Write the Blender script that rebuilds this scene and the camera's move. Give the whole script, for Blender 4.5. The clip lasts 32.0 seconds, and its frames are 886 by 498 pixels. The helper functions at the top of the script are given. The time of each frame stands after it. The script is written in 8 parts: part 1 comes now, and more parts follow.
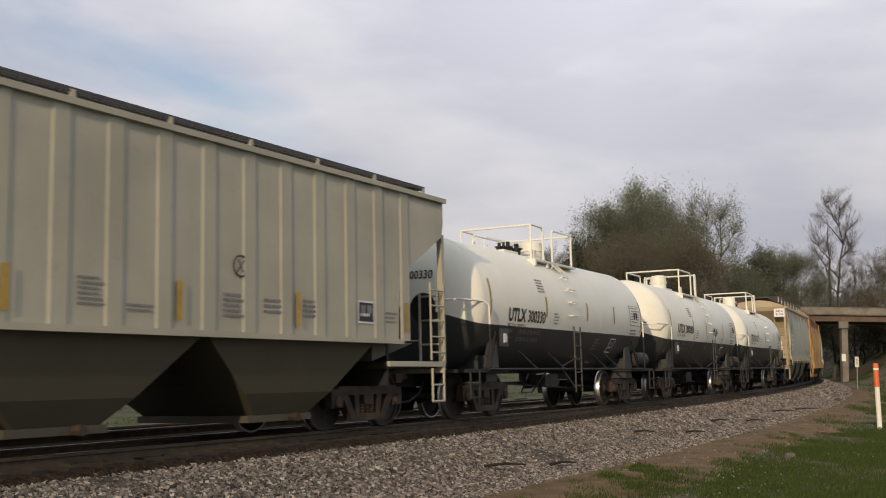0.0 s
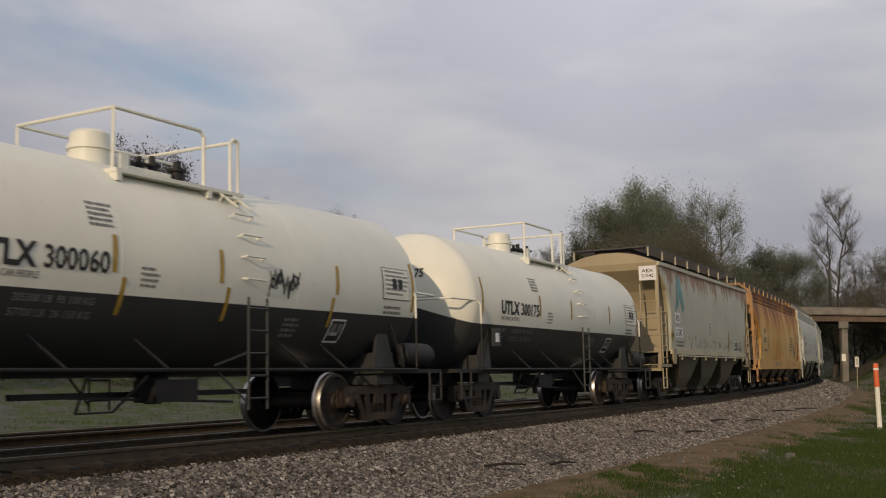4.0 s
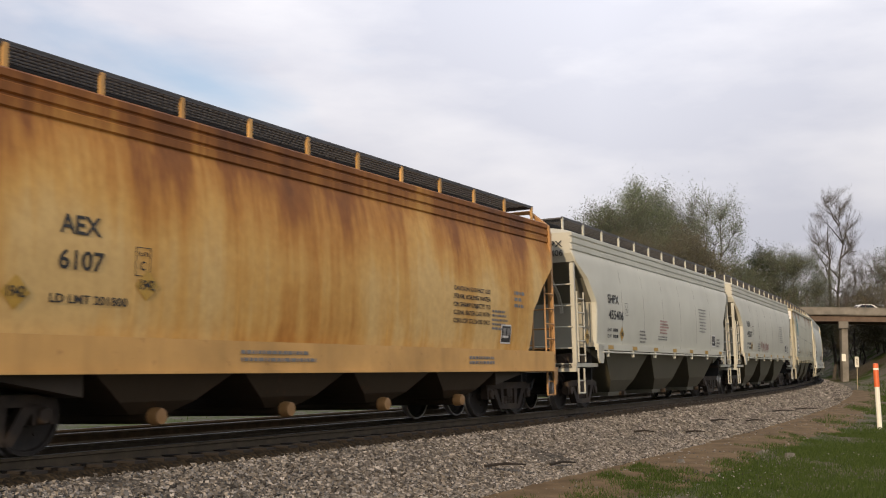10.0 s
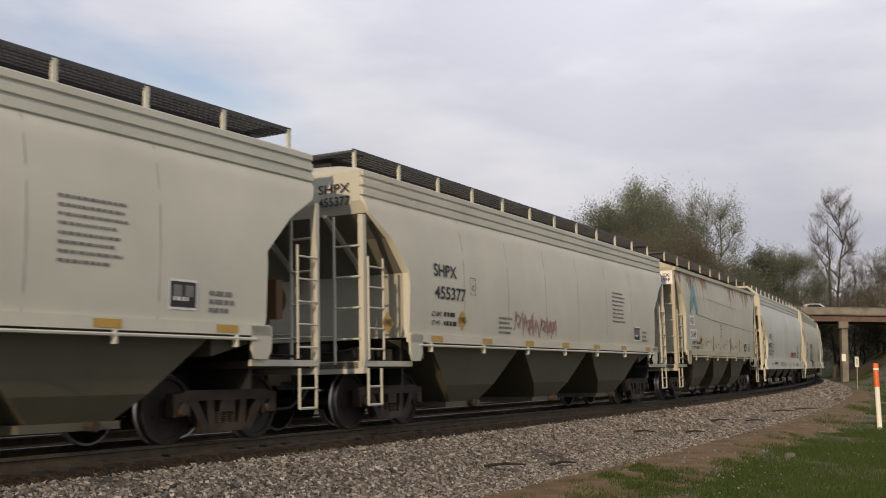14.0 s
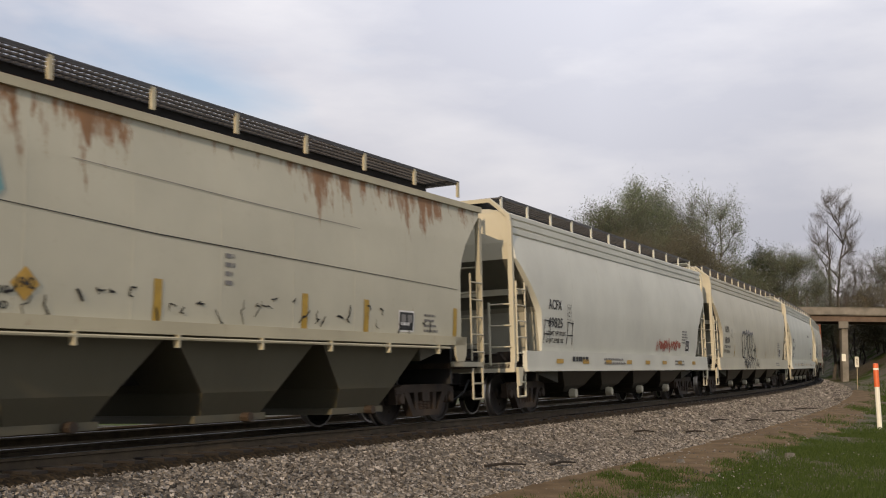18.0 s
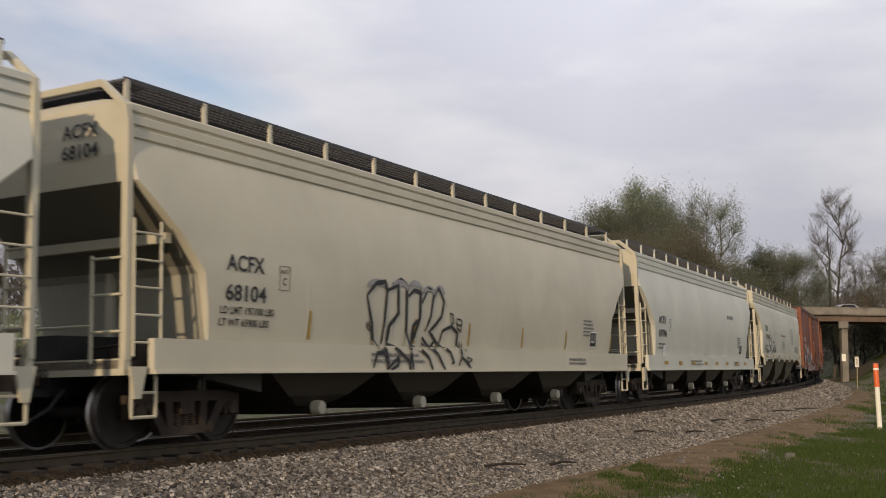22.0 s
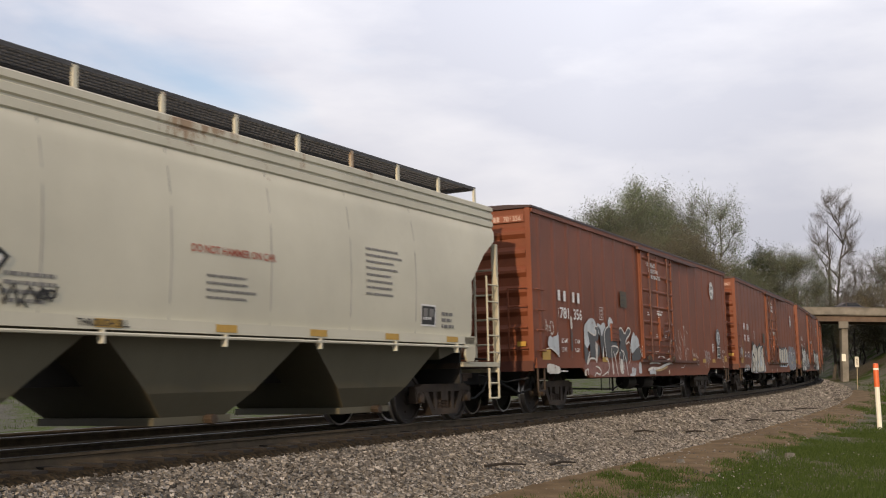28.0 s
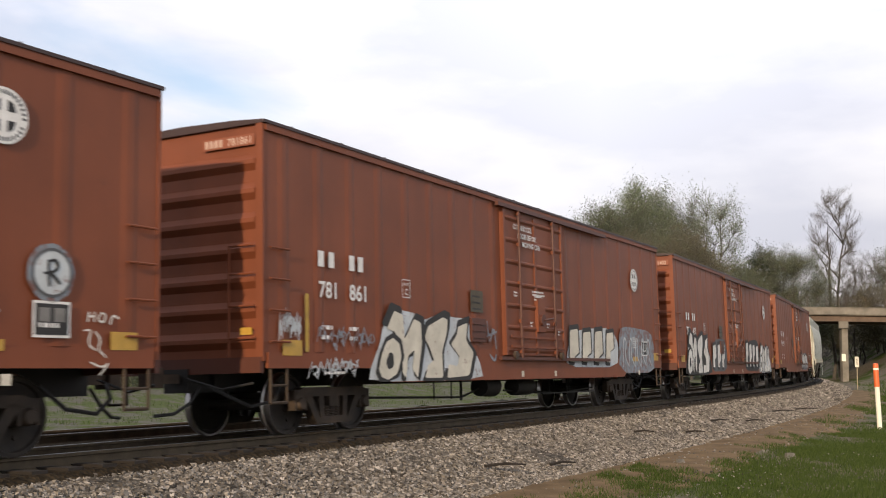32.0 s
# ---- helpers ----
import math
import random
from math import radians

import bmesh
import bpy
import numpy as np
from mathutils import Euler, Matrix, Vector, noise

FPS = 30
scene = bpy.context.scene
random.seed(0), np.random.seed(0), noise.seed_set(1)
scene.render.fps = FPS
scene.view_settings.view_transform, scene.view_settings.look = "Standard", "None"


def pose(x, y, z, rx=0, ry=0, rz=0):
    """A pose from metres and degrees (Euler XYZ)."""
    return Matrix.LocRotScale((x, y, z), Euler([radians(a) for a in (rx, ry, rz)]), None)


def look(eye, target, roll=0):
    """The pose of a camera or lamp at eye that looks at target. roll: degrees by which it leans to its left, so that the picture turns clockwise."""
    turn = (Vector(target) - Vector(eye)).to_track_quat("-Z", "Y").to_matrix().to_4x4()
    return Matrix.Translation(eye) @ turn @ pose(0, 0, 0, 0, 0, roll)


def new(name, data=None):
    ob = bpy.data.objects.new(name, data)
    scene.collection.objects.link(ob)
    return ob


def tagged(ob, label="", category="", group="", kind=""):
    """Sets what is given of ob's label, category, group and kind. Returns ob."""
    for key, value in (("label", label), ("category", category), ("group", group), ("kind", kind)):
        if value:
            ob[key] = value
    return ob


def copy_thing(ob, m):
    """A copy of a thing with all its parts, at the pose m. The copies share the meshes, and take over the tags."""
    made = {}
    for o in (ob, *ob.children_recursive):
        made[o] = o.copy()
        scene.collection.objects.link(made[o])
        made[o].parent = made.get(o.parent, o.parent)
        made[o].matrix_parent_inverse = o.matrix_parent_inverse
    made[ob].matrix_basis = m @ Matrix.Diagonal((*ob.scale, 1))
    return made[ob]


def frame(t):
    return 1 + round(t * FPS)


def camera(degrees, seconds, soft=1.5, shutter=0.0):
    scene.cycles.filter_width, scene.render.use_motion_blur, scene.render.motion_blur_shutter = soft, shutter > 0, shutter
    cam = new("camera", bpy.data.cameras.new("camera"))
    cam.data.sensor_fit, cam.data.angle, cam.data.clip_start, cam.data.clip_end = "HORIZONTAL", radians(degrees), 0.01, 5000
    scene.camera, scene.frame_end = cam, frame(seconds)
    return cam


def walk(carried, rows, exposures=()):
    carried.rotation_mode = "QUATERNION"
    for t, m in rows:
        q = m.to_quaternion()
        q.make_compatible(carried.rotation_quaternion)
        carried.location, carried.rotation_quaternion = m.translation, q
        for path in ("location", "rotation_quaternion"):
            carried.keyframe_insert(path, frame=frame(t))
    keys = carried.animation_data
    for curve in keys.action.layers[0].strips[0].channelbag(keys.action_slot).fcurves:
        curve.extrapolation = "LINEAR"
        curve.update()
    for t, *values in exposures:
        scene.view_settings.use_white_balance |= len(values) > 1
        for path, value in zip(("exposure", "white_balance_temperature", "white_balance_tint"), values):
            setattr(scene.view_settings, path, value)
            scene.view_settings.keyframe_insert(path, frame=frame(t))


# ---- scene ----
# ---------------------------------------------------------------- camera
cam = camera(44.8, 32.0, soft=1.05, shutter=0.25)
EYE = Vector((0, 0, 1.172))
PITCH = 5.934
AIM = EYE + Vector((0, math.cos(radians(PITCH)), math.sin(radians(PITCH))))
walk(cam, [(0, look(EYE, AIM, 0.684)), (32, look(EYE, AIM, 0.684))],
     exposures=[(0, -0.04), (1, -0.38), (2, -0.45), (6, -0.28), (7.5, 0.0), (9, 0.25), (11, 0.20), (13, 0.05), (18, 0.08), (20, -0.02), (23, 0.06), (28, 0.26), (32, 0.55)])

# ---------------------------------------------------------------- light
SUN_EL, SUN_AZ = 17.0, 199.5


def make_world():
    w = bpy.data.worlds.new("sky")
    w.use_nodes = True
    scene.world = w
    nt = w.node_tree
    nt.nodes.clear()
    out = nt.nodes.new("ShaderNodeOutputWorld")
    bg = nt.nodes.new("ShaderNodeBackground")
    sky = nt.nodes.new("ShaderNodeTexSky")
    sky.sky_type, sky.sun_disc = "NISHITA", False
    sky.sun_elevation, sky.sun_rotation = radians(SUN_EL), radians(SUN_AZ)
    sky.air_density, sky.dust_density = 1.0, 2.0
    scale = nt.nodes.new("ShaderNodeMix")
    scale.data_type, scale.blend_type = "RGBA", "MULTIPLY"
    scale.inputs[0].default_value = 1.0
    scale.inputs[7].default_value = (0.15, 0.15, 0.15, 1)
    nt.links.new(sky.outputs[0], scale.inputs[6])
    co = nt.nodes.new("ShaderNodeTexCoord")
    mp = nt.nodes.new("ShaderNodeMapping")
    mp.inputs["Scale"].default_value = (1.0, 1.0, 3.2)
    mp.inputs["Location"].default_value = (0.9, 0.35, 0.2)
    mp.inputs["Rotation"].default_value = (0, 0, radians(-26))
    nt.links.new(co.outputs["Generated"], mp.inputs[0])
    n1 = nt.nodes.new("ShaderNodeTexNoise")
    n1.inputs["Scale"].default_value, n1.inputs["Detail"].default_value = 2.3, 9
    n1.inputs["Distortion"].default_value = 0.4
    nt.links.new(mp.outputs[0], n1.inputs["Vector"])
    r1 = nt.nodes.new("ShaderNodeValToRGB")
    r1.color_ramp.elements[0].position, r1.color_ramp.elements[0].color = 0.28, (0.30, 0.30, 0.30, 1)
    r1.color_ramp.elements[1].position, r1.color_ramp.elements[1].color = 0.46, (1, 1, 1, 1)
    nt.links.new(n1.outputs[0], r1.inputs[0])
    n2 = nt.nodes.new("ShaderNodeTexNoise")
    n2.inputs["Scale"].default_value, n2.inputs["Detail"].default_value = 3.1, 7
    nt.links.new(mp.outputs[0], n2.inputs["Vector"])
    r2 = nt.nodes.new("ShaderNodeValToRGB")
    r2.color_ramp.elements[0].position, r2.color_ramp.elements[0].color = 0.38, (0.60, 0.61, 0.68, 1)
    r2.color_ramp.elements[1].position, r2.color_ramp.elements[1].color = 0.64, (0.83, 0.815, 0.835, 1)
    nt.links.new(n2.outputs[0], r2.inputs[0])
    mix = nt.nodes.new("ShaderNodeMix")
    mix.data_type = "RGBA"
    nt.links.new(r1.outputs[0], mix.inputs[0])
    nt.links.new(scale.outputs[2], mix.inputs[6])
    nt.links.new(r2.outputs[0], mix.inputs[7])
    # the cloud cover is greyer towards the horizon
    sep = nt.nodes.new("ShaderNodeSeparateXYZ")
    nt.links.new(co.outputs["Generated"], sep.inputs[0])
    r3 = nt.nodes.new("ShaderNodeValToRGB")
    r3.color_ramp.elements[0].position, r3.color_ramp.elements[0].color = 0.08, (0.745, 0.735, 0.735, 1)
    r3.color_ramp.elements[1].position, r3.color_ramp.elements[1].color = 0.32, (1.10, 1.10, 1.11, 1)
    nt.links.new(sep.outputs[2], r3.inputs[0])
    low = nt.nodes.new("ShaderNodeMix")
    low.data_type, low.blend_type = "RGBA", "MULTIPLY"
    low.inputs[0].default_value = 1.0
    # and a little brighter to the right of the track than over the near woods
    r4 = nt.nodes.new("ShaderNodeValToRGB")
    r4.color_ramp.elements.new(0.58)
    r4.color_ramp.elements.new(0.68)
    for e, (p, c) in zip(r4.color_ramp.elements, ((0.30, (0.84, 0.84, 0.87)), (0.48, (0.99, 0.99, 0.995)), (0.57, (1.13, 1.125, 1.115)), (0.68, (0.98, 0.98, 0.985)))):
        e.position, e.color = p, (*c, 1)
    span = nt.nodes.new("ShaderNodeMapRange")
    span.inputs[1].default_value, span.inputs[2].default_value = -1.0, 1.0
    nt.links.new(sep.outputs[0], span.inputs[0])
    nt.links.new(span.outputs[0], r4.inputs[0])
    side = nt.nodes.new("ShaderNodeMix")
    side.data_type, side.blend_type = "RGBA", "MULTIPLY"
    side.inputs[0].default_value = 1.0
    nt.links.new(mix.outputs[2], side.inputs[6])
    nt.links.new(r4.outputs[0], side.inputs[7])
    nt.links.new(side.outputs[2], low.inputs[6])
    nt.links.new(r3.outputs[0], low.inputs[7])
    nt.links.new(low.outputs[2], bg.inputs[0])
    bg.inputs[1].default_value = 1.0
    nt.links.new(bg.outputs[0], out.inputs[0])


make_world()
sun_data = bpy.data.lights.new("sun", "SUN")
sun_data.energy, sun_data.angle, sun_data.color = 3.0, radians(0.9), (1.0, 0.75, 0.50)
sun = new("sun", sun_data)
sun.matrix_world = look((0, 0, 0), (-math.sin(radians(SUN_AZ)) * math.cos(radians(SUN_EL)),
                                    -math.cos(radians(SUN_AZ)) * math.cos(radians(SUN_EL)), -math.sin(radians(SUN_EL))))
sun.location = (-40, -60, 60)

# ---------------------------------------------------------------- track line
# s runs along the track away from the camera, u is the offset towards the camera's side.
D0, TH0, K0, K1 = 11.0843, 0.53616, -0.0020816, 6.45e-7
CANT = 0.0395
S_GRID = np.arange(-320.0, 420.01, 0.5)
_th = np.where(S_GRID > -20, TH0 + K0 * S_GRID + K1 * S_GRID ** 2 / 2, TH0 - 20 * K0 + K1 * 200)
_x = np.concatenate([[0], np.cumsum((np.sin(_th[1:]) + np.sin(_th[:-1])) * 0.25)])
_y = np.concatenate([[0], np.cumsum((np.cos(_th[1:]) + np.cos(_th[:-1])) * 0.25)])
_i0 = 640
_x += -_x[_i0] - D0 * math.cos(TH0)
_y += -_y[_i0] + D0 * math.sin(TH0)


def track(s, u=0.0):
    x, y, th = np.interp(s, S_GRID, _x), np.interp(s, S_GRID, _y), np.interp(s, S_GRID, _th)
    return x + u * np.cos(th), y - u * np.sin(th), th


def advance(t):
    q = (t - 16) / 16
    return 6.88 * (t - 16) + 0.5709 * 8 * q * q + 0.0967 * 16 * q ** 3 / 3


# ---------------------------------------------------------------- materials
def nodes_of(name):
    m = bpy.data.materials.new(name)
    m.use_nodes = True
    nt = m.node_tree
    return m, nt, nt.nodes["Principled BSDF"]


def ramp_of(nt, src, stops):
    r = nt.nodes.new("ShaderNodeValToRGB")
    while len(r.color_ramp.elements) < len(stops):
        r.color_ramp.elements.new(0.5)
    for e, (p, c) in zip(r.color_ramp.elements, stops):
        e.position, e.color = p, (*c, 1) if len(c) == 3 else c
    nt.links.new(src, r.inputs[0])
    return r.outputs[0]


def noise_of(nt, scale, detail=5, stretch=(1, 1, 1), shift=(0, 0, 0), rough=0.55, kind="Object"):
    co = nt.nodes.new("ShaderNodeTexCoord")
    mp = nt.nodes.new("ShaderNodeMapping")
    mp.inputs["Scale"].default_value, mp.inputs["Location"].default_value = stretch, shift
    nt.links.new(co.outputs[kind], mp.inputs[0])
    n = nt.nodes.new("ShaderNodeTexNoise")
    n.inputs["Scale"].default_value, n.inputs["Detail"].default_value, n.inputs["Roughness"].default_value = scale, detail, rough
    nt.links.new(mp.outputs[0], n.inputs["Vector"])
    return n.outputs[0]


def mix_of(nt, fac, a, b, blend="MIX"):
    m = nt.nodes.new("ShaderNodeMix")
    m.data_type, m.blend_type = "RGBA", blend
    for sock, val in ((m.inputs[0], fac), (m.inputs[6], a), (m.inputs[7], b)):
        if isinstance(val, (int, float)):
            sock.default_value = val
        elif isinstance(val, tuple):
            sock.default_value = (*val, 1)
        else:
            nt.links.new(val, sock)
    return m.outputs[2]


def times(nt, a, b):
    m = nt.nodes.new("ShaderNodeMath")
    m.operation = "MULTIPLY"
    for sock, val in ((m.inputs[0], a), (m.inputs[1], b)):
        if isinstance(val, (int, float)):
            sock.default_value = val
        else:
            nt.links.new(val, sock)
    return m.outputs[0]


def bump_of(nt, bsdf, height, strength=0.3, dist=0.02):
    b = nt.nodes.new("ShaderNodeBump")
    b.inputs["Strength"].default_value, b.inputs["Distance"].default_value = strength, dist
    nt.links.new(height, b.inputs["Height"])
    nt.links.new(b.outputs[0], bsdf.inputs["Normal"])


def plain(name, col, rough=0.6, metal=0.0, var=0.25, scale=3.0, bump=0.15):
    """Surface with blotches and fine grain."""
    m, nt, b = nodes_of(name)
    dark = tuple(c * (1 - var) for c in col)
    light = tuple(min(1, c * (1 + var * 0.6)) for c in col)
    big = ramp_of(nt, noise_of(nt, scale, 6), [(0.3, dark), (0.7, light)])
    fine = ramp_of(nt, noise_of(nt, scale * 14, 3), [(0.3, (0.82, 0.82, 0.82)), (0.7, (1, 1, 1))])
    nt.links.new(mix_of(nt, 1.0, big, fine, "MULTIPLY"), b.inputs["Base Color"])
    b.inputs["Roughness"].default_value, b.inputs["Metallic"].default_value = rough, metal
    if bump:
        bump_of(nt, b, noise_of(nt, scale * 9, 4), bump, 0.01)
    return m


def paint(name, col, stain=(0.20, 0.10, 0.05), amount=0.25, top=0.0, seed=0.0, rough=0.5, blotch=0.12, streak=0.5, top_z=(2.4, 4.2), soft=0.0):
    """Weathered car paint: soft blotches, runs of dirt down the sheet, rust that starts at the top edge."""
    m, nt, b = nodes_of(name)
    sh = (seed * 7.3, seed * 3.1, seed * 1.7)
    col = (col[0], col[1], col[2] * 0.89)
    big = ramp_of(nt, noise_of(nt, 0.7, 6, shift=sh), [(0.3, tuple(c * (1 - blotch) for c in col)), (0.72, tuple(min(1, c * (1 + blotch * 0.4)) for c in col))])
    runs = ramp_of(nt, noise_of(nt, 2.2, 6, (1.0, 1.0, 0.10), sh), [(0.48, (0, 0, 0)), (0.78, (1, 1, 1))])
    colour = mix_of(nt, times(nt, runs, streak * amount), big, tuple(c * 0.55 for c in col))
    spots = ramp_of(nt, noise_of(nt, 5.0, 8, shift=sh, rough=0.7), [(0.60, (0, 0, 0)), (0.74, (1, 1, 1))])
    colour = mix_of(nt, times(nt, spots, amount), colour, stain)
    if top:
        co = nt.nodes.new("ShaderNodeTexCoord")
        sep = nt.nodes.new("ShaderNodeSeparateXYZ")
        nt.links.new(co.outputs["Object"], sep.inputs[0])
        rng = nt.nodes.new("ShaderNodeMapRange")
        rng.inputs[1].default_value, rng.inputs[2].default_value = top_z
        nt.links.new(sep.outputs[2], rng.inputs[0])
        pat = noise_of(nt, 2.7, 10, (1.5, 1.0, 0.38), sh, 0.74)
        add = nt.nodes.new("ShaderNodeMath")
        add.operation = "MULTIPLY_ADD"
        nt.links.new(rng.outputs[0], add.inputs[0])
        add.inputs[1].default_value = 0.34
        nt.links.new(pat, add.inputs[2])
        patch = nt.nodes.new("ShaderNodeMath")
        patch.operation = "MULTIPLY_ADD"
        nt.links.new(noise_of(nt, 0.55, 3, (1, 1, 0.3), sh), patch.inputs[0])
        patch.inputs[1].default_value = 0.75
        nt.links.new(add.outputs[0], patch.inputs[2])
        less = nt.nodes.new("ShaderNodeMath")
        less.operation = "SUBTRACT"
        nt.links.new(patch.outputs[0], less.inputs[0])
        less.inputs[1].default_value = 0.40
        rust = ramp_of(nt, less.outputs[0], [(0.95 - 0.34 * top - soft * 0.5, (0, 0, 0)), (1.01 - 0.31 * top + soft, (1, 1, 1))])
        shade = ramp_of(nt, noise_of(nt, 4.0, 6, (1, 1, 0.3), sh), [(0.3, stain), (0.7, tuple(c * 1.5 for c in stain))])
        colour = mix_of(nt, times(nt, rust, 0.92), colour, shade)
    nt.links.new(colour, b.inputs["Base Color"])
    b.inputs["Roughness"].default_value = rough
    b.inputs["Specular IOR Level"].default_value = 0.3
    bump_of(nt, b, noise_of(nt, 1.3, 3, (1, 1, 0.5), sh), 0.25, 0.03)
    return m


def leaf_material(name, a, c, rough=0.7, thin=0.45):
    """Leaves, buds or blades: each one its own tone, and some light comes through."""
    m, nt, b = nodes_of(name)
    g = nt.nodes.new("ShaderNodeNewGeometry")
    tone = ramp_of(nt, g.outputs["Random Per Island"], [(0.0, a), (1.0, c)])
    nt.links.new(tone, b.inputs["Base Color"])
    b.inputs["Roughness"].default_value = rough
    b.inputs["Specular IOR Level"].default_value = 0.15
    through_leaf = nt.nodes.new("ShaderNodeBsdfTranslucent")
    nt.links.new(tone, through_leaf.inputs["Color"])
    both = nt.nodes.new("ShaderNodeMixShader")
    both.inputs[0].default_value = thin
    nt.links.new(b.outputs[0], both.inputs[1])
    nt.links.new(through_leaf.outputs[0], both.inputs[2])
    nt.links.new(both.outputs[0], nt.nodes["Material Output"].inputs["Surface"])
    return m


def stone_material(name):
    m, nt, b = nodes_of(name)
    g = nt.nodes.new("ShaderNodeNewGeometry")
    col = ramp_of(nt, g.outputs["Random Per Island"], [(0.0, (0.040, 0.036, 0.031)), (0.35, (0.128, 0.116, 0.100)), (0.8, (0.240, 0.220, 0.192)), (1.0, (0.42, 0.39, 0.35))])
    fine = ramp_of(nt, noise_of(nt, 40, 4), [(0.3, (0.7, 0.7, 0.7)), (0.7, (1, 1, 1))])
    nt.links.new(mix_of(nt, 1.0, col, fine, "MULTIPLY"), b.inputs["Base Color"])
    b.inputs["Roughness"].default_value = 0.85
    b.inputs["Specular IOR Level"].default_value = 0.25
    return m


def gravel_material(name, a, c, scale):
    m, nt, b = nodes_of(name)
    co = nt.nodes.new("ShaderNodeTexCoord")
    v = nt.nodes.new("ShaderNodeTexVoronoi")
    v.inputs["Scale"].default_value = scale
    nt.links.new(co.outputs["Object"], v.inputs["Vector"])
    bw = nt.nodes.new("ShaderNodeRGBToBW")
    nt.links.new(v.outputs["Color"], bw.inputs[0])
    col = ramp_of(nt, bw.outputs[0], [(0.15, a), (0.85, c)])
    big = ramp_of(nt, noise_of(nt, 0.6, 5), [(0.3, (0.72, 0.70, 0.68)), (0.7, (1, 1, 1))])
    nt.links.new(mix_of(nt, 1.0, col, big, "MULTIPLY"), b.inputs["Base Color"])
    b.inputs["Roughness"].default_value = 0.9
    b.inputs["Specular IOR Level"].default_value = 0.15
    bump_of(nt, b, v.outputs["Distance"], 0.8, 0.04)
    return m


def turf_material(name):
    """Spring turf: green with straw, worn soil and a little gravel."""
    m, nt, b = nodes_of(name)
    green = ramp_of(nt, noise_of(nt, 9, 6), [(0.3, (0.030, 0.052, 0.008)), (0.7, (0.070, 0.098, 0.022))])
    soil = ramp_of(nt, noise_of(nt, 14, 7, rough=0.7), [(0.3, (0.075, 0.066, 0.050)), (0.55, (0.14, 0.122, 0.092)), (0.75, (0.24, 0.215, 0.175))])
    where = ramp_of(nt, noise_of(nt, 0.50, 7, (1.0, 0.35, 1.0)), [(0.40, (0, 0, 0)), (0.54, (1, 1, 1))])
    nt.links.new(mix_of(nt, where, green, soil), b.inputs["Base Color"])
    b.inputs["Roughness"].default_value = 0.95
    b.inputs["Specular IOR Level"].default_value = 0.1
    bump_of(nt, b, noise_of(nt, 25, 5), 0.7, 0.05)
    return m


STEEL = plain("worn_steel", (0.20, 0.195, 0.19), 0.45, 1.0, 0.15, 6)
RUST = plain("rusty_steel", (0.055, 0.036, 0.023), 0.8, 0.0, 0.4, 5, 0.4)
GRATE = plain("grey_steel_grating", (0.055, 0.055, 0.058), 0.6, 0.0, 0.25, 4)
DARK = plain("grimy_black_steel", (0.009, 0.0085, 0.008), 0.65, 0.0, 0.3, 4)
GRIME = plain("brown_grime_steel", (0.036, 0.023, 0.013), 0.75, 0.0, 0.65, 3, 0.3)
BALLAST = gravel_material("crushed_stone", (0.035, 0.031, 0.025), (0.16, 0.143, 0.118), 18)
STONES = stone_material("loose_stone")
BED = gravel_material("oily_track_bed", (0.012, 0.009, 0.005), (0.052, 0.038, 0.022), 16)
WOOD = plain("creosoted_timber", (0.018, 0.014, 0.011), 0.9, 0.0, 0.4, 4, 0.5)
TURF = turf_material("spring_turf")


def weedy_gravel_material(name):
    """Grey gravel with low weeds growing through it in patches."""
    m, nt, b = nodes_of(name)
    stone = ramp_of(nt, noise_of(nt, 16, 5), [(0.3, (0.052, 0.050, 0.042)), (0.7, (0.15, 0.143, 0.122))])
    weed = ramp_of(nt, noise_of(nt, 22, 5), [(0.3, (0.036, 0.053, 0.014)), (0.7, (0.095, 0.120, 0.042))])
    where = ramp_of(nt, noise_of(nt, 1.3, 8, rough=0.7), [(0.44, (0, 0, 0)), (0.56, (1, 1, 1))])
    nt.links.new(mix_of(nt, where, stone, weed), b.inputs["Base Color"])
    b.inputs["Roughness"].default_value = 0.95
    b.inputs["Specular IOR Level"].default_value = 0.1
    bump_of(nt, b, noise_of(nt, 18, 5), 0.7, 0.05)
    return m


WEEDY = weedy_gravel_material("weedy_gravel")
SOIL = plain("bare_clay", (0.165, 0.116, 0.066), 0.95, 0.0, 0.35, 1.6, 0.6)
SOIL.node_tree.nodes["Principled BSDF"].inputs["Specular IOR Level"].default_value = 0.1
CONCRETE = plain("weathered_concrete", (0.205, 0.190, 0.160), 0.9, 0.0, 0.3, 0.8, 0.3)
BARK = plain("grey_bark", (0.080, 0.072, 0.062), 0.9, 0.0, 0.4, 2, 0.5)
WHITE = paint("white_enamel", (0.78, 0.78, 0.76), amount=0.1, seed=3)
BLACK_INK = plain("black_stencil_paint", (0.02, 0.02, 0.02), 0.6, 0, 0.2, 6, 0)
WHITE_INK = plain("white_stencil_paint", (0.75, 0.75, 0.73), 0.6, 0, 0.15, 6, 0)
GREY_INK = plain("faded_grey_stencil_paint", (0.19, 0.185, 0.175), 0.6, 0, 0.2, 6, 0)
FADED_INK = plain("faded_cream_stencil_paint", (0.44, 0.31, 0.25), 0.6, 0, 0.2, 6, 0)
RED_INK = plain("red_stencil_paint", (0.42, 0.25, 0.225), 0.6, 0, 0.2, 6, 0)
YELLOW = plain("faded_yellow_marker", (0.42, 0.27, 0.035), 0.5, 0, 0.25, 6, 0)
AMBER = plain("amber_reflector", (0.46, 0.28, 0.045), 0.4, 0, 0.15, 6, 0)
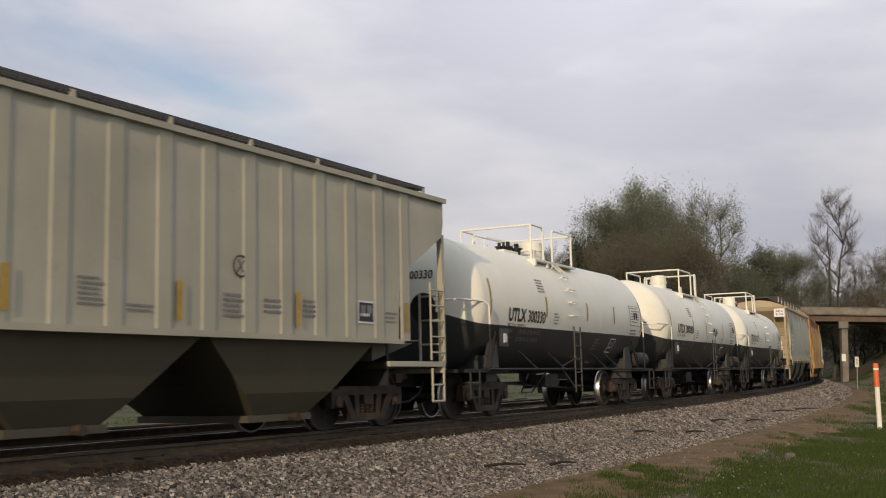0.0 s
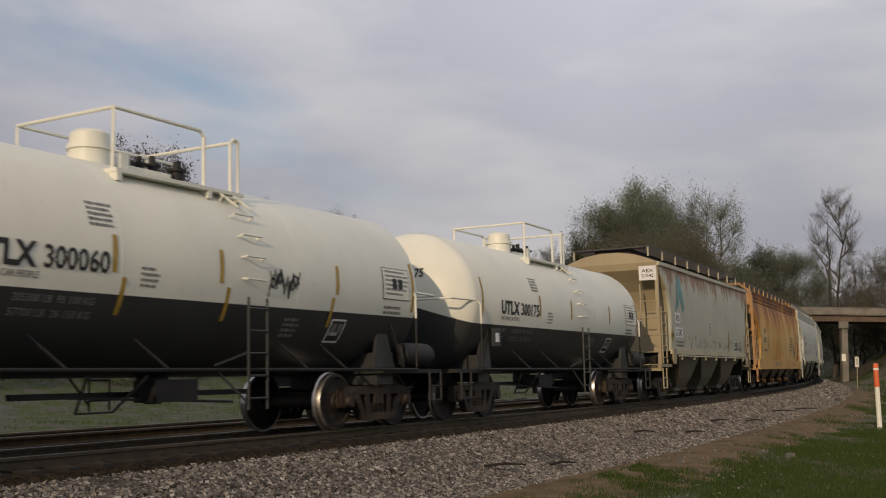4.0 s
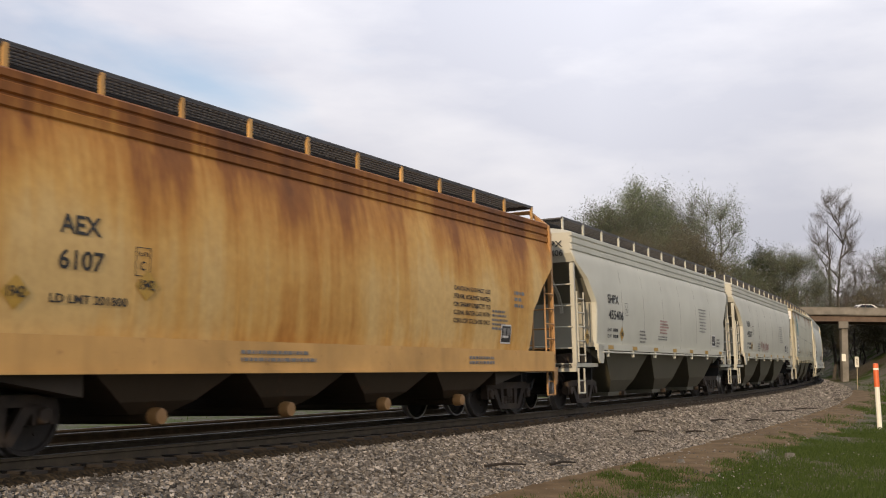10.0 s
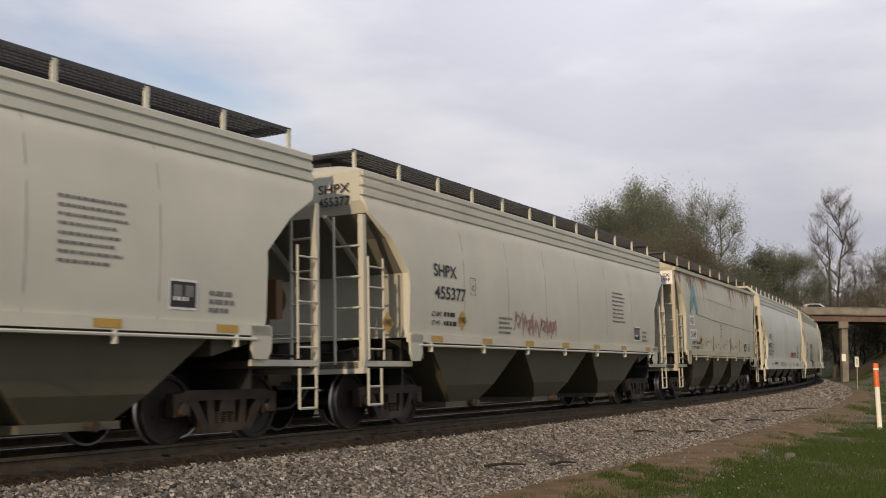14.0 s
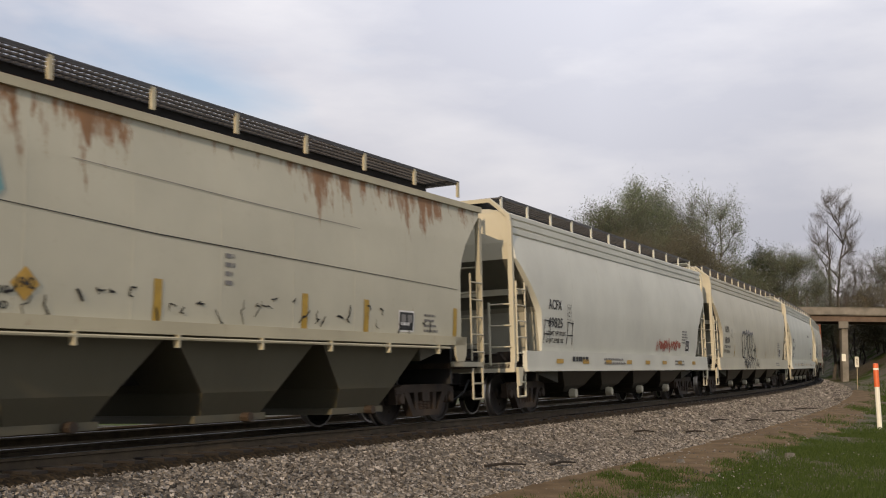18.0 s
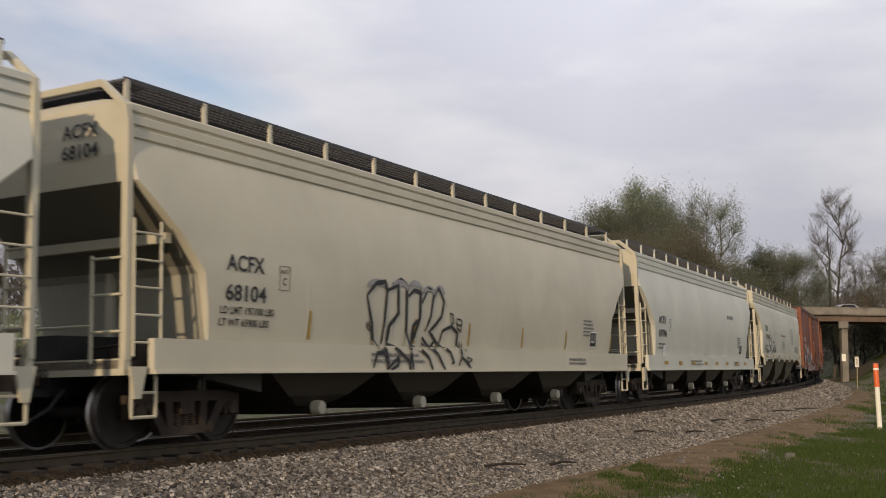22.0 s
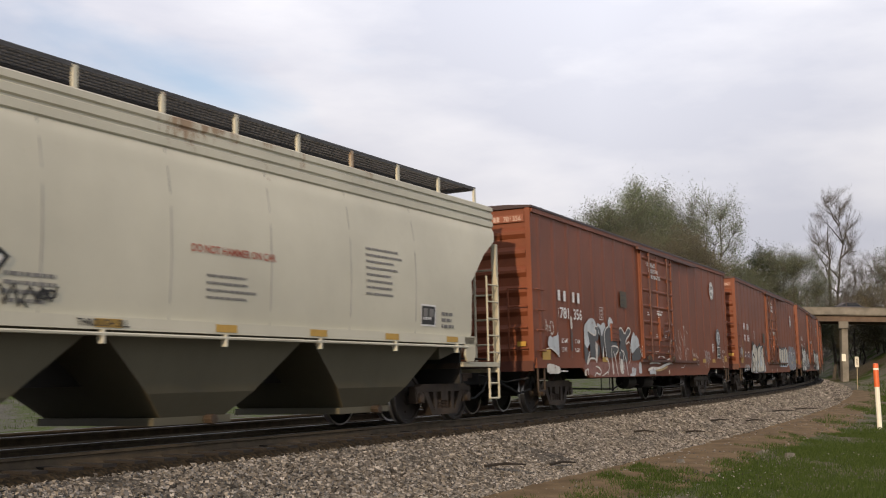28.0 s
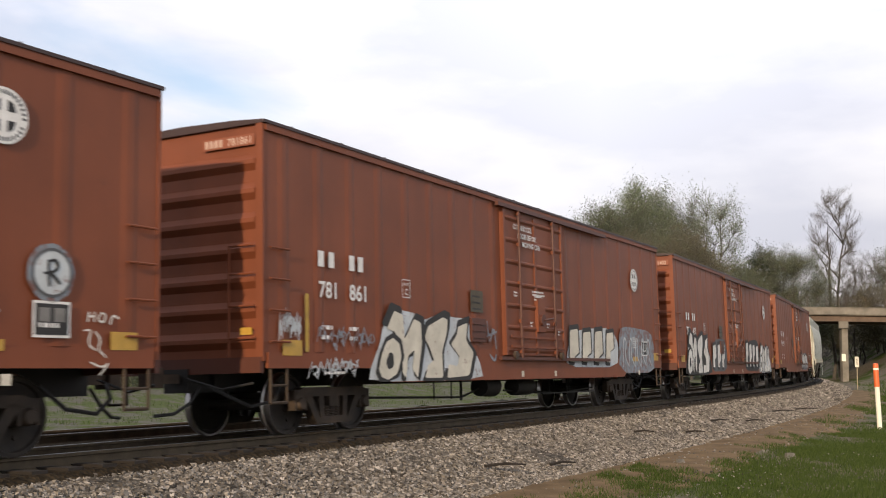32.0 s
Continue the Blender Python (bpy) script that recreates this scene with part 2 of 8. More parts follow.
GLASS = plain("dark_window_glass", (0.02, 0.024, 0.03), 0.06, 0.0, 0.1, 2, 0)
RUBBER = plain("black_rubber", (0.02, 0.02, 0.02), 0.8)


# ---------------------------------------------------------------- mesh helpers
class Geo:
    """Vertices and faces of one part."""

    def __init__(self):
        self.v, self.f = [], []

    def add(self, vs, fs):
        n = len(self.v)
        self.v += [tuple(p) for p in vs]
        self.f += [tuple(i + n for i in q) for q in fs]
        return self

    def box(self, x0, x1, y0, y1, z0, z1):
        return self.add([(x0, y0, z0), (x1, y0, z0), (x1, y1, z0), (x0, y1, z0), (x0, y0, z1), (x1, y0, z1), (x1, y1, z1), (x0, y1, z1)],
                        [(0, 3, 2, 1), (4, 5, 6, 7), (0, 1, 5, 4), (1, 2, 6, 5), (2, 3, 7, 6), (3, 0, 4, 7)])

    def prism(self, poly, y0, y1):
        """A polygon of (x, z) pulled from y0 to y1."""
        n = len(poly)
        return self.add([(x, y0, z) for x, z in poly] + [(x, y1, z) for x, z in poly],
                        [tuple(range(n))[::-1], tuple(range(n, 2 * n))] + [(i, (i + 1) % n, n + (i + 1) % n, n + i) for i in range(n)])

    def loft(self, rings, caps=True, closed=True):
        n = len(rings[0])
        fs = []
        for k in range(len(rings) - 1):
            for i in range(n if closed else n - 1):
                j = (i + 1) % n
                fs.append((k * n + i, k * n + j, (k + 1) * n + j, (k + 1) * n + i))
        if caps:
            fs += [tuple(range(n))[::-1], tuple(range((len(rings) - 1) * n, len(rings) * n))]
        return self.add([p for r in rings for p in r], fs)

    def tube(self, pts, r, seg=6, caps=True):
        """A round bar along points; r may be one radius or one for each point."""
        pts = [Vector(p) for p in pts]
        rs = r if isinstance(r, (list, tuple)) else [r] * len(pts)
        rings = []
        side = None
        for i, p in enumerate(pts):
            d = (pts[min(i + 1, len(pts) - 1)] - pts[max(i - 1, 0)]).normalized()
            if side is None or abs(side.dot(d)) > 0.95:
                side = d.orthogonal()
            side = (side - d * side.dot(d)).normalized()
            up = d.cross(side)
            rings.append([p + (side * math.cos(a) + up * math.sin(a)) * rs[i] for a in [2 * math.pi * k / seg for k in range(seg)]])
        return self.loft(rings, caps)

    def bar(self, p, q, w=0.04, d=0.04):
        """A square bar between two points."""
        return self.tube([p, q], max(w, d) * 0.6, 4)

    def spin(self, prof, cx, cy, cz, seg=28, axis="y"):
        """A profile of (radius, offset) turned round an axis."""
        rings = []
        for r, o in prof:
            ring = []
            for k in range(seg):
                a = 2 * math.pi * k / seg
                c, s = r * math.cos(a), r * math.sin(a)
                ring.append({"y": (cx + c, cy + o, cz + s), "x": (cx + o, cy + c, cz + s), "z": (cx + c, cy + s, cz + o)}[axis])
            rings.append(ring)
        return self.loft(rings)


def mesh_of(name, geo, material, smooth=False):
    me = bpy.data.meshes.new(name)
    me.from_pydata(geo.v, [], geo.f)
    bm = bmesh.new()
    bm.from_mesh(me)
    bmesh.ops.recalc_face_normals(bm, faces=bm.faces)
    bm.to_mesh(me)
    bm.free()
    me.materials.append(material)
    if smooth:
        me.polygons.foreach_set("use_smooth", [True] * len(me.polygons))
        me.set_sharp_from_angle(angle=radians(38))
    return me


def part(name, geo, material, parent, label="", smooth=False):
    ob = new(name, mesh_of(name, geo, material, smooth))
    ob.parent = parent
    return tagged(ob, label)


def thing(name, label, category, group="", m=None):
    ob = new(name)
    ob.empty_display_size = 0.2
    if m is not None:
        ob.matrix_world = m
    return tagged(ob, label, category, group)


# ---------------------------------------------------------------- railway wagons
# A wagon's x runs along the track away from the camera, y = -1.6 is the side that faces the camera, z = 0 the rail top.
WAGONS, WHEELS = [], []
WHEEL_R = 0.457


def wheelset_geo():
    g = Geo()
    for side in (-1, 1):
        y = 0.75 * side
        prof = [(0.03, 0.09), (0.12, 0.10), (0.13, 0.05), (0.30, 0.015), (0.385, 0.03), (0.40, 0.065), (0.45, 0.065), (0.457, 0.055),
                (0.462, -0.04), (0.490, -0.055), (0.485, -0.075), (0.40, -0.072), (0.385, -0.03), (0.30, -0.04), (0.12, -0.06), (0.10, -0.08), (0.03, -0.08)]
        g.spin([(r, o * side) for r, o in prof], 0, y, 0, 32)
    g.tube([(0, -1.0, 0), (0, 1.0, 0)], 0.085, 12)
    # balance holes read as small raised marks on the plate
    for side in (-1, 1):
        for k in range(3):
            a = 2.1 * k
            g.spin([(0.03, 0), (0.025, 0.02 * side)], 0.24 * math.cos(a), side * 0.775, 0.24 * math.sin(a), 8)
    return g


def side_frame_geo(y):
    """Cast truck side frame at the lateral place y."""
    g = Geo()
    y0, y1 = y - 0.075, y + 0.075
    g.prism([(-1.02, 0.62), (-0.80, 0.70), (0.80, 0.70), (1.02, 0.62), (1.02, 0.50), (0.80, 0.56), (-0.80, 0.56), (-1.02, 0.50)], y0, y1)
    g.prism([(-0.42, 0.14), (0.42, 0.14), (0.36, 0.25), (-0.36, 0.25)], y0, y1)
    for s in (-1, 1):
        g.prism([(s * 0.80, 0.60), (s * 0.62, 0.60), (s * 0.33, 0.14), (s * 0.47, 0.14)], y0, y1)
        g.prism([(s * 0.40, 0.58), (s * 0.27, 0.58), (s * 0.25, 0.22), (s * 0.37, 0.22)], y0 + 0.01, y1 - 0.01)
        g.box(s * 0.89 - 0.16, s * 0.89 + 0.16, y0 + 0.01, y1 - 0.01, 0.48, 0.66)
        g.box(s * 0.89 - 0.15, s * 0.89 - 0.10, y0, y1, 0.36, 0.52)
        g.box(s * 0.89 + 0.10, s * 0.89 + 0.15, y0, y1, 0.36, 0.52)
    return g


def make_truck(parent):
    body = part("truck", Geo().box(-0.20, 0.20, -0.92, 0.92, 0.42, 0.62).box(-0.13, 0.13, -1.08, 1.08, 0.40, 0.56).spin([(0.30, 0), (0.30, 0.14)], 0, 0, 0.62, 16, "z"),
                GRIME, parent, "cast steel two-axle truck with exposed springs")
    for s in (-1, 1):
        part("side_frame", side_frame_geo(1.0 * s), GRIME, body, smooth=False)
        spring = Geo()
        for dx in (-0.14, 0.0, 0.14):
            prof = []
            for k in range(8):
                prof += [(0.045, 0.026 * k), (0.068, 0.026 * k + 0.006), (0.068, 0.026 * k + 0.018), (0.045, 0.026 * k + 0.024)]
            spring.spin(prof, dx, 1.0 * s, 0.20, 10, "z")
        part("spring_nest", spring, RUST, body, "rusty coil springs", True)
        for dx in (-0.89, 0.89):
            part("bearing_cap", Geo().spin([(0.02, 0.12 * s), (0.08, 0.115 * s), (0.105, 0.08 * s), (0.11, -0.06 * s)], dx, 1.0 * s, WHEEL_R, 14), GRIME, body, smooth=True)
        for dx in (-0.38, 0.38):
            part("brake_shoe", Geo().box(dx - 0.05, dx + 0.05, 0.69 * s - 0.06, 0.69 * s + 0.06, 0.30, 0.58), RUST, body)
    for dx in (-0.89, 0.89):
        w = part("wheelset", wheelset_geo(), WHEEL_MAT, body, "steel wheels with bright rims on an axle", True)
        w.location = (dx, 0, WHEEL_R)
    return body


def wheel_material():
    """Grimy wheel plates with a polished tread."""
    m, nt, b = nodes_of("wheel_steel")
    co = nt.nodes.new("ShaderNodeTexCoord")
    ln = nt.nodes.new("ShaderNodeVectorMath")
    ln.operation = "LENGTH"
    ml = nt.nodes.new("ShaderNodeVectorMath")
    ml.operation = "MULTIPLY"
    ml.inputs[1].default_value = (1, 0, 1)
    nt.links.new(co.outputs["Object"], ml.inputs[0])
    nt.links.new(ml.outputs[0], ln.inputs[0])
    tread = ramp_of(nt, ln.outputs["Value"], [(0.449, (0, 0, 0)), (0.455, (1, 1, 1))])
    dirt = ramp_of(nt, noise_of(nt, 6, 5), [(0.3, (0.008, 0.006, 0.005)), (0.7, (0.028, 0.020, 0.013))])
    nt.links.new(mix_of(nt, tread, dirt, (0.5, 0.48, 0.46)), b.inputs["Base Color"])
    nt.links.new(tread, b.inputs["Metallic"])
    nt.links.new(ramp_of(nt, tread, [(0, (0.75,) * 3), (1, (0.35,) * 3)]), b.inputs["Roughness"])
    return m


WHEEL_MAT = wheel_material()
FIRST_TRUCK = []


def add_running_gear(car, spread, half, deck=0.82):
    """Two trucks, the centre sill's ends and the couplers of a wagon."""
    for s in (-1, 1):
        if not FIRST_TRUCK:
            t = make_truck(car)
            FIRST_TRUCK.append(t)
        else:
            t = copy_thing(FIRST_TRUCK[0], Matrix())
            t.parent = car
        t.location = (s * spread, 0, 0)
        for w in t.children:
            if w.name.startswith("wheelset"):
                WHEELS.append((w, car))
        g = Geo().box(min(s * (half - 2.2), s * half), max(s * (half - 2.2), s * half), -0.22, 0.22, 0.66, 1.0)
        part("draft_sill", g, DARK, car)
        x0, x1 = s * half, s * (half + 0.62)
        g = Geo().box(min(x0, x1), max(x0, x1), -0.07, 0.07, 0.80, 0.93)
        g.box(min(x1 - s * 0.2, x1), max(x1 - s * 0.2, x1), -0.16, 0.13, 0.74, 1.02)
        part("coupler", g, RUST, car, "rusty knuckle coupler")
        hose = [(s * (half - 0.1), -0.38, 0.75), (s * (half + 0.10), -0.36, 0.52), (s * (half + 0.34), -0.28, 0.38), (s * (half + 0.6), -0.15, 0.36)]
        part("air_hose", Geo().tube(hose, 0.024, 6), RUBBER, car)


def side_decal(car, name, geo, material, prof, dx=0.0, dz=0.0, lift=0.008, label=""):
    """A flat pattern of (x, z) laid on the curved side that faces the camera. prof gives (z, half width)."""
    zs, ys = [p[0] for p in prof], [p[1] for p in prof]
    vs = [(x + dx, -float(np.interp(z + dz, zs, ys)) - lift - y, z + dz) for x, y, z in geo.v]
    g = Geo()
    g.v, g.f = vs, geo.f
    return part(name, g, material, car, label)


def bars_geo(w, rows, h, gap, seed=1, strips=6):
    """Rows of short bars, for lettering too small to read."""
    rnd = random.Random(seed)
    g = Geo()
    for r in range(rows):
        z1 = -r * (h + gap)
        x = 0.0
        end = w * rnd.uniform(0.72, 1.0)
        while x < end:
            d = min(rnd.uniform(0.6, 2.6) * h, end - x)
            g.add([(x, 0, z1 - h), (x + d, 0, z1 - h), (x + d, 0, z1), (x, 0, z1)], [(0, 1, 2, 3)])
            x += d + h * 0.5
    return g


def rect_geo(w, h, nz=4):
    g = Geo()
    for k in range(nz):
        z0, z1 = h * k / nz, h * (k + 1) / nz
        g.add([(0, 0, z0), (w, 0, z0), (w, 0, z1), (0, 0, z1)], [(0, 1, 2, 3)])
    return g


def text_geo(body, size, width=None, thick=0.024):
    """Outline letters as a flat pattern of (x, z)."""
    cu = bpy.data.curves.new("letters", "FONT")
    cu.body, cu.size, cu.resolution_u, cu.offset = body, size / 0.72, 3, thick * size
    ob = new("letters", cu)
    bpy.context.view_layer.update()
    me = ob.to_mesh()
    g = Geo()
    g.v = [(v.co.x, 0.0, v.co.y) for v in me.vertices]
    g.f = [tuple(p.vertices) for p in me.polygons]
    ob.to_mesh_clear()
    bpy.data.objects.remove(ob)
    bpy.data.curves.remove(cu)
    if width and g.v:
        x0, x1 = min(p[0] for p in g.v), max(p[0] for p in g.v)
        g.v = [((p[0] - x0) * width / (x1 - x0), 0.0, p[2]) for p in g.v]
    return g


def disc_geo(r, n):
    return Geo().add([(r * math.cos(2 * math.pi * k / n), 0, r * math.sin(2 * math.pi * k / n)) for k in range(n)], [tuple(range(n))])


def ring_geo(r, q, n):
    return Geo().loft([[(a * math.cos(2 * math.pi * k / n), 0, a * math.sin(2 * math.pi * k / n)) for k in range(n)] for a in (r, q)], False)


LAYER = [0]


def stroke_geo(points, w):
    """A flat brush stroke along (x, z) points."""
    g = Geo()
    LAYER[0] = (LAYER[0] + 1) % 8
    lay = 0.0007 * LAYER[0]
    n = len(points)
    vs, fs = [], []
    for i, (x, z) in enumerate(points):
        ax, az = points[max(i - 1, 0)]
        bx, bz = points[min(i + 1, n - 1)]
        d = math.hypot(bx - ax, bz - az) or 1
        ww = w * (0.6 + 0.4 * math.sin(math.pi * i / max(n - 1, 1)))
        nx, nz = -(bz - az) / d * ww / 2, (bx - ax) / d * ww / 2
        vs += [(x + nx, lay, z + nz), (x - nx, lay, z - nz)]
        if i:
            fs.append((2 * i - 2, 2 * i - 1, 2 * i + 1, 2 * i))
    return g.add(vs, fs)


def curl(x, z, w, h, a0, a1, n=12):
    return [(x + w * math.cos(radians(a0 + (a1 - a0) * k / n)), z + h * math.sin(radians(a0 + (a1 - a0) * k / n))) for k in range(n + 1)]


def scrawl_geo(w, h, turns, line, seed):
    """A sprayed scribble: one restless line of peaks and loops with a few slashes, not writing."""
    rnd = random.Random(seed)
    g = Geo()
    pts, x = [], 0.0
    step = w / (turns * 2)
    for k in range(turns * 2):
        z = h * (rnd.uniform(0.70, 1.0) if k % 2 else rnd.uniform(0.0, 0.35))
        if pts and rnd.random() < 0.35:
            pts += curl(x - step * 0.3, (pts[-1][1] + z) / 2, step * 0.7, h * 0.16, 200, -120, 7)
        pts.append((x + rnd.uniform(-0.5, 0.5) * step, z))
        x += step
    fine = [pts[0]]
    for (ax, az), (bx, bz) in zip(pts, pts[1:]):
        fine += [((ax + bx) / 2, (az + bz) / 2 + 0.04 * h), (bx, bz)]
    q = stroke_geo(fine, line)
    g.add(q.v, q.f)
    for k in range(turns // 2 + 1):
        x, z = rnd.uniform(0, w), rnd.uniform(0, h * 0.6)
        q = stroke_geo([(x, z), (x + step * rnd.uniform(-0.8, 0.8), z + h * rnd.uniform(0.2, 0.4))], line)
        g.add(q.v, q.f)
    return g


def ring_rect(x0, x1, hy, z, rc, n=1):
    """A rectangle with rounded corners at height z."""
    rc = max(0.005, min(rc, hy - 0.01))
    pts = []
    for cx, cy, a0 in ((x1 - rc, hy - rc, 0), (x0 + rc, hy - rc, 90), (x0 + rc, -hy + rc, 180), (x1 - rc, -hy + rc, 270)):
        for k in range(n + 1):
            a = radians(a0 + 90 * k / n)
            pts.append((cx + rc * math.cos(a), cy + rc * math.sin(a), z))
    return pts


def ladder(car, name, x0, x1, y, z0, z1, n, mat, r=0.022):
    """Two uprights at x0 and x1 in the plane y with n rungs."""
    first = part(name, Geo().tube([(x0, y, z0), (x0, y, z1)], r, 6), mat, car)
    part("upright", Geo().tube([(x1, y, z0), (x1, y, z1)], r, 6), mat, first)
    for k in range(n):
        z = z0 + (z1 - z0) * (k + 0.5) / n
        part("rung", Geo().tube([(x0, y - 0.01, z), (x1, y - 0.01, z)], r * 0.8, 6), mat, first)


def step_geo(x0, x1, y, z0, z1):
    g = Geo()
    for x in (x0, x1):
        g.tube([(x, y, z1), (x, y, z0)], 0.022, 6)
    g.tube([(x0, y, z0), (x1, y, z0)], 0.022, 6)
    g.tube([(x0, y, (z0 + z1) / 2), (x1, y, (z0 + z1) / 2)], 0.018, 6)
    return g


def roofwalk(car, half, z, y_in, y_out, posts, mat_post, z_roof, ends=True, wide=0.62):
    """Grating walkways on posts along both roof edges."""
    y_in = wide
    for s in (-1, 1):
        g = Geo()
        for k in range(6):
            y = s * (y_in + (y_out - y_in) * k / 5)
            g.box(-half, half, y - 0.012, y + 0.012, z - 0.035, z)
        n = int(half * 2 / 0.11)
        for k in range(n + 1):
            x = -half + 2 * half * k / n
            g.box(x - 0.008, x + 0.008, s * (y_in + y_out) / 2 - (y_out - y_in) / 2, s * (y_in + y_out) / 2 + (y_out - y_in) / 2, z - 0.03, z - 0.006)
        part("walkway_grating", g, GRATE, car, "dark steel grating walkway along the roof")
        for k in range(posts):
            x = -half + 0.05 + (2 * half - 0.1) * k / (posts - 1)
            part("walkway_post", Geo().box(x - 0.035, x + 0.035, s * y_out - 0.02, s * y_out + 0.02, z_roof, z - 0.005), mat_post, car)
        part("walkway_edge", Geo().box(-half, half, s * y_out - 0.015, s * y_out + 0.015, z - 0.005, z + 0.022), GRATE, car)
    for s in ((-1, 1) if ends else ()):
        g = Geo()
        for k in range(5):
            x = s * (half - 0.10 * k)
            g.box(x - 0.012, x + 0.012, -y_out, y_out, z - 0.036, z - 0.001)
        part("end_walkway", g, GRATE, car)


def hopper_bays(car, n, x0, x1, ztop, zbot, hy, mat, outlet, pipes, gate):
    w = (x1 - x0) / n
    for k in range(n):
        a, b = x0 + w * k + 0.02, x0 + w * (k + 1) - 0.02
        c = (a + b) / 2
        g = Geo()
        zk = ztop - (ztop - zbot) * 0.72
        g.loft([[(a, -hy, ztop), (b, -hy, ztop), (b, hy, ztop), (a, hy, ztop)],
                [(c - w * 0.25, -hy * 0.86, zk), (c + w * 0.25, -hy * 0.86, zk), (c + w * 0.25, hy * 0.86, zk), (c - w * 0.25, hy * 0.86, zk)],
                [(c - outlet, -hy * 0.74, zbot), (c + outlet, -hy * 0.74, zbot), (c + outlet, hy * 0.74, zbot), (c - outlet, hy * 0.74, zbot)]])
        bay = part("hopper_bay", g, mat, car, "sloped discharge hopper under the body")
        if pipes:
            part("outlet_pipe", Geo().tube([(c, -1.18, zbot - 0.03), (c, 1.18, zbot - 0.03)], 0.10, 12), mat, bay, smooth=True)
            for s in (-1, 1):
                part("outlet_cap", Geo().spin([(0.02, 0.10 * s), (0.10, 0.09 * s), (0.118, 0.0), (0.118, -0.06 * s)], c, 1.20 * s, zbot - 0.03, 14), gate, bay, "pale round outlet cap", True)
        else:
            part("outlet_gate", Geo().box(c - outlet - 0.12, c + outlet + 0.12, -hy * 0.74, hy * 0.74, zbot - 0.10, zbot), gate, bay)
            part("gate_capstan", Geo().spin([(0.07, 0.14), (0.07, 0.0), (0.03, 0.0)], c + outlet * 0.4, -hy * 0.74 - 0.14, zbot - 0.05, 8), GRIME, bay)


SEAM = plain("dusty_weld_seam", (0.36, 0.345, 0.31), 0.7, 0, 0.35, 2, 0)
RUSTED_TONE = (0.10, 0.05, 0.03)
RUSTED = paint("rust_brown_brake_gear", (0.13, 0.075, 0.04), (0.05, 0.03, 0.02), 0.5, 0, 8)
# recess shade put into the coats of the end sheets, with brown dirt spots
END_SHADE = paint("shade_dark_bulkhead", (0.30, 0.29, 0.26), (0.09, 0.06, 0.04), 0.35, 0, 27)
END_DEEP_SHADE = paint("shade_dark_end_sheet", (0.15, 0.145, 0.13), (0.09, 0.06, 0.04), 0.35, 0, 17)
BAND = [(3.78, 0.0), (3.80, 0.03), (3.90, 0.03), (3.92, 0.0), (3.94, 0.0), (3.96, 0.03), (4.06, 0.03), (4.08, 0.0), (4.10, 0.0), (4.12, 0.03), (4.20, 0.03)]


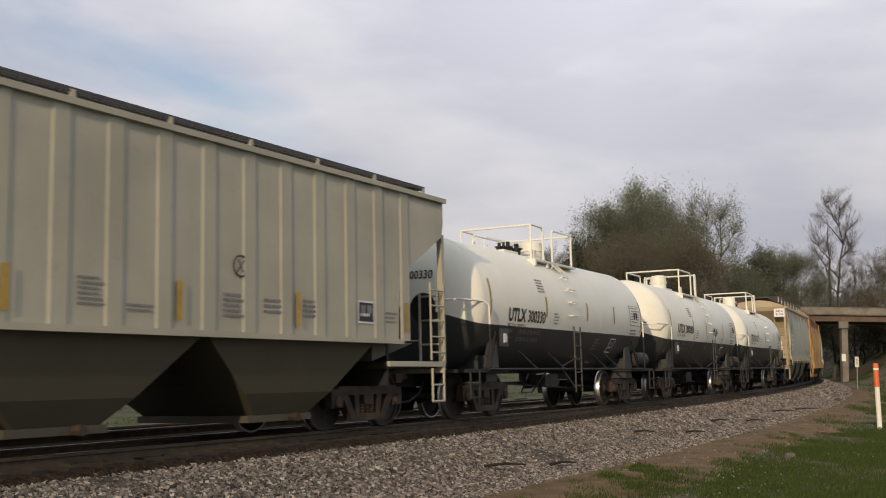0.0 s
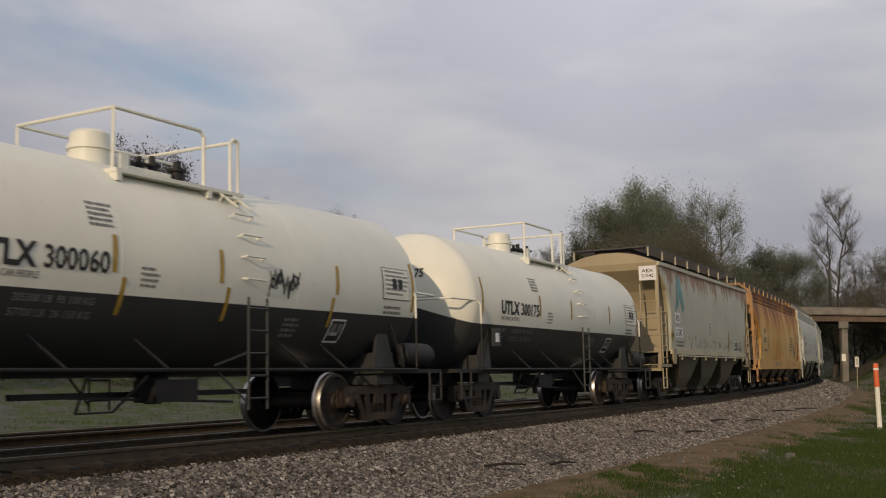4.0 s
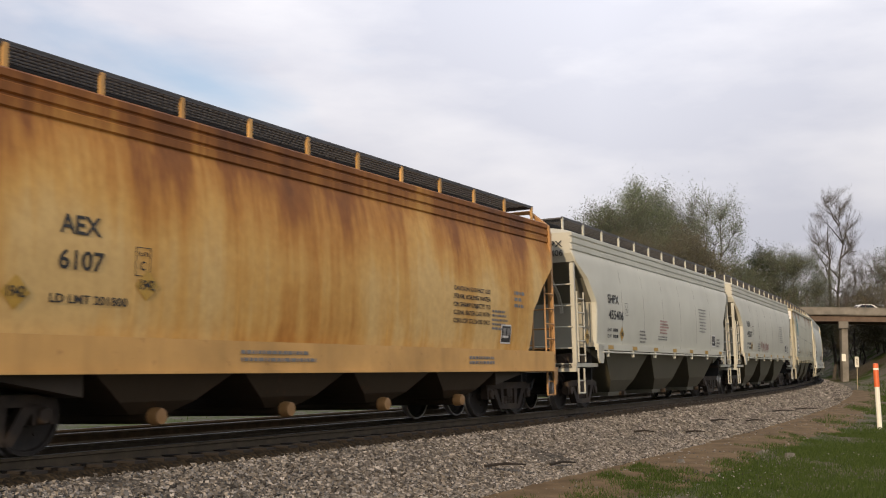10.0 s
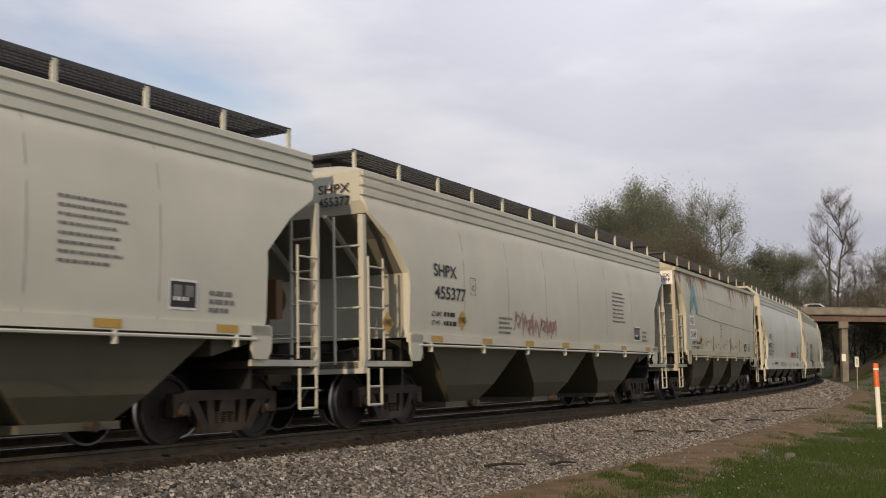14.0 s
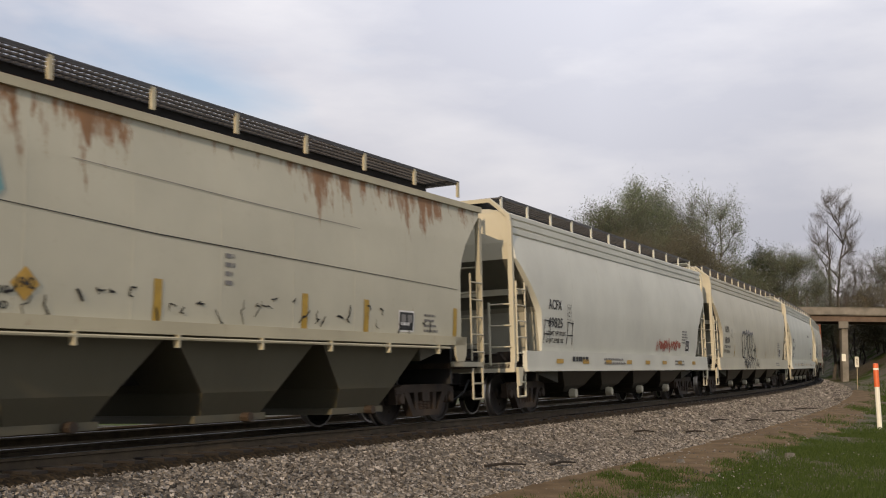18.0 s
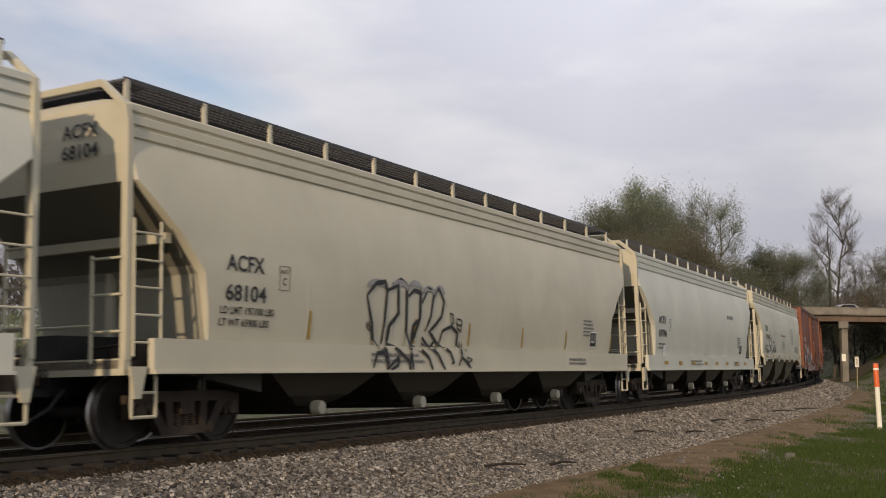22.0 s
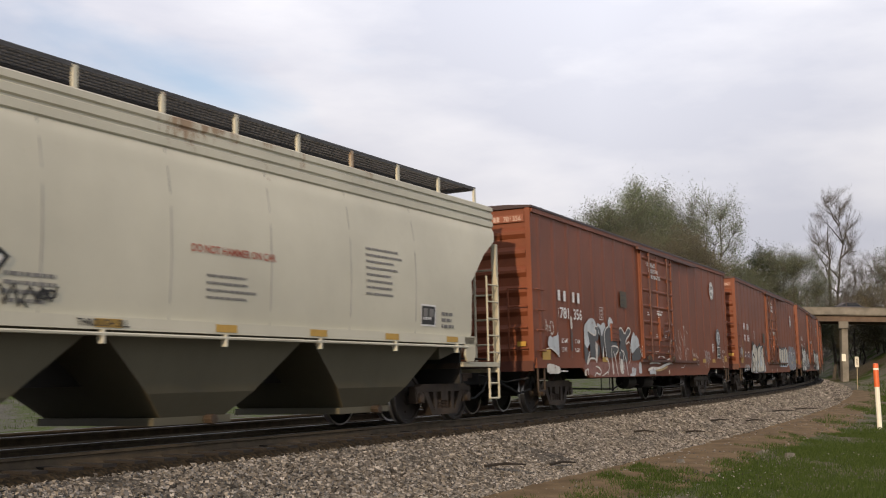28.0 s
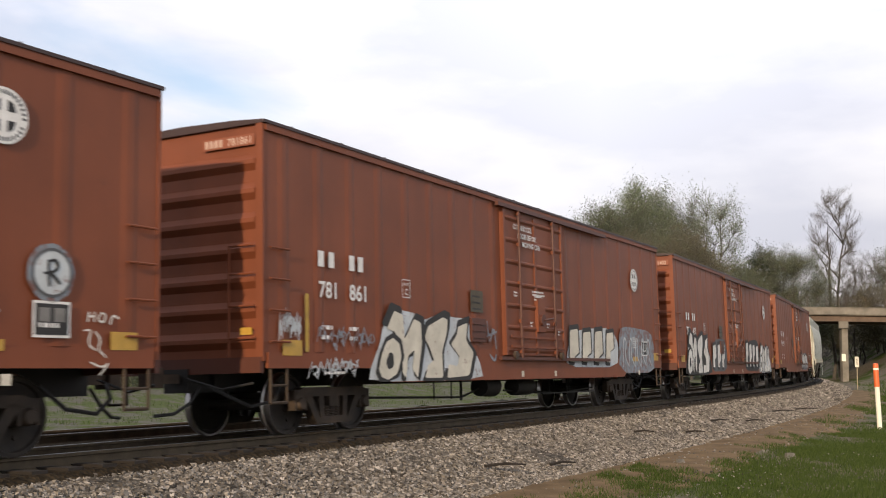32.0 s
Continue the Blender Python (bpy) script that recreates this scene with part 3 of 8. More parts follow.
def hopper_wagon(label, left, right, style, coat, under, trim, walk_posts, spread_in=1.55, end_coat=None, seed=0):
    """A covered hopper wagon. style: 'flow' with a deep sill, 'through' with a thin sill, 'plain' with a smooth side, 'ribbed' with posts."""
    half = (right - left) / 2
    car = thing("covered_hopper_wagon", label, "railway wagon", "wagons of the passing train")
    WAGONS.append((car, (left + right) / 2, half - spread_in))
    end_coat = end_coat or coat
    if style == "flow":
        cut = [(1.33, 1.42), (2.2, 1.28), (2.7, 0.80), (3.25, 0.10), (3.6, 0.06), (4.25, 0.06), (4.5, 0.4)]
        prof = [(1.33, 1.50), (1.7, 1.56), (2.4, 1.60), (3.1, 1.57), (3.6, 1.48), (3.78, 1.43)] + [(z, 1.42 + d) for z, d in BAND] + [(4.27, 1.30), (4.36, 0.9), (4.40, 0.3)]
        sill, zbay = (0.93, 1.34), 0.42
    elif style == "through":
        cut = [(1.50, 1.30), (2.60, 1.30), (3.15, 0.75), (3.5, 0.15), (3.7, 0.06), (4.2, 0.06), (4.5, 0.5)]
        prof = [(1.50, 1.54), (1.7, 1.57), (2.4, 1.60), (3.1, 1.58), (3.6, 1.50), (3.78, 1.45)] + [(z, 1.43 + d) for z, d in BAND] + [(4.27, 1.30), (4.36, 0.9), (4.40, 0.3)]
        sill, zbay = (1.42, 1.57), 0.36
    elif style == "plain":
        cut = [(1.48, 0.98), (2.1, 1.02), (2.7, 1.03), (3.0, 0.94), (3.3, 0.76), (3.6, 0.46), (3.9, 0.10), (4.1, 0.05), (4.5, 0.10)]
        prof = [(1.48, 1.53), (1.8, 1.56), (2.6, 1.58), (3.4, 1.56), (3.95, 1.50), (4.05, 1.52), (4.10, 1.50), (4.22, 1.25), (4.38, 0.8), (4.46, 0.3)]
        sill, zbay = (1.39, 1.55), 0.36
    else:
        cut = [(1.44, 1.62), (2.5, 1.58), (3.35, 0.10), (3.6, 0.04), (4.15, 0.04), (4.30, 0.15)]
        prof = [(1.44, 1.53), (2.6, 1.53), (4.00, 1.53), (4.04, 1.50), (4.12, 1.20), (4.26, 0.3)]
        sill, zbay = (1.38, 1.46), 0.32
    zs = sorted({round(z, 3) for z, _ in prof} | {round(z, 3) for z, _ in cut if z <= prof[-1][0]})
    cz, ci = [c[0] for c in cut], [c[1] for c in cut]
    pz, py = [p[0] for p in prof], [p[1] for p in prof]
    g = Geo()
    rings = []
    for z in zs:
        e = half - float(np.interp(z, cz, ci))
        rings.append(ring_rect(-e, e, float(np.interp(z, pz, py)), z, 0.03))
    g.loft(rings)
    body = part("body", g, coat, car, smooth=True)
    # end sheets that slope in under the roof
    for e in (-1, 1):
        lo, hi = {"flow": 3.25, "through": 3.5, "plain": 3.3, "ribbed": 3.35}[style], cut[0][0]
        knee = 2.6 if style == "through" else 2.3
        # all but the plain style get coats darkened to stand for shade
        for name, a, b, mat, words in (("end_sheet", knee, lo, end_coat if style == "plain" else END_DEEP_SHADE, "sloped end sheet"), ("end_bulkhead", hi, knee, end_coat if style == "plain" else END_SHADE, "upright sheet at the end platform")):
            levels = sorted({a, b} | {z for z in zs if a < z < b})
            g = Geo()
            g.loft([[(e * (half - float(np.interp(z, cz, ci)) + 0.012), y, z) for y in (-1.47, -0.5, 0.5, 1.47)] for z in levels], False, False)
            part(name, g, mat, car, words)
        if style == "flow":
            xb = half - float(np.interp(2.62, cz, ci)) + 0.06
            part("end_beam", Geo().box(min(e * xb, e * (xb + 0.10)), max(e * xb, e * (xb + 0.10)), -1.44, 1.44, 2.55, 2.68), end_coat, car)
            xb = half - float(np.interp(2.0, cz, ci)) + 0.05
            part("end_post", Geo().box(min(e * xb, e * (xb + 0.08)), max(e * xb, e * (xb + 0.08)), -0.06, 0.06, 1.08, 2.55), end_coat, car)
        for y in ((-0.7, 0.7) if style == "through" else ()):
            pts = [(e * (half - float(np.interp(z, cz, ci)) + 0.05), y, z) for z in (knee - 0.25, 2.5, 2.8, lo)]
            part("sheet_stiffener", Geo().tube(pts, 0.05, 4), end_coat if style == "through" else END_DEEP_SHADE, car)
        if style != "ribbed":
            levels = [lo] + [z for z in zs if lo < z]
            g = Geo()
            g.loft([[(e * (half - float(np.interp(z, cz, ci)) + 0.008), y * max(0.05, float(np.interp(z, pz, py)) - 0.035), z) for y in (-1, -0.3, 0.3, 1)] for z in levels], False, False)
            part("end_panel", g, end_coat, car, "painted upper end panel")
    # weld seams and posts on the sides
    if style == "ribbed":
        for k in range(17):
            x = half - 1.43 - 0.815 * k
            zb = 1.44
            for s in (-1, 1):
                part("side_post", Geo().loft([[(x - 0.16, s * 1.527, z), (x - 0.11, s * 1.550, z), (x + 0.11, s * 1.550, z), (x + 0.16, s * 1.527, z)] for z in (zb, 3.98)]), coat, body)
        for s in (-1, 1):
            part("top_chord", Geo().box(-half + 0.05, half - 0.05, s * 1.55 - 0.05, s * 1.55 + 0.05, 3.97, 4.05), coat, body)
    else:
        for k in range(1, 7):
            x = -half + 1.4 + (2 * half - 2.8) * k / 7
            pts = [(x, -(float(np.interp(z, pz, py)) + 0.001), z) for z in np.linspace(cut[0][0] + 0.06, 3.76, 9)]
            part("weld_seam", Geo().loft([[(p[0] - 0.011, p[1], p[2]), (p[0], p[1] - 0.004, p[2]), (p[0] + 0.011, p[1], p[2])] for p in pts], False, False), SEAM if style == "through" else coat, body)
        if style == "plain":
            for s in (-1, 1):
                part("roof_rail", Geo().box(-half + 0.05, half - 0.05, s * 1.50 - 0.05, s * 1.50 + 0.05, 4.0, 4.11), trim, body, "rust-spotted roof edge rail")
    # sills
    inset = ci[0]
    for s in (-1, 1):
        if style == "flow":
            g = Geo().box(-half + 0.35, half - 0.35, s * 1.57 - 0.05, s * 1.57 + 0.05, sill[0], sill[1])
            g.box(-half + 0.35, half - 0.35, s * 1.57 - 0.09, s * 1.57 + 0.09, sill[0] - 0.02, sill[0] + 0.015)
        else:
            g = Geo().box(-half + inset, half - inset, s * 1.57 - 0.05, s * 1.57 + 0.05, sill[0], sill[1])
        part("side_sill", g, trim, car)
    for e in (-1, 1):
        xa, xb = e * half, e * (half - inset - 0.25)
        # end platform with its frame
        part("end_platform", Geo().box(min(xa, xb), max(xa, xb), -1.38, 1.38, 0.98, 1.08), GRIME, car, "grimy end platform")
        xk = e * (half - inset - 0.12)
        part("bulkhead", Geo().box(xk - 0.03, xk + 0.03, -1.36, 1.36, 0.70, cut[0][0] - 0.01), DARK, car)
        part("end_sill", Geo().box(min(xa, xa - e * 0.10), max(xa, xa - e * 0.10), -1.48, 1.48, 0.90, 1.10), end_coat, car)
        for s in (-1, 1):
            if style != "flow":
                part("platform_side", Geo().box(min(xa, xb), max(xa, xb), s * 1.46 - 0.03, s * 1.46 + 0.03, 1.01, 1.10), end_coat, car)
                x2 = e * (half - inset - 0.18)
                if style != "ribbed":
                    part("bolster_plate", Geo().prism([(x2 - 0.22, 1.55), (x2 + 0.22, 1.55), (x2 + 0.20, 1.22), (x2 + 0.12, 1.10), (x2 - 0.12, 1.10), (x2 - 0.20, 1.22)], s * 1.60 - 0.02, s * 1.60 + 0.02), end_coat, car)
            else:
                part("gusset", Geo().prism([(e * (half - 0.30), 1.0), (e * (half - 0.02), 1.0), (e * (half - 0.10), 0.62), (e * (half - 0.20), 0.62)], s * 1.54 - 0.02, s * 1.54 + 0.02), end_coat, car)
            # corner post, ladder and step
            part("corner_post", Geo().box(min(xa, xa - e * 0.09), max(xa, xa - e * 0.09), s * 1.45 - 0.05, s * 1.45 + 0.05, 1.08, {"flow": 4.02, "through": 3.46, "plain": 3.9, "ribbed": 3.4}[style]), end_coat, car)
            ladder(car, "side_ladder", e * (half - 0.10), e * (half - 0.56), s * 1.52, 1.12, 2.78 if style != "ribbed" else 2.5, 5, end_coat, 0.019)
            part("sill_step", step_geo(e * (half - 0.10), e * (half - 0.50), s * 1.50, 0.40, 0.98), end_coat, car)
        tall = style in ("plain", "through")
        rail = part("end_ladder", Geo().tube([(e * (half + 0.02), -0.95, 1.05), (e * (half + 0.02), -0.95, 3.45 if tall else 2.35)], 0.026, 6), end_coat, car)
        for z in ((1.45, 1.95, 2.45, 2.95) if tall else (1.42, 1.86, 2.30)):
            part("rung", Geo().tube([(e * (half + 0.02), -1.44, z), (e * (half + 0.02), -0.95, z)], 0.018, 6), end_coat, rail)
        part("handrail", Geo().tube([(e * (half + 0.02), -0.95, 1.5), (e * (half + 0.02), 1.4, 1.5)], 0.018, 6), end_coat, car)
        part("cross_tie", Geo().box(min(e * (half - 0.1), e * (half - 1.2)), max(e * (half - 0.1), e * (half - 1.2)), -0.25, 0.25, 1.08, 1.42), DARK, car)
        if style == "flow":
            pts = [(e * (half - 0.04), -1.45, 3.9), (e * (half - 0.04), -1.43, 4.15), (e * (half - 0.06), -1.0, 4.52), (e * (half - 0.06), 1.0, 4.52), (e * (half - 0.04), 1.43, 4.15), (e * (half - 0.04), 1.45, 3.9)]
            part("end_hoop", Geo().tube(pts, 0.06, 4), end_coat, car, "angled frame over the wagon end")
    if style != "ribbed":
        # hand brake, cylinder and reservoir on one platform
        xo = half - 0.42
        part("brake_housing", Geo().box(half - 0.10, half + 0.06, -0.75, -0.25, 1.75, 2.35).box(half - 0.06, half, -0.55, -0.45, 1.08, 1.75), RUSTED, car, "rusty hand brake housing")
        part("brake_wheel", Geo().spin([(0.25, -0.015), (0.275, 0), (0.25, 0.015), (0.235, 0)], half + 0.12, -0.5, 2.05, 20, "x").tube([(half + 0.12, -0.74, 2.05), (half + 0.12, -0.26, 2.05)], 0.014, 5).tube([(half + 0.12, -0.5, 1.81), (half + 0.12, -0.5, 2.29)], 0.014, 5), RUSTED, car, "rusty hand brake wheel")
        part("air_reservoir", Geo().spin([(0.02, -0.62), (0.17, -0.58), (0.21, -0.50), (0.21, 0.50), (0.17, 0.58), (0.02, 0.62)], xo - 0.25, 0.55, 1.42, 16), RUSTED, car, "rust-brown air reservoir", True)
        part("brake_cylinder", Geo().spin([(0.02, -0.26), (0.17, -0.24), (0.19, 0.2), (0.11, 0.26), (0.03, 0.5)], xo - 0.3, -0.75, 1.35, 14, "x"), RUSTED, car, "rust-brown brake cylinder", True)
        part("brake_pipe", Geo().tube([(half - 0.2, -1.3, 1.16), (half - 0.25, -0.6, 1.2), (half - 0.3, 0.2, 1.3), (half - 0.6, 0.5, 1.3)], 0.022, 6), GRIME, car)
        part("brake_valve", Geo().box(-half + 0.55, -half + 0.85, -1.15, -0.85, 1.08, 1.34).box(-half + 0.6, -half + 0.8, -0.85, -0.62, 1.1, 1.26), GRIME, car)
        part("brake_pipe", Geo().tube([(-half + 0.2, -1.2, 1.14), (-half + 0.6, -0.9, 1.30), (-half + 0.7, 0.2, 1.22), (-half + 0.5, 1.1, 1.2)], 0.022, 6), GRIME, car)
    if style == "ribbed":
        part("brake_wheel", Geo().spin([(0.25, -0.02), (0.28, 0), (0.25, 0.02), (0.22, 0)], half + 0.05, -1.0, 2.1, 18, "x").tube([(half + 0.05, -1.25, 2.1), (half + 0.05, -0.75, 2.1)], 0.015, 5).tube([(half + 0.05, -1.0, 1.85), (half + 0.05, -1.0, 2.35)], 0.015, 5), DARK, car, "black hand brake wheel")
    part("centre_sill", Geo().box(-half + 1.0, half - 1.0, -0.25, 0.25, 0.78, 1.12), DARK, car)
    bays = 4 if style == "flow" else 3
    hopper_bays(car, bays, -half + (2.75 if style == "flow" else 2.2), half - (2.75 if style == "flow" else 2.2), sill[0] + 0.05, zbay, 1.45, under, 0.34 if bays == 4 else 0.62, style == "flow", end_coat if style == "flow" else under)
    for e in (-1, 1):
        # slope sheets from the last bays up to the ends
        xa, xb = e * (half - 0.9), e * (half - (2.75 if style == "flow" else 2.2))
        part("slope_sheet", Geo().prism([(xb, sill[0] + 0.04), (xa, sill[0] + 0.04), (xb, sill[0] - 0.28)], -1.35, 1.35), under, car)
    # train line along the sill
    if style in ("plain", "through"):
        part("train_line", Geo().tube([(-half + 1.6, -1.62, sill[0] - 0.05), (half - 1.6, -1.62, sill[0] - 0.05)], 0.022, 6), trim, car)
        for k in range(7):
            x = -half + 2.0 + (2 * half - 4.0) * k / 6
            part("line_hanger", Geo().box(x - 0.02, x + 0.02, -1.64, -1.56, sill[0] - 0.16, sill[0]), trim, car)
    zr = {"ribbed": 4.28, "plain": 4.62, "flow": 4.60, "through": 4.60}[style]
    roofwalk(car, half - 0.25 if style != "ribbed" else half - 0.15, zr, 0.62, 1.16 if style != "ribbed" else 1.2, walk_posts, trim, zr - 0.30, wide=0.45 if style == "plain" else 0.62)
    if style != "ribbed":
        part("hatch_trough", Geo().box(-half + 0.5, half - 0.5, -0.56, 0.56, prof[-1][0] - 0.06, zr + 0.03), DARK, body, "dark continuous hatch trough")
    # hatches down the middle of the roof
    for k in range(8):
        x = -half + 1.6 + (2 * half - 3.2) * k / 7
        part("roof_hatch", Geo().spin([(0.34, 0), (0.36, 0.05), (0.30, 0.12), (0.05, 0.14)], x, 0, prof[-1][0] - 0.04, 16, "z"), trim, body, smooth=True)
    add_running_gear(car, half - spread_in, half)
    return car, half, prof


def load_panel(car, prof, x, z, w=0.5, h=0.5, ink=WHITE_INK, ground=BLACK_INK):
    """The black test-date panel with white frame that every wagon carries."""
    side_decal(car, "test_panel_border", rect_geo(w + 0.06, h + 0.06), ink, prof, x - 0.03, z - 0.03, 0.008)
    side_decal(car, "test_panel", rect_geo(w, h), ground, prof, x, z, 0.012)
    for k in range(2):
        side_decal(car, "test_panel_window", rect_geo(w * 0.34, h * 0.45), GREY_INK, prof, x + w * (0.10 + 0.46 * k), z + h * 0.42, 0.016)
    side_decal(car, "test_panel_text", bars_geo(w * 0.8, 1, 0.05, 0.03, 4), ink, prof, x + w * 0.1, z + 0.13, 0.016)


def small_print(car, prof, x, z, w, rows, h=0.06, gap=0.05, ink=GREY_INK, seed=1, lift=0.008):
    tagged(side_decal(car, "stencil_text", bars_geo(w, rows, h, gap, seed), ink, prof, x, z, lift), kind="stuff")


def yellow_strip(car, prof, x, z, h, w=0.10, mat=None):
    side_decal(car, "reflective_strip", rect_geo(w, h), mat or YELLOW, prof, x, z, 0.01)


def tank_wagon(label, left, digits, dirty, seed, lx, mark_z, dome=-1.75, rails=(-2.1, -0.42, 0.14, 0.30)):
    """White and black tank wagon. left is where its near end platform starts."""
    half, rad, zc = 5.95, 1.42, 2.31
    car = thing("tank_wagon", label, "railway wagon", "wagons of the passing train")
    WAGONS.append((car, left + half, half - 1.55))
    coat = paint("tank_white_%d" % seed, (0.72, 0.72, 0.70), (0.25, 0.17, 0.10), dirty, 0, seed, 0.42, 0.08)
    black = paint("tank_black_%d" % seed, (0.040, 0.043, 0.048), (0.10, 0.08, 0.06), 0.3, 0, seed + 2, 0.42, 0.2)
    xt = half - 0.28
    split = -18.5

    def shell(a0, a1, n):
        rings = []
        prof = [(xt, 0.001)] + [(xt - 0.62 + 0.62 * math.sin(b), rad * math.cos(b)) for b in [radians(80), radians(65), radians(50), radians(35), radians(20), radians(8), 0]]
        path = [(-x, r) for x, r in prof] + [(x, r) for x, r in reversed(prof)]
        for x, r in path:
            rings.append([(x, r * math.cos(radians(a)), zc + r * math.sin(radians(a))) for a in [a0 + (a1 - a0) * k / n for k in range(n + 1)]])
        return Geo().loft(rings, False, False)

    # angle 0 is the far side, 180 the side that faces the camera
    part("tank_shell", shell(split, 180 - split, 48), coat, car, "glossy white upper tank shell", True)
    part("tank_belly", shell(180 - split, 360 + split, 36), black, car, "black painted lower half of the tank", True)
    ra, rb, rc, rd = (lx + d for d in rails)
    prof = [(zc + rad * math.sin(radians(a)), rad * math.cos(radians(a))) for a in range(-70, 89, 4)]
    # welded rings on the white shell
    for x in (-xt + 0.62, -1.75, 1.75, xt - 0.62):
        arc = [radians(split + 1 + (178 - 2 * split) * k / 40) for k in range(41)]
        part("weld_ring", Geo().loft([[(x + dx, (rad + dr) * math.cos(q), zc + (rad + dr) * math.sin(q)) for q in arc] for dx, dr in ((-0.02, 0.0), (-0.008, 0.004), (0.008, 0.004), (0.02, 0.0))], False, False), coat, car, smooth=True)
    # top platform, dome fittings and rail hoops; lx is where the side ladder stands
    zt, zp = zc + rad, zc + 1.19
    plat = part("top_platform", Geo().box(ra - 0.05, rd, -1.02, -0.62, zp - 0.05, zp), coat, car)
    part("platform_board", Geo().box(ra - 0.05, rd, 0.62, 1.02, zp - 0.05, zp), coat, plat)
    for x in (ra, rb, rc + 0.04):
        for s in (-1, 1):
            part("platform_bracket", Geo().box(x - 0.04, x + 0.04, s * 0.80 - 0.22, s * 0.80 + 0.22, zp - 0.16, zp - 0.05), coat, plat)
    top = zp + 0.80
    for s in (-1, 1):
        hoop = [(ra, s * 0.90, zp), (ra, s * 0.90, top), (rb - 0.08, s * 0.90, top), (rb, s * 0.90, top - 0.08), (rb, s * 0.90, zp)]
        part("guard_rail", Geo().tube(hoop, 0.027, 8), coat, plat, smooth=True)
        hoop = [(rc, s * 0.90, zp), (rc, s * 0.90, top - 0.06), (rc + 0.06, s * 0.90, top), (rd, s * 0.90, top), (rd, s * 0.90, zp)]
        part("guard_rail", Geo().tube(hoop, 0.026, 8), coat, plat, smooth=True)
    for x, z in ((ra, top), (rd, top - 0.01)):
        part("guard_rail", Geo().tube([(x, -0.90, z), (x, 0.90, z)], 0.026, 8), coat, plat, smooth=True)
    part("guard_rail", Geo().tube([(lx - 1.75, 0.3, zt - 0.1), (lx - 1.75, 0.3, zt + 0.30), (lx - 1.68, 0.3, zt + 0.36), (rd - 0.02, 0.3, zt + 0.36)], 0.022, 8), coat, plat, smooth=True)
    part("manway", Geo().spin([(0.27, -0.12), (0.27, 0.16), (0.30, 0.16), (0.30, 0.22), (0.27, 0.22), (0.26, 0.38), (0.20, 0.43), (0.05, 0.45)], lx + dome, -0.1, zt, 22, "z"), coat, car, "white domed manway", True)
    part("safety_plate", Geo().box(ra + 0.1, ra + 0.25, -0.93, -0.87, zp + 0.02, zp + 0.22), coat, plat)
    part("valve_manifold", Geo().box(lx - 1.15, lx - 0.35, -0.22, 0.12, zt - 0.04, zt + 0.05), coat, car)
    for x, r, h in ((lx - 1.05, 0.07, 0.22), (lx - 0.80, 0.06, 0.26), (lx - 0.55, 0.08, 0.30), (lx - 0.05, 0.10, 0.30)):
        part("valve", Geo().spin([(r, -0.05), (r, h * 0.5), (r * 1.5, h * 0.5), (r * 1.5, h * 0.62), (r * 0.6, h * 0.66), (r * 0.6, h)], x, -0.05, zt, 10, "z"), DARK, car, smooth=True)
    # ladder: loose rungs on the white shell, uprights on the black part
    for s in (-1, 1):
        for ang in (46, 33, 20, 8, -4):
            y, z = (rad + 0.09) * math.cos(radians(ang)), zc + (rad + 0.09) * math.sin(radians(ang))
            y0, z0 = (rad - 0.02) * math.cos(radians(ang)), zc + (rad - 0.02) * math.sin(radians(ang))
            part("shell_rung", Geo().tube([(lx - 0.2, s * y0, z0), (lx - 0.2, s * y, z), (lx + 0.2, s * y, z), (lx + 0.2, s * y0, z0)], 0.016, 6), coat, car)
        part("ladder_guide", Geo().tube([(lx - 0.25, s * 0.95, zp), (lx + 0.0, s * 1.16, zc + 0.95)], 0.022, 6), coat, car)
        part("ladder_guide", Geo().tube([(lx + 0.02, s * 0.95, zp), (lx + 0.26, s * 1.16, zc + 0.95)], 0.022, 6), coat, car)
        ladder(car, "ladder", lx - 0.2, lx + 0.2, s * 1.52, 0.42, 1.95, 5, black, 0.02)
        part("ladder_brace", Geo().bar((lx - 0.75, s * 1.40, 1.02), (lx - 0.2, s * 1.52, 1.2), 0.03, 0.03).bar((lx - 0.75, s * 1.40, 0.98), (lx - 0.2, s * 1.52, 0.5), 0.03, 0.03), black, car)
        part("running_rail", Geo().tube([(-half + 0.9, s * 1.46, 0.96), (half - 0.9, s * 1.46, 0.96)], 0.026, 6), DARK, car)
        for x in (-2.6, -1.0, 1.9, 2.9):
            part("rail_bracket", Geo().bar((x, s * 1.46, 0.96), (x - 0.3, s * 1.15, 1.35), 0.03, 0.03), DARK, car)
        for e in (-1, 1):
            rail = [(e * (half - 0.95), s * 1.47, 1.0), (e * (half - 0.95), s * 1.47, 2.22), (e * (half - 0.88), s * 1.40, 2.30), (e * (half - 0.02), s * 1.30, 2.30), (e * (half + 0.02), s * 1.22, 2.30), (e * (half + 0.02), -s * 0.1, 2.30)]
            part("end_rail", Geo().tube([(e * (half - 0.95), s * 1.47, 1.84)] + rail[1:], 0.02, 8), coat, car, smooth=True)
            part("end_rail_foot", Geo().tube([rail[0], (e * (half - 0.95), s * 1.47, 1.84)], 0.02, 8), DARK, car, smooth=True)
            part("head_brace", Geo().prism([(e * (half - 1.9), 1.0), (e * (half - 1.25), 1.0), (e * (half - 1.62), 1.85), (e * (half - 1.72), 1.85)], s * 1.18 - 0.03, s * 1.18 + 0.03), black, car)
            part("saddle_strap", Geo().bar((e * (half - 1.2), s * 1.35, 1.0), (e * (half - 1.55), s * 1.32, 1.72), 0.05, 0.05), DARK, car)
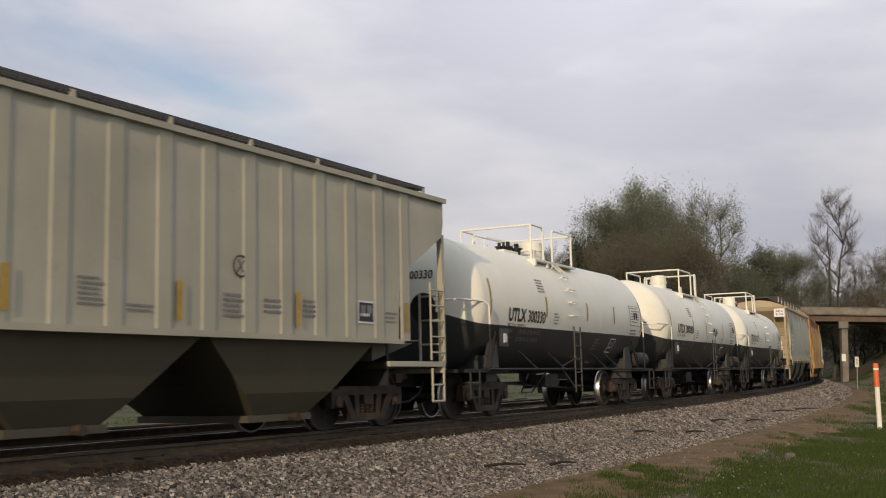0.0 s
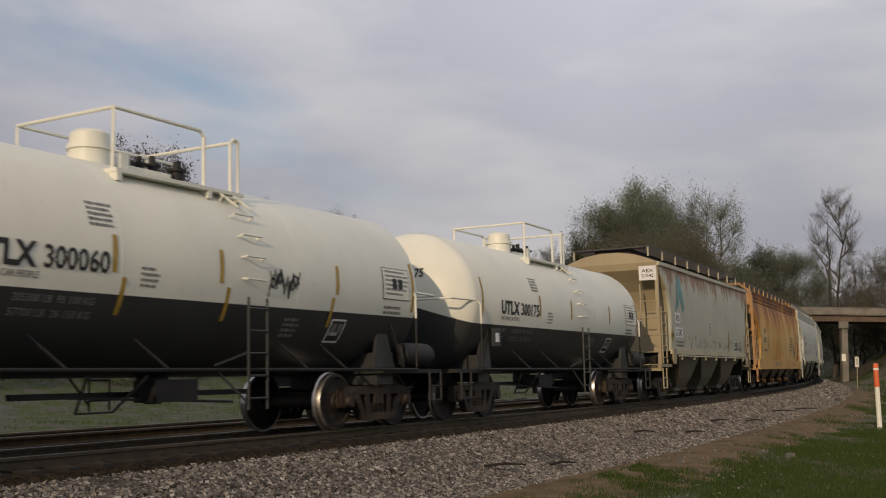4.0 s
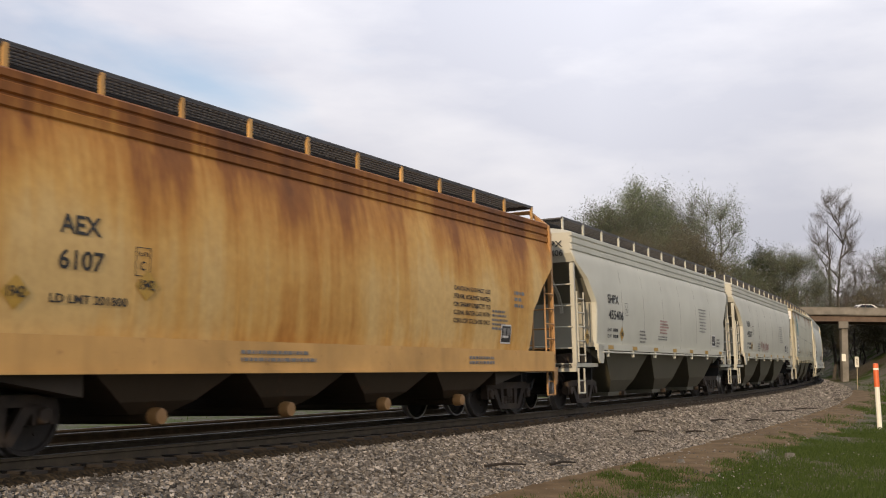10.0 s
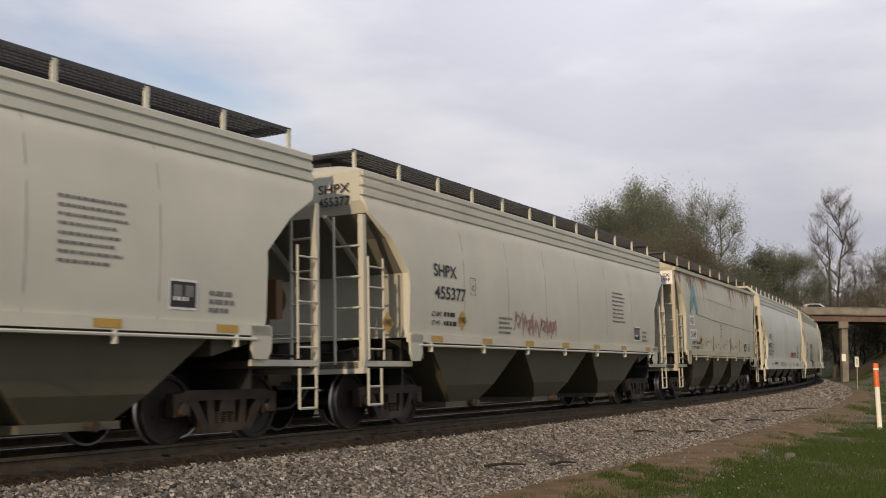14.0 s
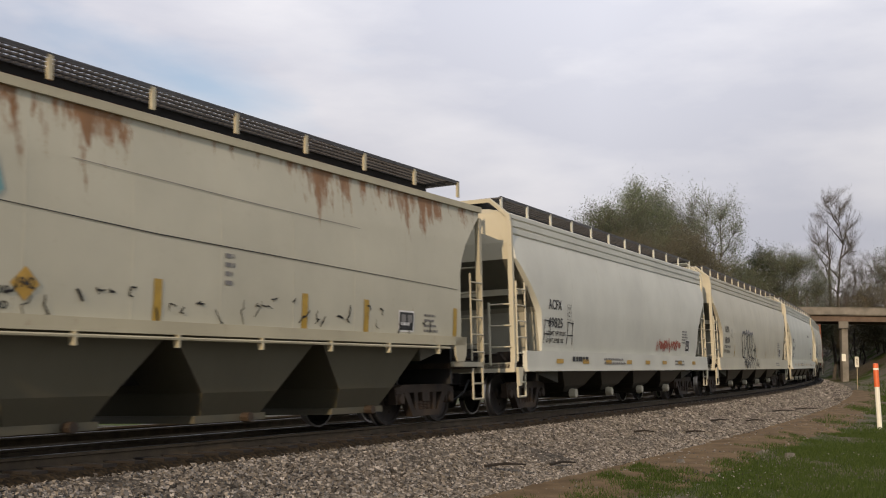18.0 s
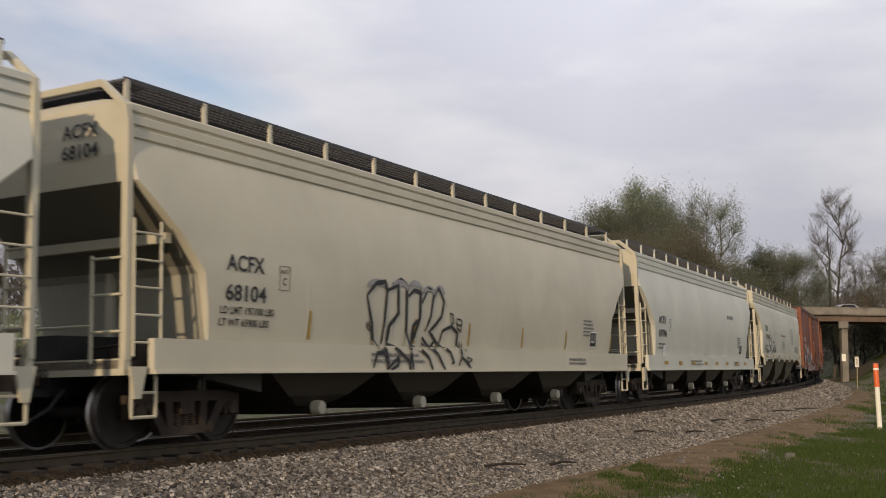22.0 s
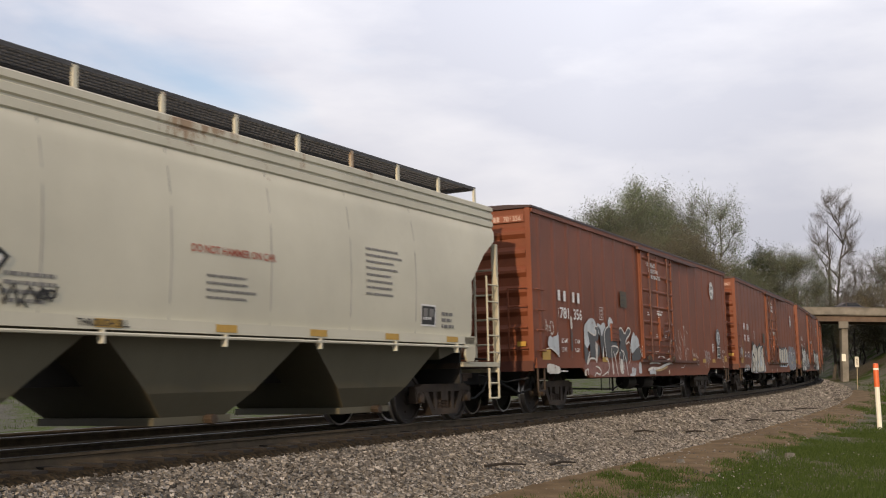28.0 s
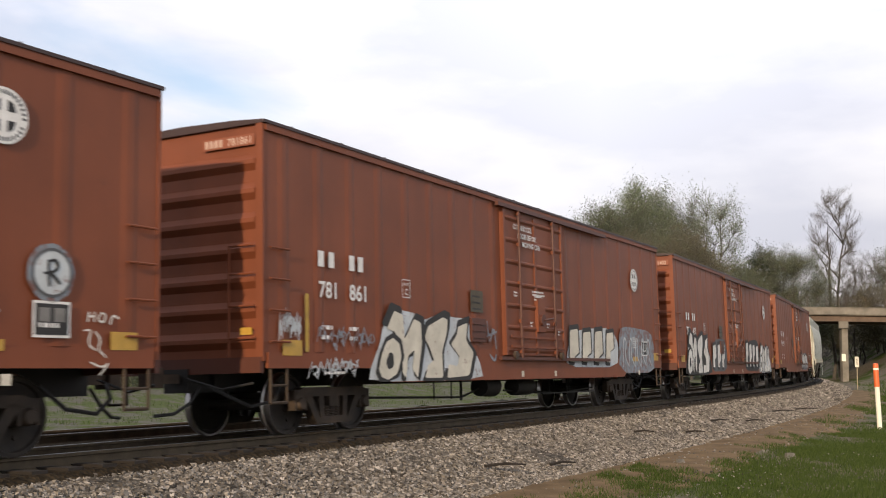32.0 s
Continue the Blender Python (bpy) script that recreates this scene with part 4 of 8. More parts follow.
    for e in (-1, 1):
        part("end_platform", Geo().box(min(e * (half - 1.9), e * half), max(e * (half - 1.9), e * half), -1.42, 1.42, 0.90, 0.97), DARK, car)
        part("bolster", Geo().box(e * (half - 1.55) - 0.25, e * (half - 1.55) + 0.25, -1.2, 1.2, 0.72, 1.25), black, car)
        part("sill_step", step_geo(e * (half - 0.08), e * (half - 0.48), -1.45, 0.42, 0.92), DARK, car)
    part("air_reservoir", Geo().spin([(0.02, -0.5), (0.18, -0.47), (0.21, -0.4), (0.21, 0.4), (0.18, 0.47), (0.02, 0.5)], half - 0.55, -1.15, 1.22, 16, "x"), DARK, car, "black air reservoir cylinder", True)
    part("brake_rigging", Geo().box(-2.2, 2.2, -0.06, 0.06, 0.62, 0.70).bar((-2.2, -0.4, 0.66), (1.2, -0.6, 0.52), 0.04, 0.04).bar((-1.8, -0.9, 0.9), (-1.8, -0.7, 0.45), 0.03, 0.03)
         .bar((-1.8, -0.7, 0.45), (-1.2, -0.7, 0.45), 0.03, 0.03).bar((-1.2, -0.7, 0.45), (-0.8, -0.9, 0.9), 0.03, 0.03).box(-0.5, 0.3, -0.75, -0.35, 0.55, 0.85), DARK, car)
    part("bottom_outlet", Geo().spin([(0.22, 0.40), (0.22, 0.15), (0.12, 0.10), (0.12, 0.0)], 0.2, 0, 0.52, 14, "z"), DARK, car, smooth=True)
    # lettering on the camera's side and on the near end
    side_decal(car, "reporting_mark", text_geo("UTLX", 0.27, 0.90, 0.05), BLACK_INK, prof, -3.92, mark_z, 0.012, "black stencilled owner's mark")
    side_decal(car, "wagon_number", text_geo(digits, 0.26, 0.96), BLACK_INK, prof, -2.92, mark_z, 0.012, "black wagon number")
    letters_small = text_geo("THE TANK CAR PEOPLE", 0.075, 0.95)
    side_decal(car, "slogan", letters_small, GREY_INK, prof, -3.92, mark_z - 0.13, 0.012)
    for k, (a, b) in enumerate((("LD LMT", "205300 LB  93 100 KG"), ("LT WT", "57700 LB  26 150 KG"))):
        side_decal(car, "weight_text", text_geo(a, 0.085, 0.36), GREY_INK, prof, -3.92, 1.72 - 0.16 * k, 0.012)
        side_decal(car, "weight_text", text_geo(b, 0.085, 1.15), GREY_INK, prof, -3.25, 1.72 - 0.16 * k, 0.012)
    small_print(car, prof, -2.25, 2.95, 0.5, 5, 0.035, 0.03, GREY_INK, 7)
    small_print(car, prof, -1.45, 2.22, 0.32, 4, 0.03, 0.04, GREY_INK, 8)
    small_print(car, prof, 1.55, 1.72, 0.4, 4, 0.045, 0.03, GREY_INK, 9)
    small_print(car, prof, 4.1, 2.02, 0.6, 2, 0.045, 0.04, GREY_INK, 12)
    side_decal(car, "data_panel_border", rect_geo(0.84, 0.54, 8), GREY_INK, prof, 4.03, 2.13, 0.010)
    side_decal(car, "data_panel", rect_geo(0.81, 0.51, 8), coat, prof, 4.045, 2.145, 0.014)
    small_print(car, prof, 4.10, 2.62, 0.72, 6, 0.03, 0.045, GREY_INK, 10, 0.018)
    for k in range(2):
        side_decal(car, "data_mark", rect_geo(0.13, 0.17, 4), BLACK_INK, prof, 4.32 + 0.18 * k, 2.32, 0.02)
    load_panel(car, prof, 2.75, 1.42, 0.34, 0.30)
    part("placard_holder", Geo().box(-4.45, -4.10, -1.46, -1.42, 1.42, 1.78), black, car)
    part("placard", Geo().box(-4.35, -4.20, -1.475, -1.465, 1.50, 1.68), WHITE_INK, car)
    for x, z, h in ((-4.80, 1.90, 0.88), (-1.88, 2.12, 0.45), (0.02 if lx > 0 else 0.72, 2.12, 0.45), (2.72, 2.12, 0.45), (5.0, 1.95, 0.85)):
        yellow_strip(car, prof, x - 0.04, z, h, 0.075)
    end_text = text_geo("UTLX " + digits, 0.17, 1.15)
    rr = lambda y, z: xt - 0.62 + 0.62 * math.sqrt(max(0, 1 - (y * y + (z - zc) ** 2) / rad ** 2))
    g = Geo()
    # seen from in front of the wagon, letters run from the far side to the near side
    g.v = [(-rr(0.62 - x, 2.78 + z) - 0.012, 0.62 - x, 2.78 + z) for x, _, z in end_text.v]
    g.f = end_text.f
    part("end_mark", g, BLACK_INK, car)
    add_running_gear(car, half - 1.55, half - 0.1)
    return car, half, prof


ROOF_DARK = paint("dark_roof_sheet", (0.045, 0.028, 0.030), RUSTED_TONE, 0.2, 0, 2)


def box_wagon(label, left, length, coat, dark_coat, seed, door_x=(0.42, 0.593)):
    half = length / 2
    car = thing("boxcar_wagon", label, "railway wagon", "wagons of the passing train")
    WAGONS.append((car, left + half, half - 2.35))
    top, bot = 4.46, 1.08
    prof = [(0.7, 1.55), (4.5, 1.55)]
    body = part("body", Geo().box(-half, half, -1.505, 1.505, bot, top), coat, car)
    dx0, dx1 = -half + length * door_x[0], -half + length * door_x[1]
    # side panels with shallow vertical posts
    for s in (-1, 1):
        x = -half + 0.03
        k = 0
        g = Geo()
        edges = list(np.linspace(-half + 0.45, dx0 - 0.35, 9)) + list(np.linspace(dx1 + 0.35, half - 0.45, 8))
        for x in edges:
            part("side_post", Geo().loft([[(x - 0.15, s * 1.503, z), (x - 0.05, s * 1.520, z), (x + 0.05, s * 1.520, z), (x + 0.15, s * 1.503, z)] for z in (bot + 0.14, top - 0.12)]), coat, body)
        part("side_sill", Geo().prism([(-half + 0.05, bot + 0.12), (half - 0.05, bot + 0.12), (half - 0.05, 0.98), (half - 2.9, 0.98), (half - 3.4, 0.75), (-half + 3.4, 0.75), (-half + 2.9, 0.98), (-half + 0.05, 0.98)], s * 1.51 - 0.03, s * 1.51 + 0.03), coat, body)
        part("top_chord", Geo().box(-half, half, s * 1.51 - 0.04, s * 1.51 + 0.04, top - 0.12, top + 0.02), coat, body)
        # plug door with rods, hinges and rails
        door = part("door", Geo().box(dx0, dx1, s * 1.535 - 0.035, s * 1.535 + 0.035, bot + 0.16, top - 0.20), coat, car, "plug door with locking rods")
        for k in range(7):
            z = bot + 0.28 + (top - bot - 0.66) * k / 6
            part("door_rib", Geo().loft([[(x, s * 1.568, z - 0.07), (x, s * 1.600, z - 0.015), (x, s * 1.600, z + 0.015), (x, s * 1.568, z + 0.05)] for x in (dx0 + 0.10, dx1 - 0.10)]), coat, door)
        for x in (dx0 + 0.05, dx1 - 0.05):
            part("door_edge", Geo().box(x - 0.05, x + 0.05, s * 1.578 - 0.02, s * 1.578 + 0.02, bot + 0.16, top - 0.20), coat, door)
        part("door_post", Geo().box((dx0 + dx1) / 2 - 0.05, (dx0 + dx1) / 2 + 0.05, s * 1.582 - 0.015, s * 1.582 + 0.015, bot + 0.20, top - 0.26), coat, door)
        for fx in (0.22, 0.80):
            x = dx0 + (dx1 - dx0) * fx
            rod = part("lock_rod", Geo().tube([(x, s * 1.625, bot + 0.10), (x, s * 1.625, top - 0.16)], 0.026, 6), dark_coat, door)
            for z in (bot + 0.24, 1.95, 2.75, 3.55, top - 0.26):
                part("rod_guide", Geo().box(x - 0.06, x + 0.06, s * 1.615 - 0.025, s * 1.615 + 0.025, z - 0.035, z + 0.035), coat, rod)
        xm = dx0 + (dx1 - dx0) * 0.55
        gear = part("lock_box", Geo().box(xm - 0.20, xm + 0.20, s * 1.61 - 0.03, s * 1.61 + 0.03, 1.75, 2.45), coat, door)
        part("lock_hub", Geo().spin([(0.13, -0.03), (0.13, 0.03)], xm, s * 1.66, 2.0, 14), dark_coat, gear)
        part("door_handle", Geo().tube([(xm, s * 1.69, 2.0), (xm + 0.55, s * 1.69, 2.06)], 0.025, 6), dark_coat, gear)
        for z in (1.62, 1.42):
            part("lock_arm", Geo().box(dx0 + 0.2, dx1 - 0.2, s * 1.625 - 0.012, s * 1.625 + 0.012, z - 0.02, z + 0.02), coat, gear)
        for x in (dx0 + 0.35, dx1 - 0.35):
            part("door_roller", Geo().spin([(0.02, 0.035 * s), (0.085, 0.03 * s), (0.085, -0.03 * s)], x, s * 1.64, bot + 0.16, 12), RUST, door)
        part("door_track", Geo().box(dx0 - 0.3, dx1 + 2.9, s * 1.60 - 0.04, s * 1.60 + 0.04, top - 0.20, top - 0.12), dark_coat, body)
        part("door_track", Geo().box(dx0 - 0.3, dx1 + 2.9, s * 1.60 - 0.03, s * 1.60 + 0.03, bot + 0.06, bot + 0.13), dark_coat, body)
        for e in (-1, 1):
            for k in range(4):
                z = 1.35 + 0.44 * k
                part("grab_iron", Geo().tube([(e * (half - 0.06), s * 1.57, z), (e * (half - 0.52), s * 1.57, z)], 0.017, 6), coat, car)
            part("sill_step", step_geo(e * (half - 0.12), e * (half - 0.50), s * 1.52, 0.50, 0.98), GRIME, car)
    for e in (-1, 1):
        for k in range(7):
            z = bot + 0.30 + 0.42 * k
            part("end_corrugation", Geo().loft([[(e * (half - 0.005), y, z - 0.13), (e * (half + 0.07), y, z - 0.03), (e * (half + 0.07), y, z + 0.03), (e * (half - 0.005), y, z + 0.13)] for y in (-1.40, -1.36, 1.36, 1.40)]), coat, body)
        part("corner_post", Geo().box(min(e * half, e * (half + 0.05)), max(e * half, e * (half + 0.05)), -1.52, -1.40, bot, top), coat, body)
        part("corner_post", Geo().box(min(e * half, e * (half + 0.05)), max(e * half, e * (half + 0.05)), 1.40, 1.52, bot, top), coat, body)
        part("end_ladder", Geo().tube([(e * (half + 0.12), -0.98, 1.15), (e * (half + 0.12), -0.98, 2.7)], 0.02, 6)
             .tube([(e * (half + 0.12), -0.98, 1.4), (e * (half + 0.12), -1.42, 1.4)], 0.017, 6).tube([(e * (half + 0.12), -0.98, 1.85), (e * (half + 0.12), -1.42, 1.85)], 0.017, 6)
             .tube([(e * (half + 0.12), -0.98, 2.3), (e * (half + 0.12), -1.42, 2.3)], 0.017, 6).tube([(e * (half + 0.12), -0.98, 2.7), (e * (half + 0.12), -1.42, 2.7)], 0.017, 6), coat, car)
        part("end_sill", Geo().box(min(e * half, e * (half + 0.08)), max(e * half, e * (half + 0.08)), -1.5, 1.5, 0.92, bot + 0.06), dark_coat, body)
        part("end_reflector", Geo().box(e * (half + 0.075) - 0.008, e * (half + 0.075) + 0.008, -1.35, -1.15, 1.45, 1.55), AMBER, body)
    # roof
    g = Geo()
    g.loft([[(x, -1.565, top + 0.025), (x, -1.0, top + 0.07), (x, 0, top + 0.10), (x, 1.0, top + 0.07), (x, 1.565, top + 0.025), (x, 1.565, top - 0.02), (x, -1.565, top - 0.02)] for x in (-half - 0.06, half + 0.06)])
    roof = part("roof", g, ROOF_DARK, car, "dark purplish roof sheet")
    for k in range(14):
        x = -half + 0.7 + (length - 1.4) * k / 13
        part("roof_rib", Geo().loft([[(x - 0.06, y, z), (x, y, z + 0.05), (x + 0.06, y, z)] for y, z in ((-1.5, top + 0.02), (0, top + 0.10), (1.5, top + 0.02))], True, False), ROOF_DARK, roof)
    part("centre_sill", Geo().box(-half + 0.4, half - 0.4, -0.3, 0.3, 0.72, bot), DARK, car)
    part("brake_cylinder", Geo().spin([(0.02, -0.40), (0.20, -0.38), (0.22, 0.25), (0.10, 0.32), (0.03, 0.6)], -0.9, -0.85, 0.62, 16, "x"), DARK, car, "black brake cylinder", True)
    part("air_reservoir", Geo().spin([(0.02, -0.5), (0.18, -0.47), (0.20, -0.4), (0.20, 0.4), (0.18, 0.47), (0.02, 0.5)], 0.9, -0.80, 0.60, 16, "x"), DARK, car, "black air reservoir", True)
    part("brake_rod", Geo().tube([(-half + 3.6, -0.75, 0.50), (-2.0, -0.80, 0.42), (-1.2, -0.85, 0.60)], 0.022, 6), DARK, car)
    part("brake_rod", Geo().tube([(0.0, -0.80, 0.52), (3.2, -0.80, 0.40), (half - 3.6, -0.75, 0.50)], 0.022, 6), DARK, car)
    part("brake_lever", Geo().bar((-2.0, -0.80, 0.78), (-2.0, -0.80, 0.36), 0.05, 0.05), DARK, car)
    for x in (-3.4, -2.7, 2.2, 3.3, 3.45):
        part("rod_hanger", Geo().bar((x, -0.95, 0.78), (x, -0.95, 0.40), 0.025, 0.025), DARK, car)
    part("cushion_rail", Geo().box(1.6, 4.9, -1.05, -0.98, 0.40, 0.43), DARK, car)
    part("cross_bearer", Geo().box(-4.2, -3.9, -1.4, 1.4, 0.74, bot), DARK, car)
    part("cross_bearer", Geo().box(3.9, 4.2, -1.4, 1.4, 0.74, bot), DARK, car)
    for e in (-1, 1):
        part("brake_hose_loop", Geo().tube([(e * (half - 1.2), -0.9, 0.80), (e * (half - 0.9), -1.0, 0.52), (e * (half - 0.4), -0.95, 0.45), (e * (half - 0.05), -0.8, 0.62), (e * (half + 0.15), -0.5, 0.80)], 0.026, 6), RUBBER, car)
        part("uncoupling_lever", Geo().tube([(e * (half + 0.10), -1.40, 0.78), (e * (half + 0.16), -0.9, 0.70), (e * (half + 0.2), -0.3, 0.86)], 0.018, 6), DARK, car)
    add_running_gear(car, half - 2.35, half + 0.1)
    return car, half, prof, (dx0, dx1)


# ---------------------------------------------------------------- ground and track
def to_track(x, y):
    """s and u of places on the ground."""
    x, y = np.asarray(x, float), np.asarray(y, float)
    s, u = np.zeros_like(x), np.zeros_like(x)
    step = 4
    gx, gy, gs, gth = _x[::step], _y[::step], S_GRID[::step], _th[::step]
    for i in range(0, len(x), 2000):
        d = (x[i:i + 2000, None] - gx) ** 2 + (y[i:i + 2000, None] - gy) ** 2
        k = d.argmin(1)
        dx, dy, th = x[i:i + 2000] - gx[k], y[i:i + 2000] - gy[k], gth[k]
        s[i:i + 2000] = gs[k] + dx * np.sin(th) + dy * np.cos(th)
        u[i:i + 2000] = dx * np.cos(th) - dy * np.sin(th)
    return s, u


def smooth01(a):
    a = np.clip(a, 0, 1)
    return a * a * (3 - 2 * a)


def ground_height(s, u):
    """Height of the land beside the track."""
    z = np.full_like(u, -0.82)
    z = z + 0.10 * smooth01((u - 6) / 6)
    z = z + 9.0 * smooth01((u - 5.5) / 17) * smooth01((s - 58) / 50)
    far = smooth01((-u - 13) / 12)
    z = z + far * 1.5 + 2.5 * smooth01((-u - 20) / 40)
    return z


def bumps(x, y):
    return np.array([noise.noise((px * 0.35, py * 0.35, 0)) * 0.08 + noise.noise((px * 0.9, py * 0.9, 5)) * 0.03 for px, py in zip(x, y)])


def make_ground():
    rad = np.concatenate([np.arange(0.5, 18, 0.75), np.arange(18, 60, 0.3), np.geomspace(60, 200, 60), np.geomspace(205, 3500, 26)])
    ang = np.concatenate([np.radians(np.arange(-32, 32, 0.5)), np.radians(np.arange(32, 328, 4.0))])
    r, a = np.meshgrid(rad, ang, indexing="ij")
    x, y = (r * np.sin(a)).ravel(), (r * np.cos(a)).ravel()
    s, u = to_track(x, y)
    z = ground_height(s, u)
    z += bumps(x, y) * np.where(np.abs(u) < 4, 0.3, 1)
    z = np.where(np.abs(u + 1.2) < 5.0, np.minimum(z, -0.9), z)
    n, k = len(ang), len(rad)
    vs = list(zip(x, y, z)) + [(0.0, 0.0, -0.75)]
    fs = [(i * n + j, i * n + (j + 1) % n, (i + 1) * n + (j + 1) % n, (i + 1) * n + j) for i in range(k - 1) for j in range(n)]
    fs += [(n * k, (j + 1) % n, j) for j in range(n)]
    g = Geo()
    g.v, g.f = vs, fs
    return tagged(new("ground", mesh_of("ground", g, TURF, True)), "spring turf with worn soil beside the track", "ground", kind="structure")


make_ground()


def strip(name, us, zs, material, s0, s1, step, label, category, rough=0.0):
    """A sheet that follows the track. us, zs: its cross-section."""
    ss = np.arange(s0, s1 + 0.01, step)
    vs = []
    for s in ss:
        x, y, _ = track(s, np.array(us))
        for px, py, pz in zip(x, y, zs):
            vs.append((px, py, pz + rough * noise.noise((px * 1.7, py * 1.7, 2.0))))
    n = len(us)
    fs = [(i * n + j, i * n + j + 1, (i + 1) * n + j + 1, (i + 1) * n + j) for i in range(len(ss) - 1) for j in range(n - 1)]
    g = Geo()
    g.v, g.f = vs, fs
    return tagged(new(name, mesh_of(name, g, material, True)), label, category, kind="structure")


strip("ballast", [-9.5, -7.2, -6.2, -5.4, -2.6, -1.6, -1.3, 1.3, 1.7, 2.2, 2.9, 3.6, 4.3], [-0.92, -0.55, -0.36, -0.32, -0.32, -0.26, -0.20, -0.16, -0.22, -0.34, -0.60, -0.80, -0.93],
      BALLAST, -60, 260, 0.5, "grey crushed stone ballast under the tracks", "track ballast", 0.07)
strip("track_bed", [-1.45, -1.0, 1.0, 1.40, 1.62], [-0.25, -0.165, -0.118, -0.108, -0.24], BED, -60, 260, 0.5, "oil-stained brown stone between the rails", "track ballast", 0.02)
bank_u = [-30, -26, -23, -20, -17, -14.5, -12, -9.4]
strip("gravel_bank", bank_u, [float(z) + 0.24 for z in ground_height(np.zeros(8), np.array(bank_u, float))], WEEDY, -40, 150, 1.0, "grey gravel bank with green weeds beyond the second track", "gravel bank", 0.10)
strip("dirt_strip", [3.45, 3.9, 4.6, 5.3, 5.9], [-0.80, -0.755, -0.745, -0.755, -0.86], SOIL, 2, 90, 0.5, "bare brown clay along the ballast edge", "dirt path", 0.05)


def rail_object(u, z, label):
    prof = [(-0.075, -0.17), (0.075, -0.17), (0.07, -0.155), (0.012, -0.135), (0.010, -0.045), (0.037, -0.035), (0.037, -0.006), (0.028, 0.0), (-0.028, 0.0), (-0.037, -0.006), (-0.037, -0.035), (-0.010, -0.045), (-0.012, -0.135), (-0.07, -0.155)]
    rings = []
    for s in np.arange(-80, 260.1, 1.0):
        rings.append([(*[float(c) for c in track(s, u + du)[:2]], z + dz) for du, dz in prof])
    ob = tagged(new("rail", mesh_of("rail", Geo().loft(rings), RAIL_SIDE, True)), label, "rail", kind="structure")
    rings = [[(*[float(c) for c in track(s, u + du)[:2]], z + dz) for du, dz in ((-0.026, 0.0005), (0.026, 0.0005), (0.026, 0.003), (-0.026, 0.003))] for s in np.arange(-80, 260.1, 1.0)]
    part("running_surface", Geo().loft(rings), STEEL, ob, "polished steel running surface")
    return ob


RAIL_SIDE = plain("rusted_rail", (0.072, 0.053, 0.030), 0.85, 0.0, 0.35, 5, 0.3)
rail_object(0.75, 0.030, "rusty brown steel rail with a polished top")
rail_object(-0.75, -0.030, "rusty brown steel rail with a polished top")
rail_object(-3.25, -0.10, "rail of the second track beyond the train")
rail_object(-4.75, -0.16, "rail of the second track beyond the train")


# ---------------------------------------------------------------- the train
def body_paints(i, col, stain, amount, top=0.0, **kw):
    return paint("wagon_paint_%d" % i, col, stain, amount, top, i, **kw)


RUSTY = (0.17, 0.07, 0.03)
# bay tones far darker than the bodies: the shade beneath is in the colour
UNDER = paint("hopper_underside_shade_grey", (0.095, 0.088, 0.068), (0.10, 0.08, 0.06), 0.4, 0, 5)
UNDER_MID = paint("hopper_underside_shade_olive", (0.075, 0.07, 0.053), (0.05, 0.04, 0.03), 0.4, 0, 6)
UNDER_DARK = paint("hopper_underside_deep_shade", (0.035, 0.032, 0.026), (0.06, 0.05, 0.04), 0.4, 0, 7)


def letters(car, prof, body, x, z, size, width, ink=BLACK_INK, name="reporting_mark", thick=0.021):
    side_decal(car, name, text_geo(body, size, width), ink, prof, x, z, 0.012)


def end_mark(car, half, rows, x_off, z, size, width, ink=BLACK_INK, plate=None, y=-0.25):
    """Lettering on the end that faces the camera."""
    for k, body in enumerate(rows):
        t = text_geo(body, size, width)
        g = Geo()
        g.v = [(-half - x_off, y - px, z - k * size * 1.45 + pz) for px, _, pz in t.v]
        g.f = t.f
        part("end_mark", g, ink, car)
    if plate:
        g = Geo().box(-half - x_off + 0.004, -half - x_off + 0.012, y - width - 0.08, y + 0.08, z - 1.45 * size * (len(rows) - 1) - 0.09, z + size + 0.09)
        part("end_mark_plate", g, plate, car)


# 1 grey ribbed hopper
c0 = body_paints(10, (0.375, 0.362, 0.315), (0.16, 0.11, 0.07), 0.25, blotch=0.18)
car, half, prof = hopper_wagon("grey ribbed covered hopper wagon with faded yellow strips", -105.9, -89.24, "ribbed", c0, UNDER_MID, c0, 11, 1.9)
wide = [(1.0, 1.535), (4.3, 1.535)]
post = [(1.0, 1.56), (4.3, 1.56)]
for fr in (9.49, 6.89, 4.45, 1.44):
    yellow_strip(car, post, half - fr - 0.05, 1.58, 0.50, 0.10)
side_decal(car, "round_emblem", ring_geo(0.155, 0.13, 26), BLACK_INK, wide, half - 5.70, 2.36, 0.012, "black ring with crossed strokes")
side_decal(car, "round_emblem", stroke_geo([(-0.08, -0.09), (0.08, 0.09)], 0.03), BLACK_INK, wide, half - 5.70, 2.36, 0.012)
side_decal(car, "round_emblem", stroke_geo([(0.06, -0.09), (-0.06, 0.09)], 0.03), BLACK_INK, wide, half - 5.70, 2.36, 0.012)
small_print(car, wide, half - 8.5, 2.03, 0.42, 6, 0.03, 0.03, GREY_INK, 3)
small_print(car, wide, half - 7.75, 1.75, 0.55, 2, 0.03, 0.03, GREY_INK, 13)
small_print(car, wide, half - 6.05, 1.98, 0.45, 5, 0.04, 0.03, GREY_INK, 4)
small_print(car, wide, half - 5.2, 1.95, 0.6, 3, 0.04, 0.04, GREY_INK, 8)
small_print(car, wide, half - 4.3, 1.98, 0.6, 4, 0.04, 0.03, GREY_INK, 9)
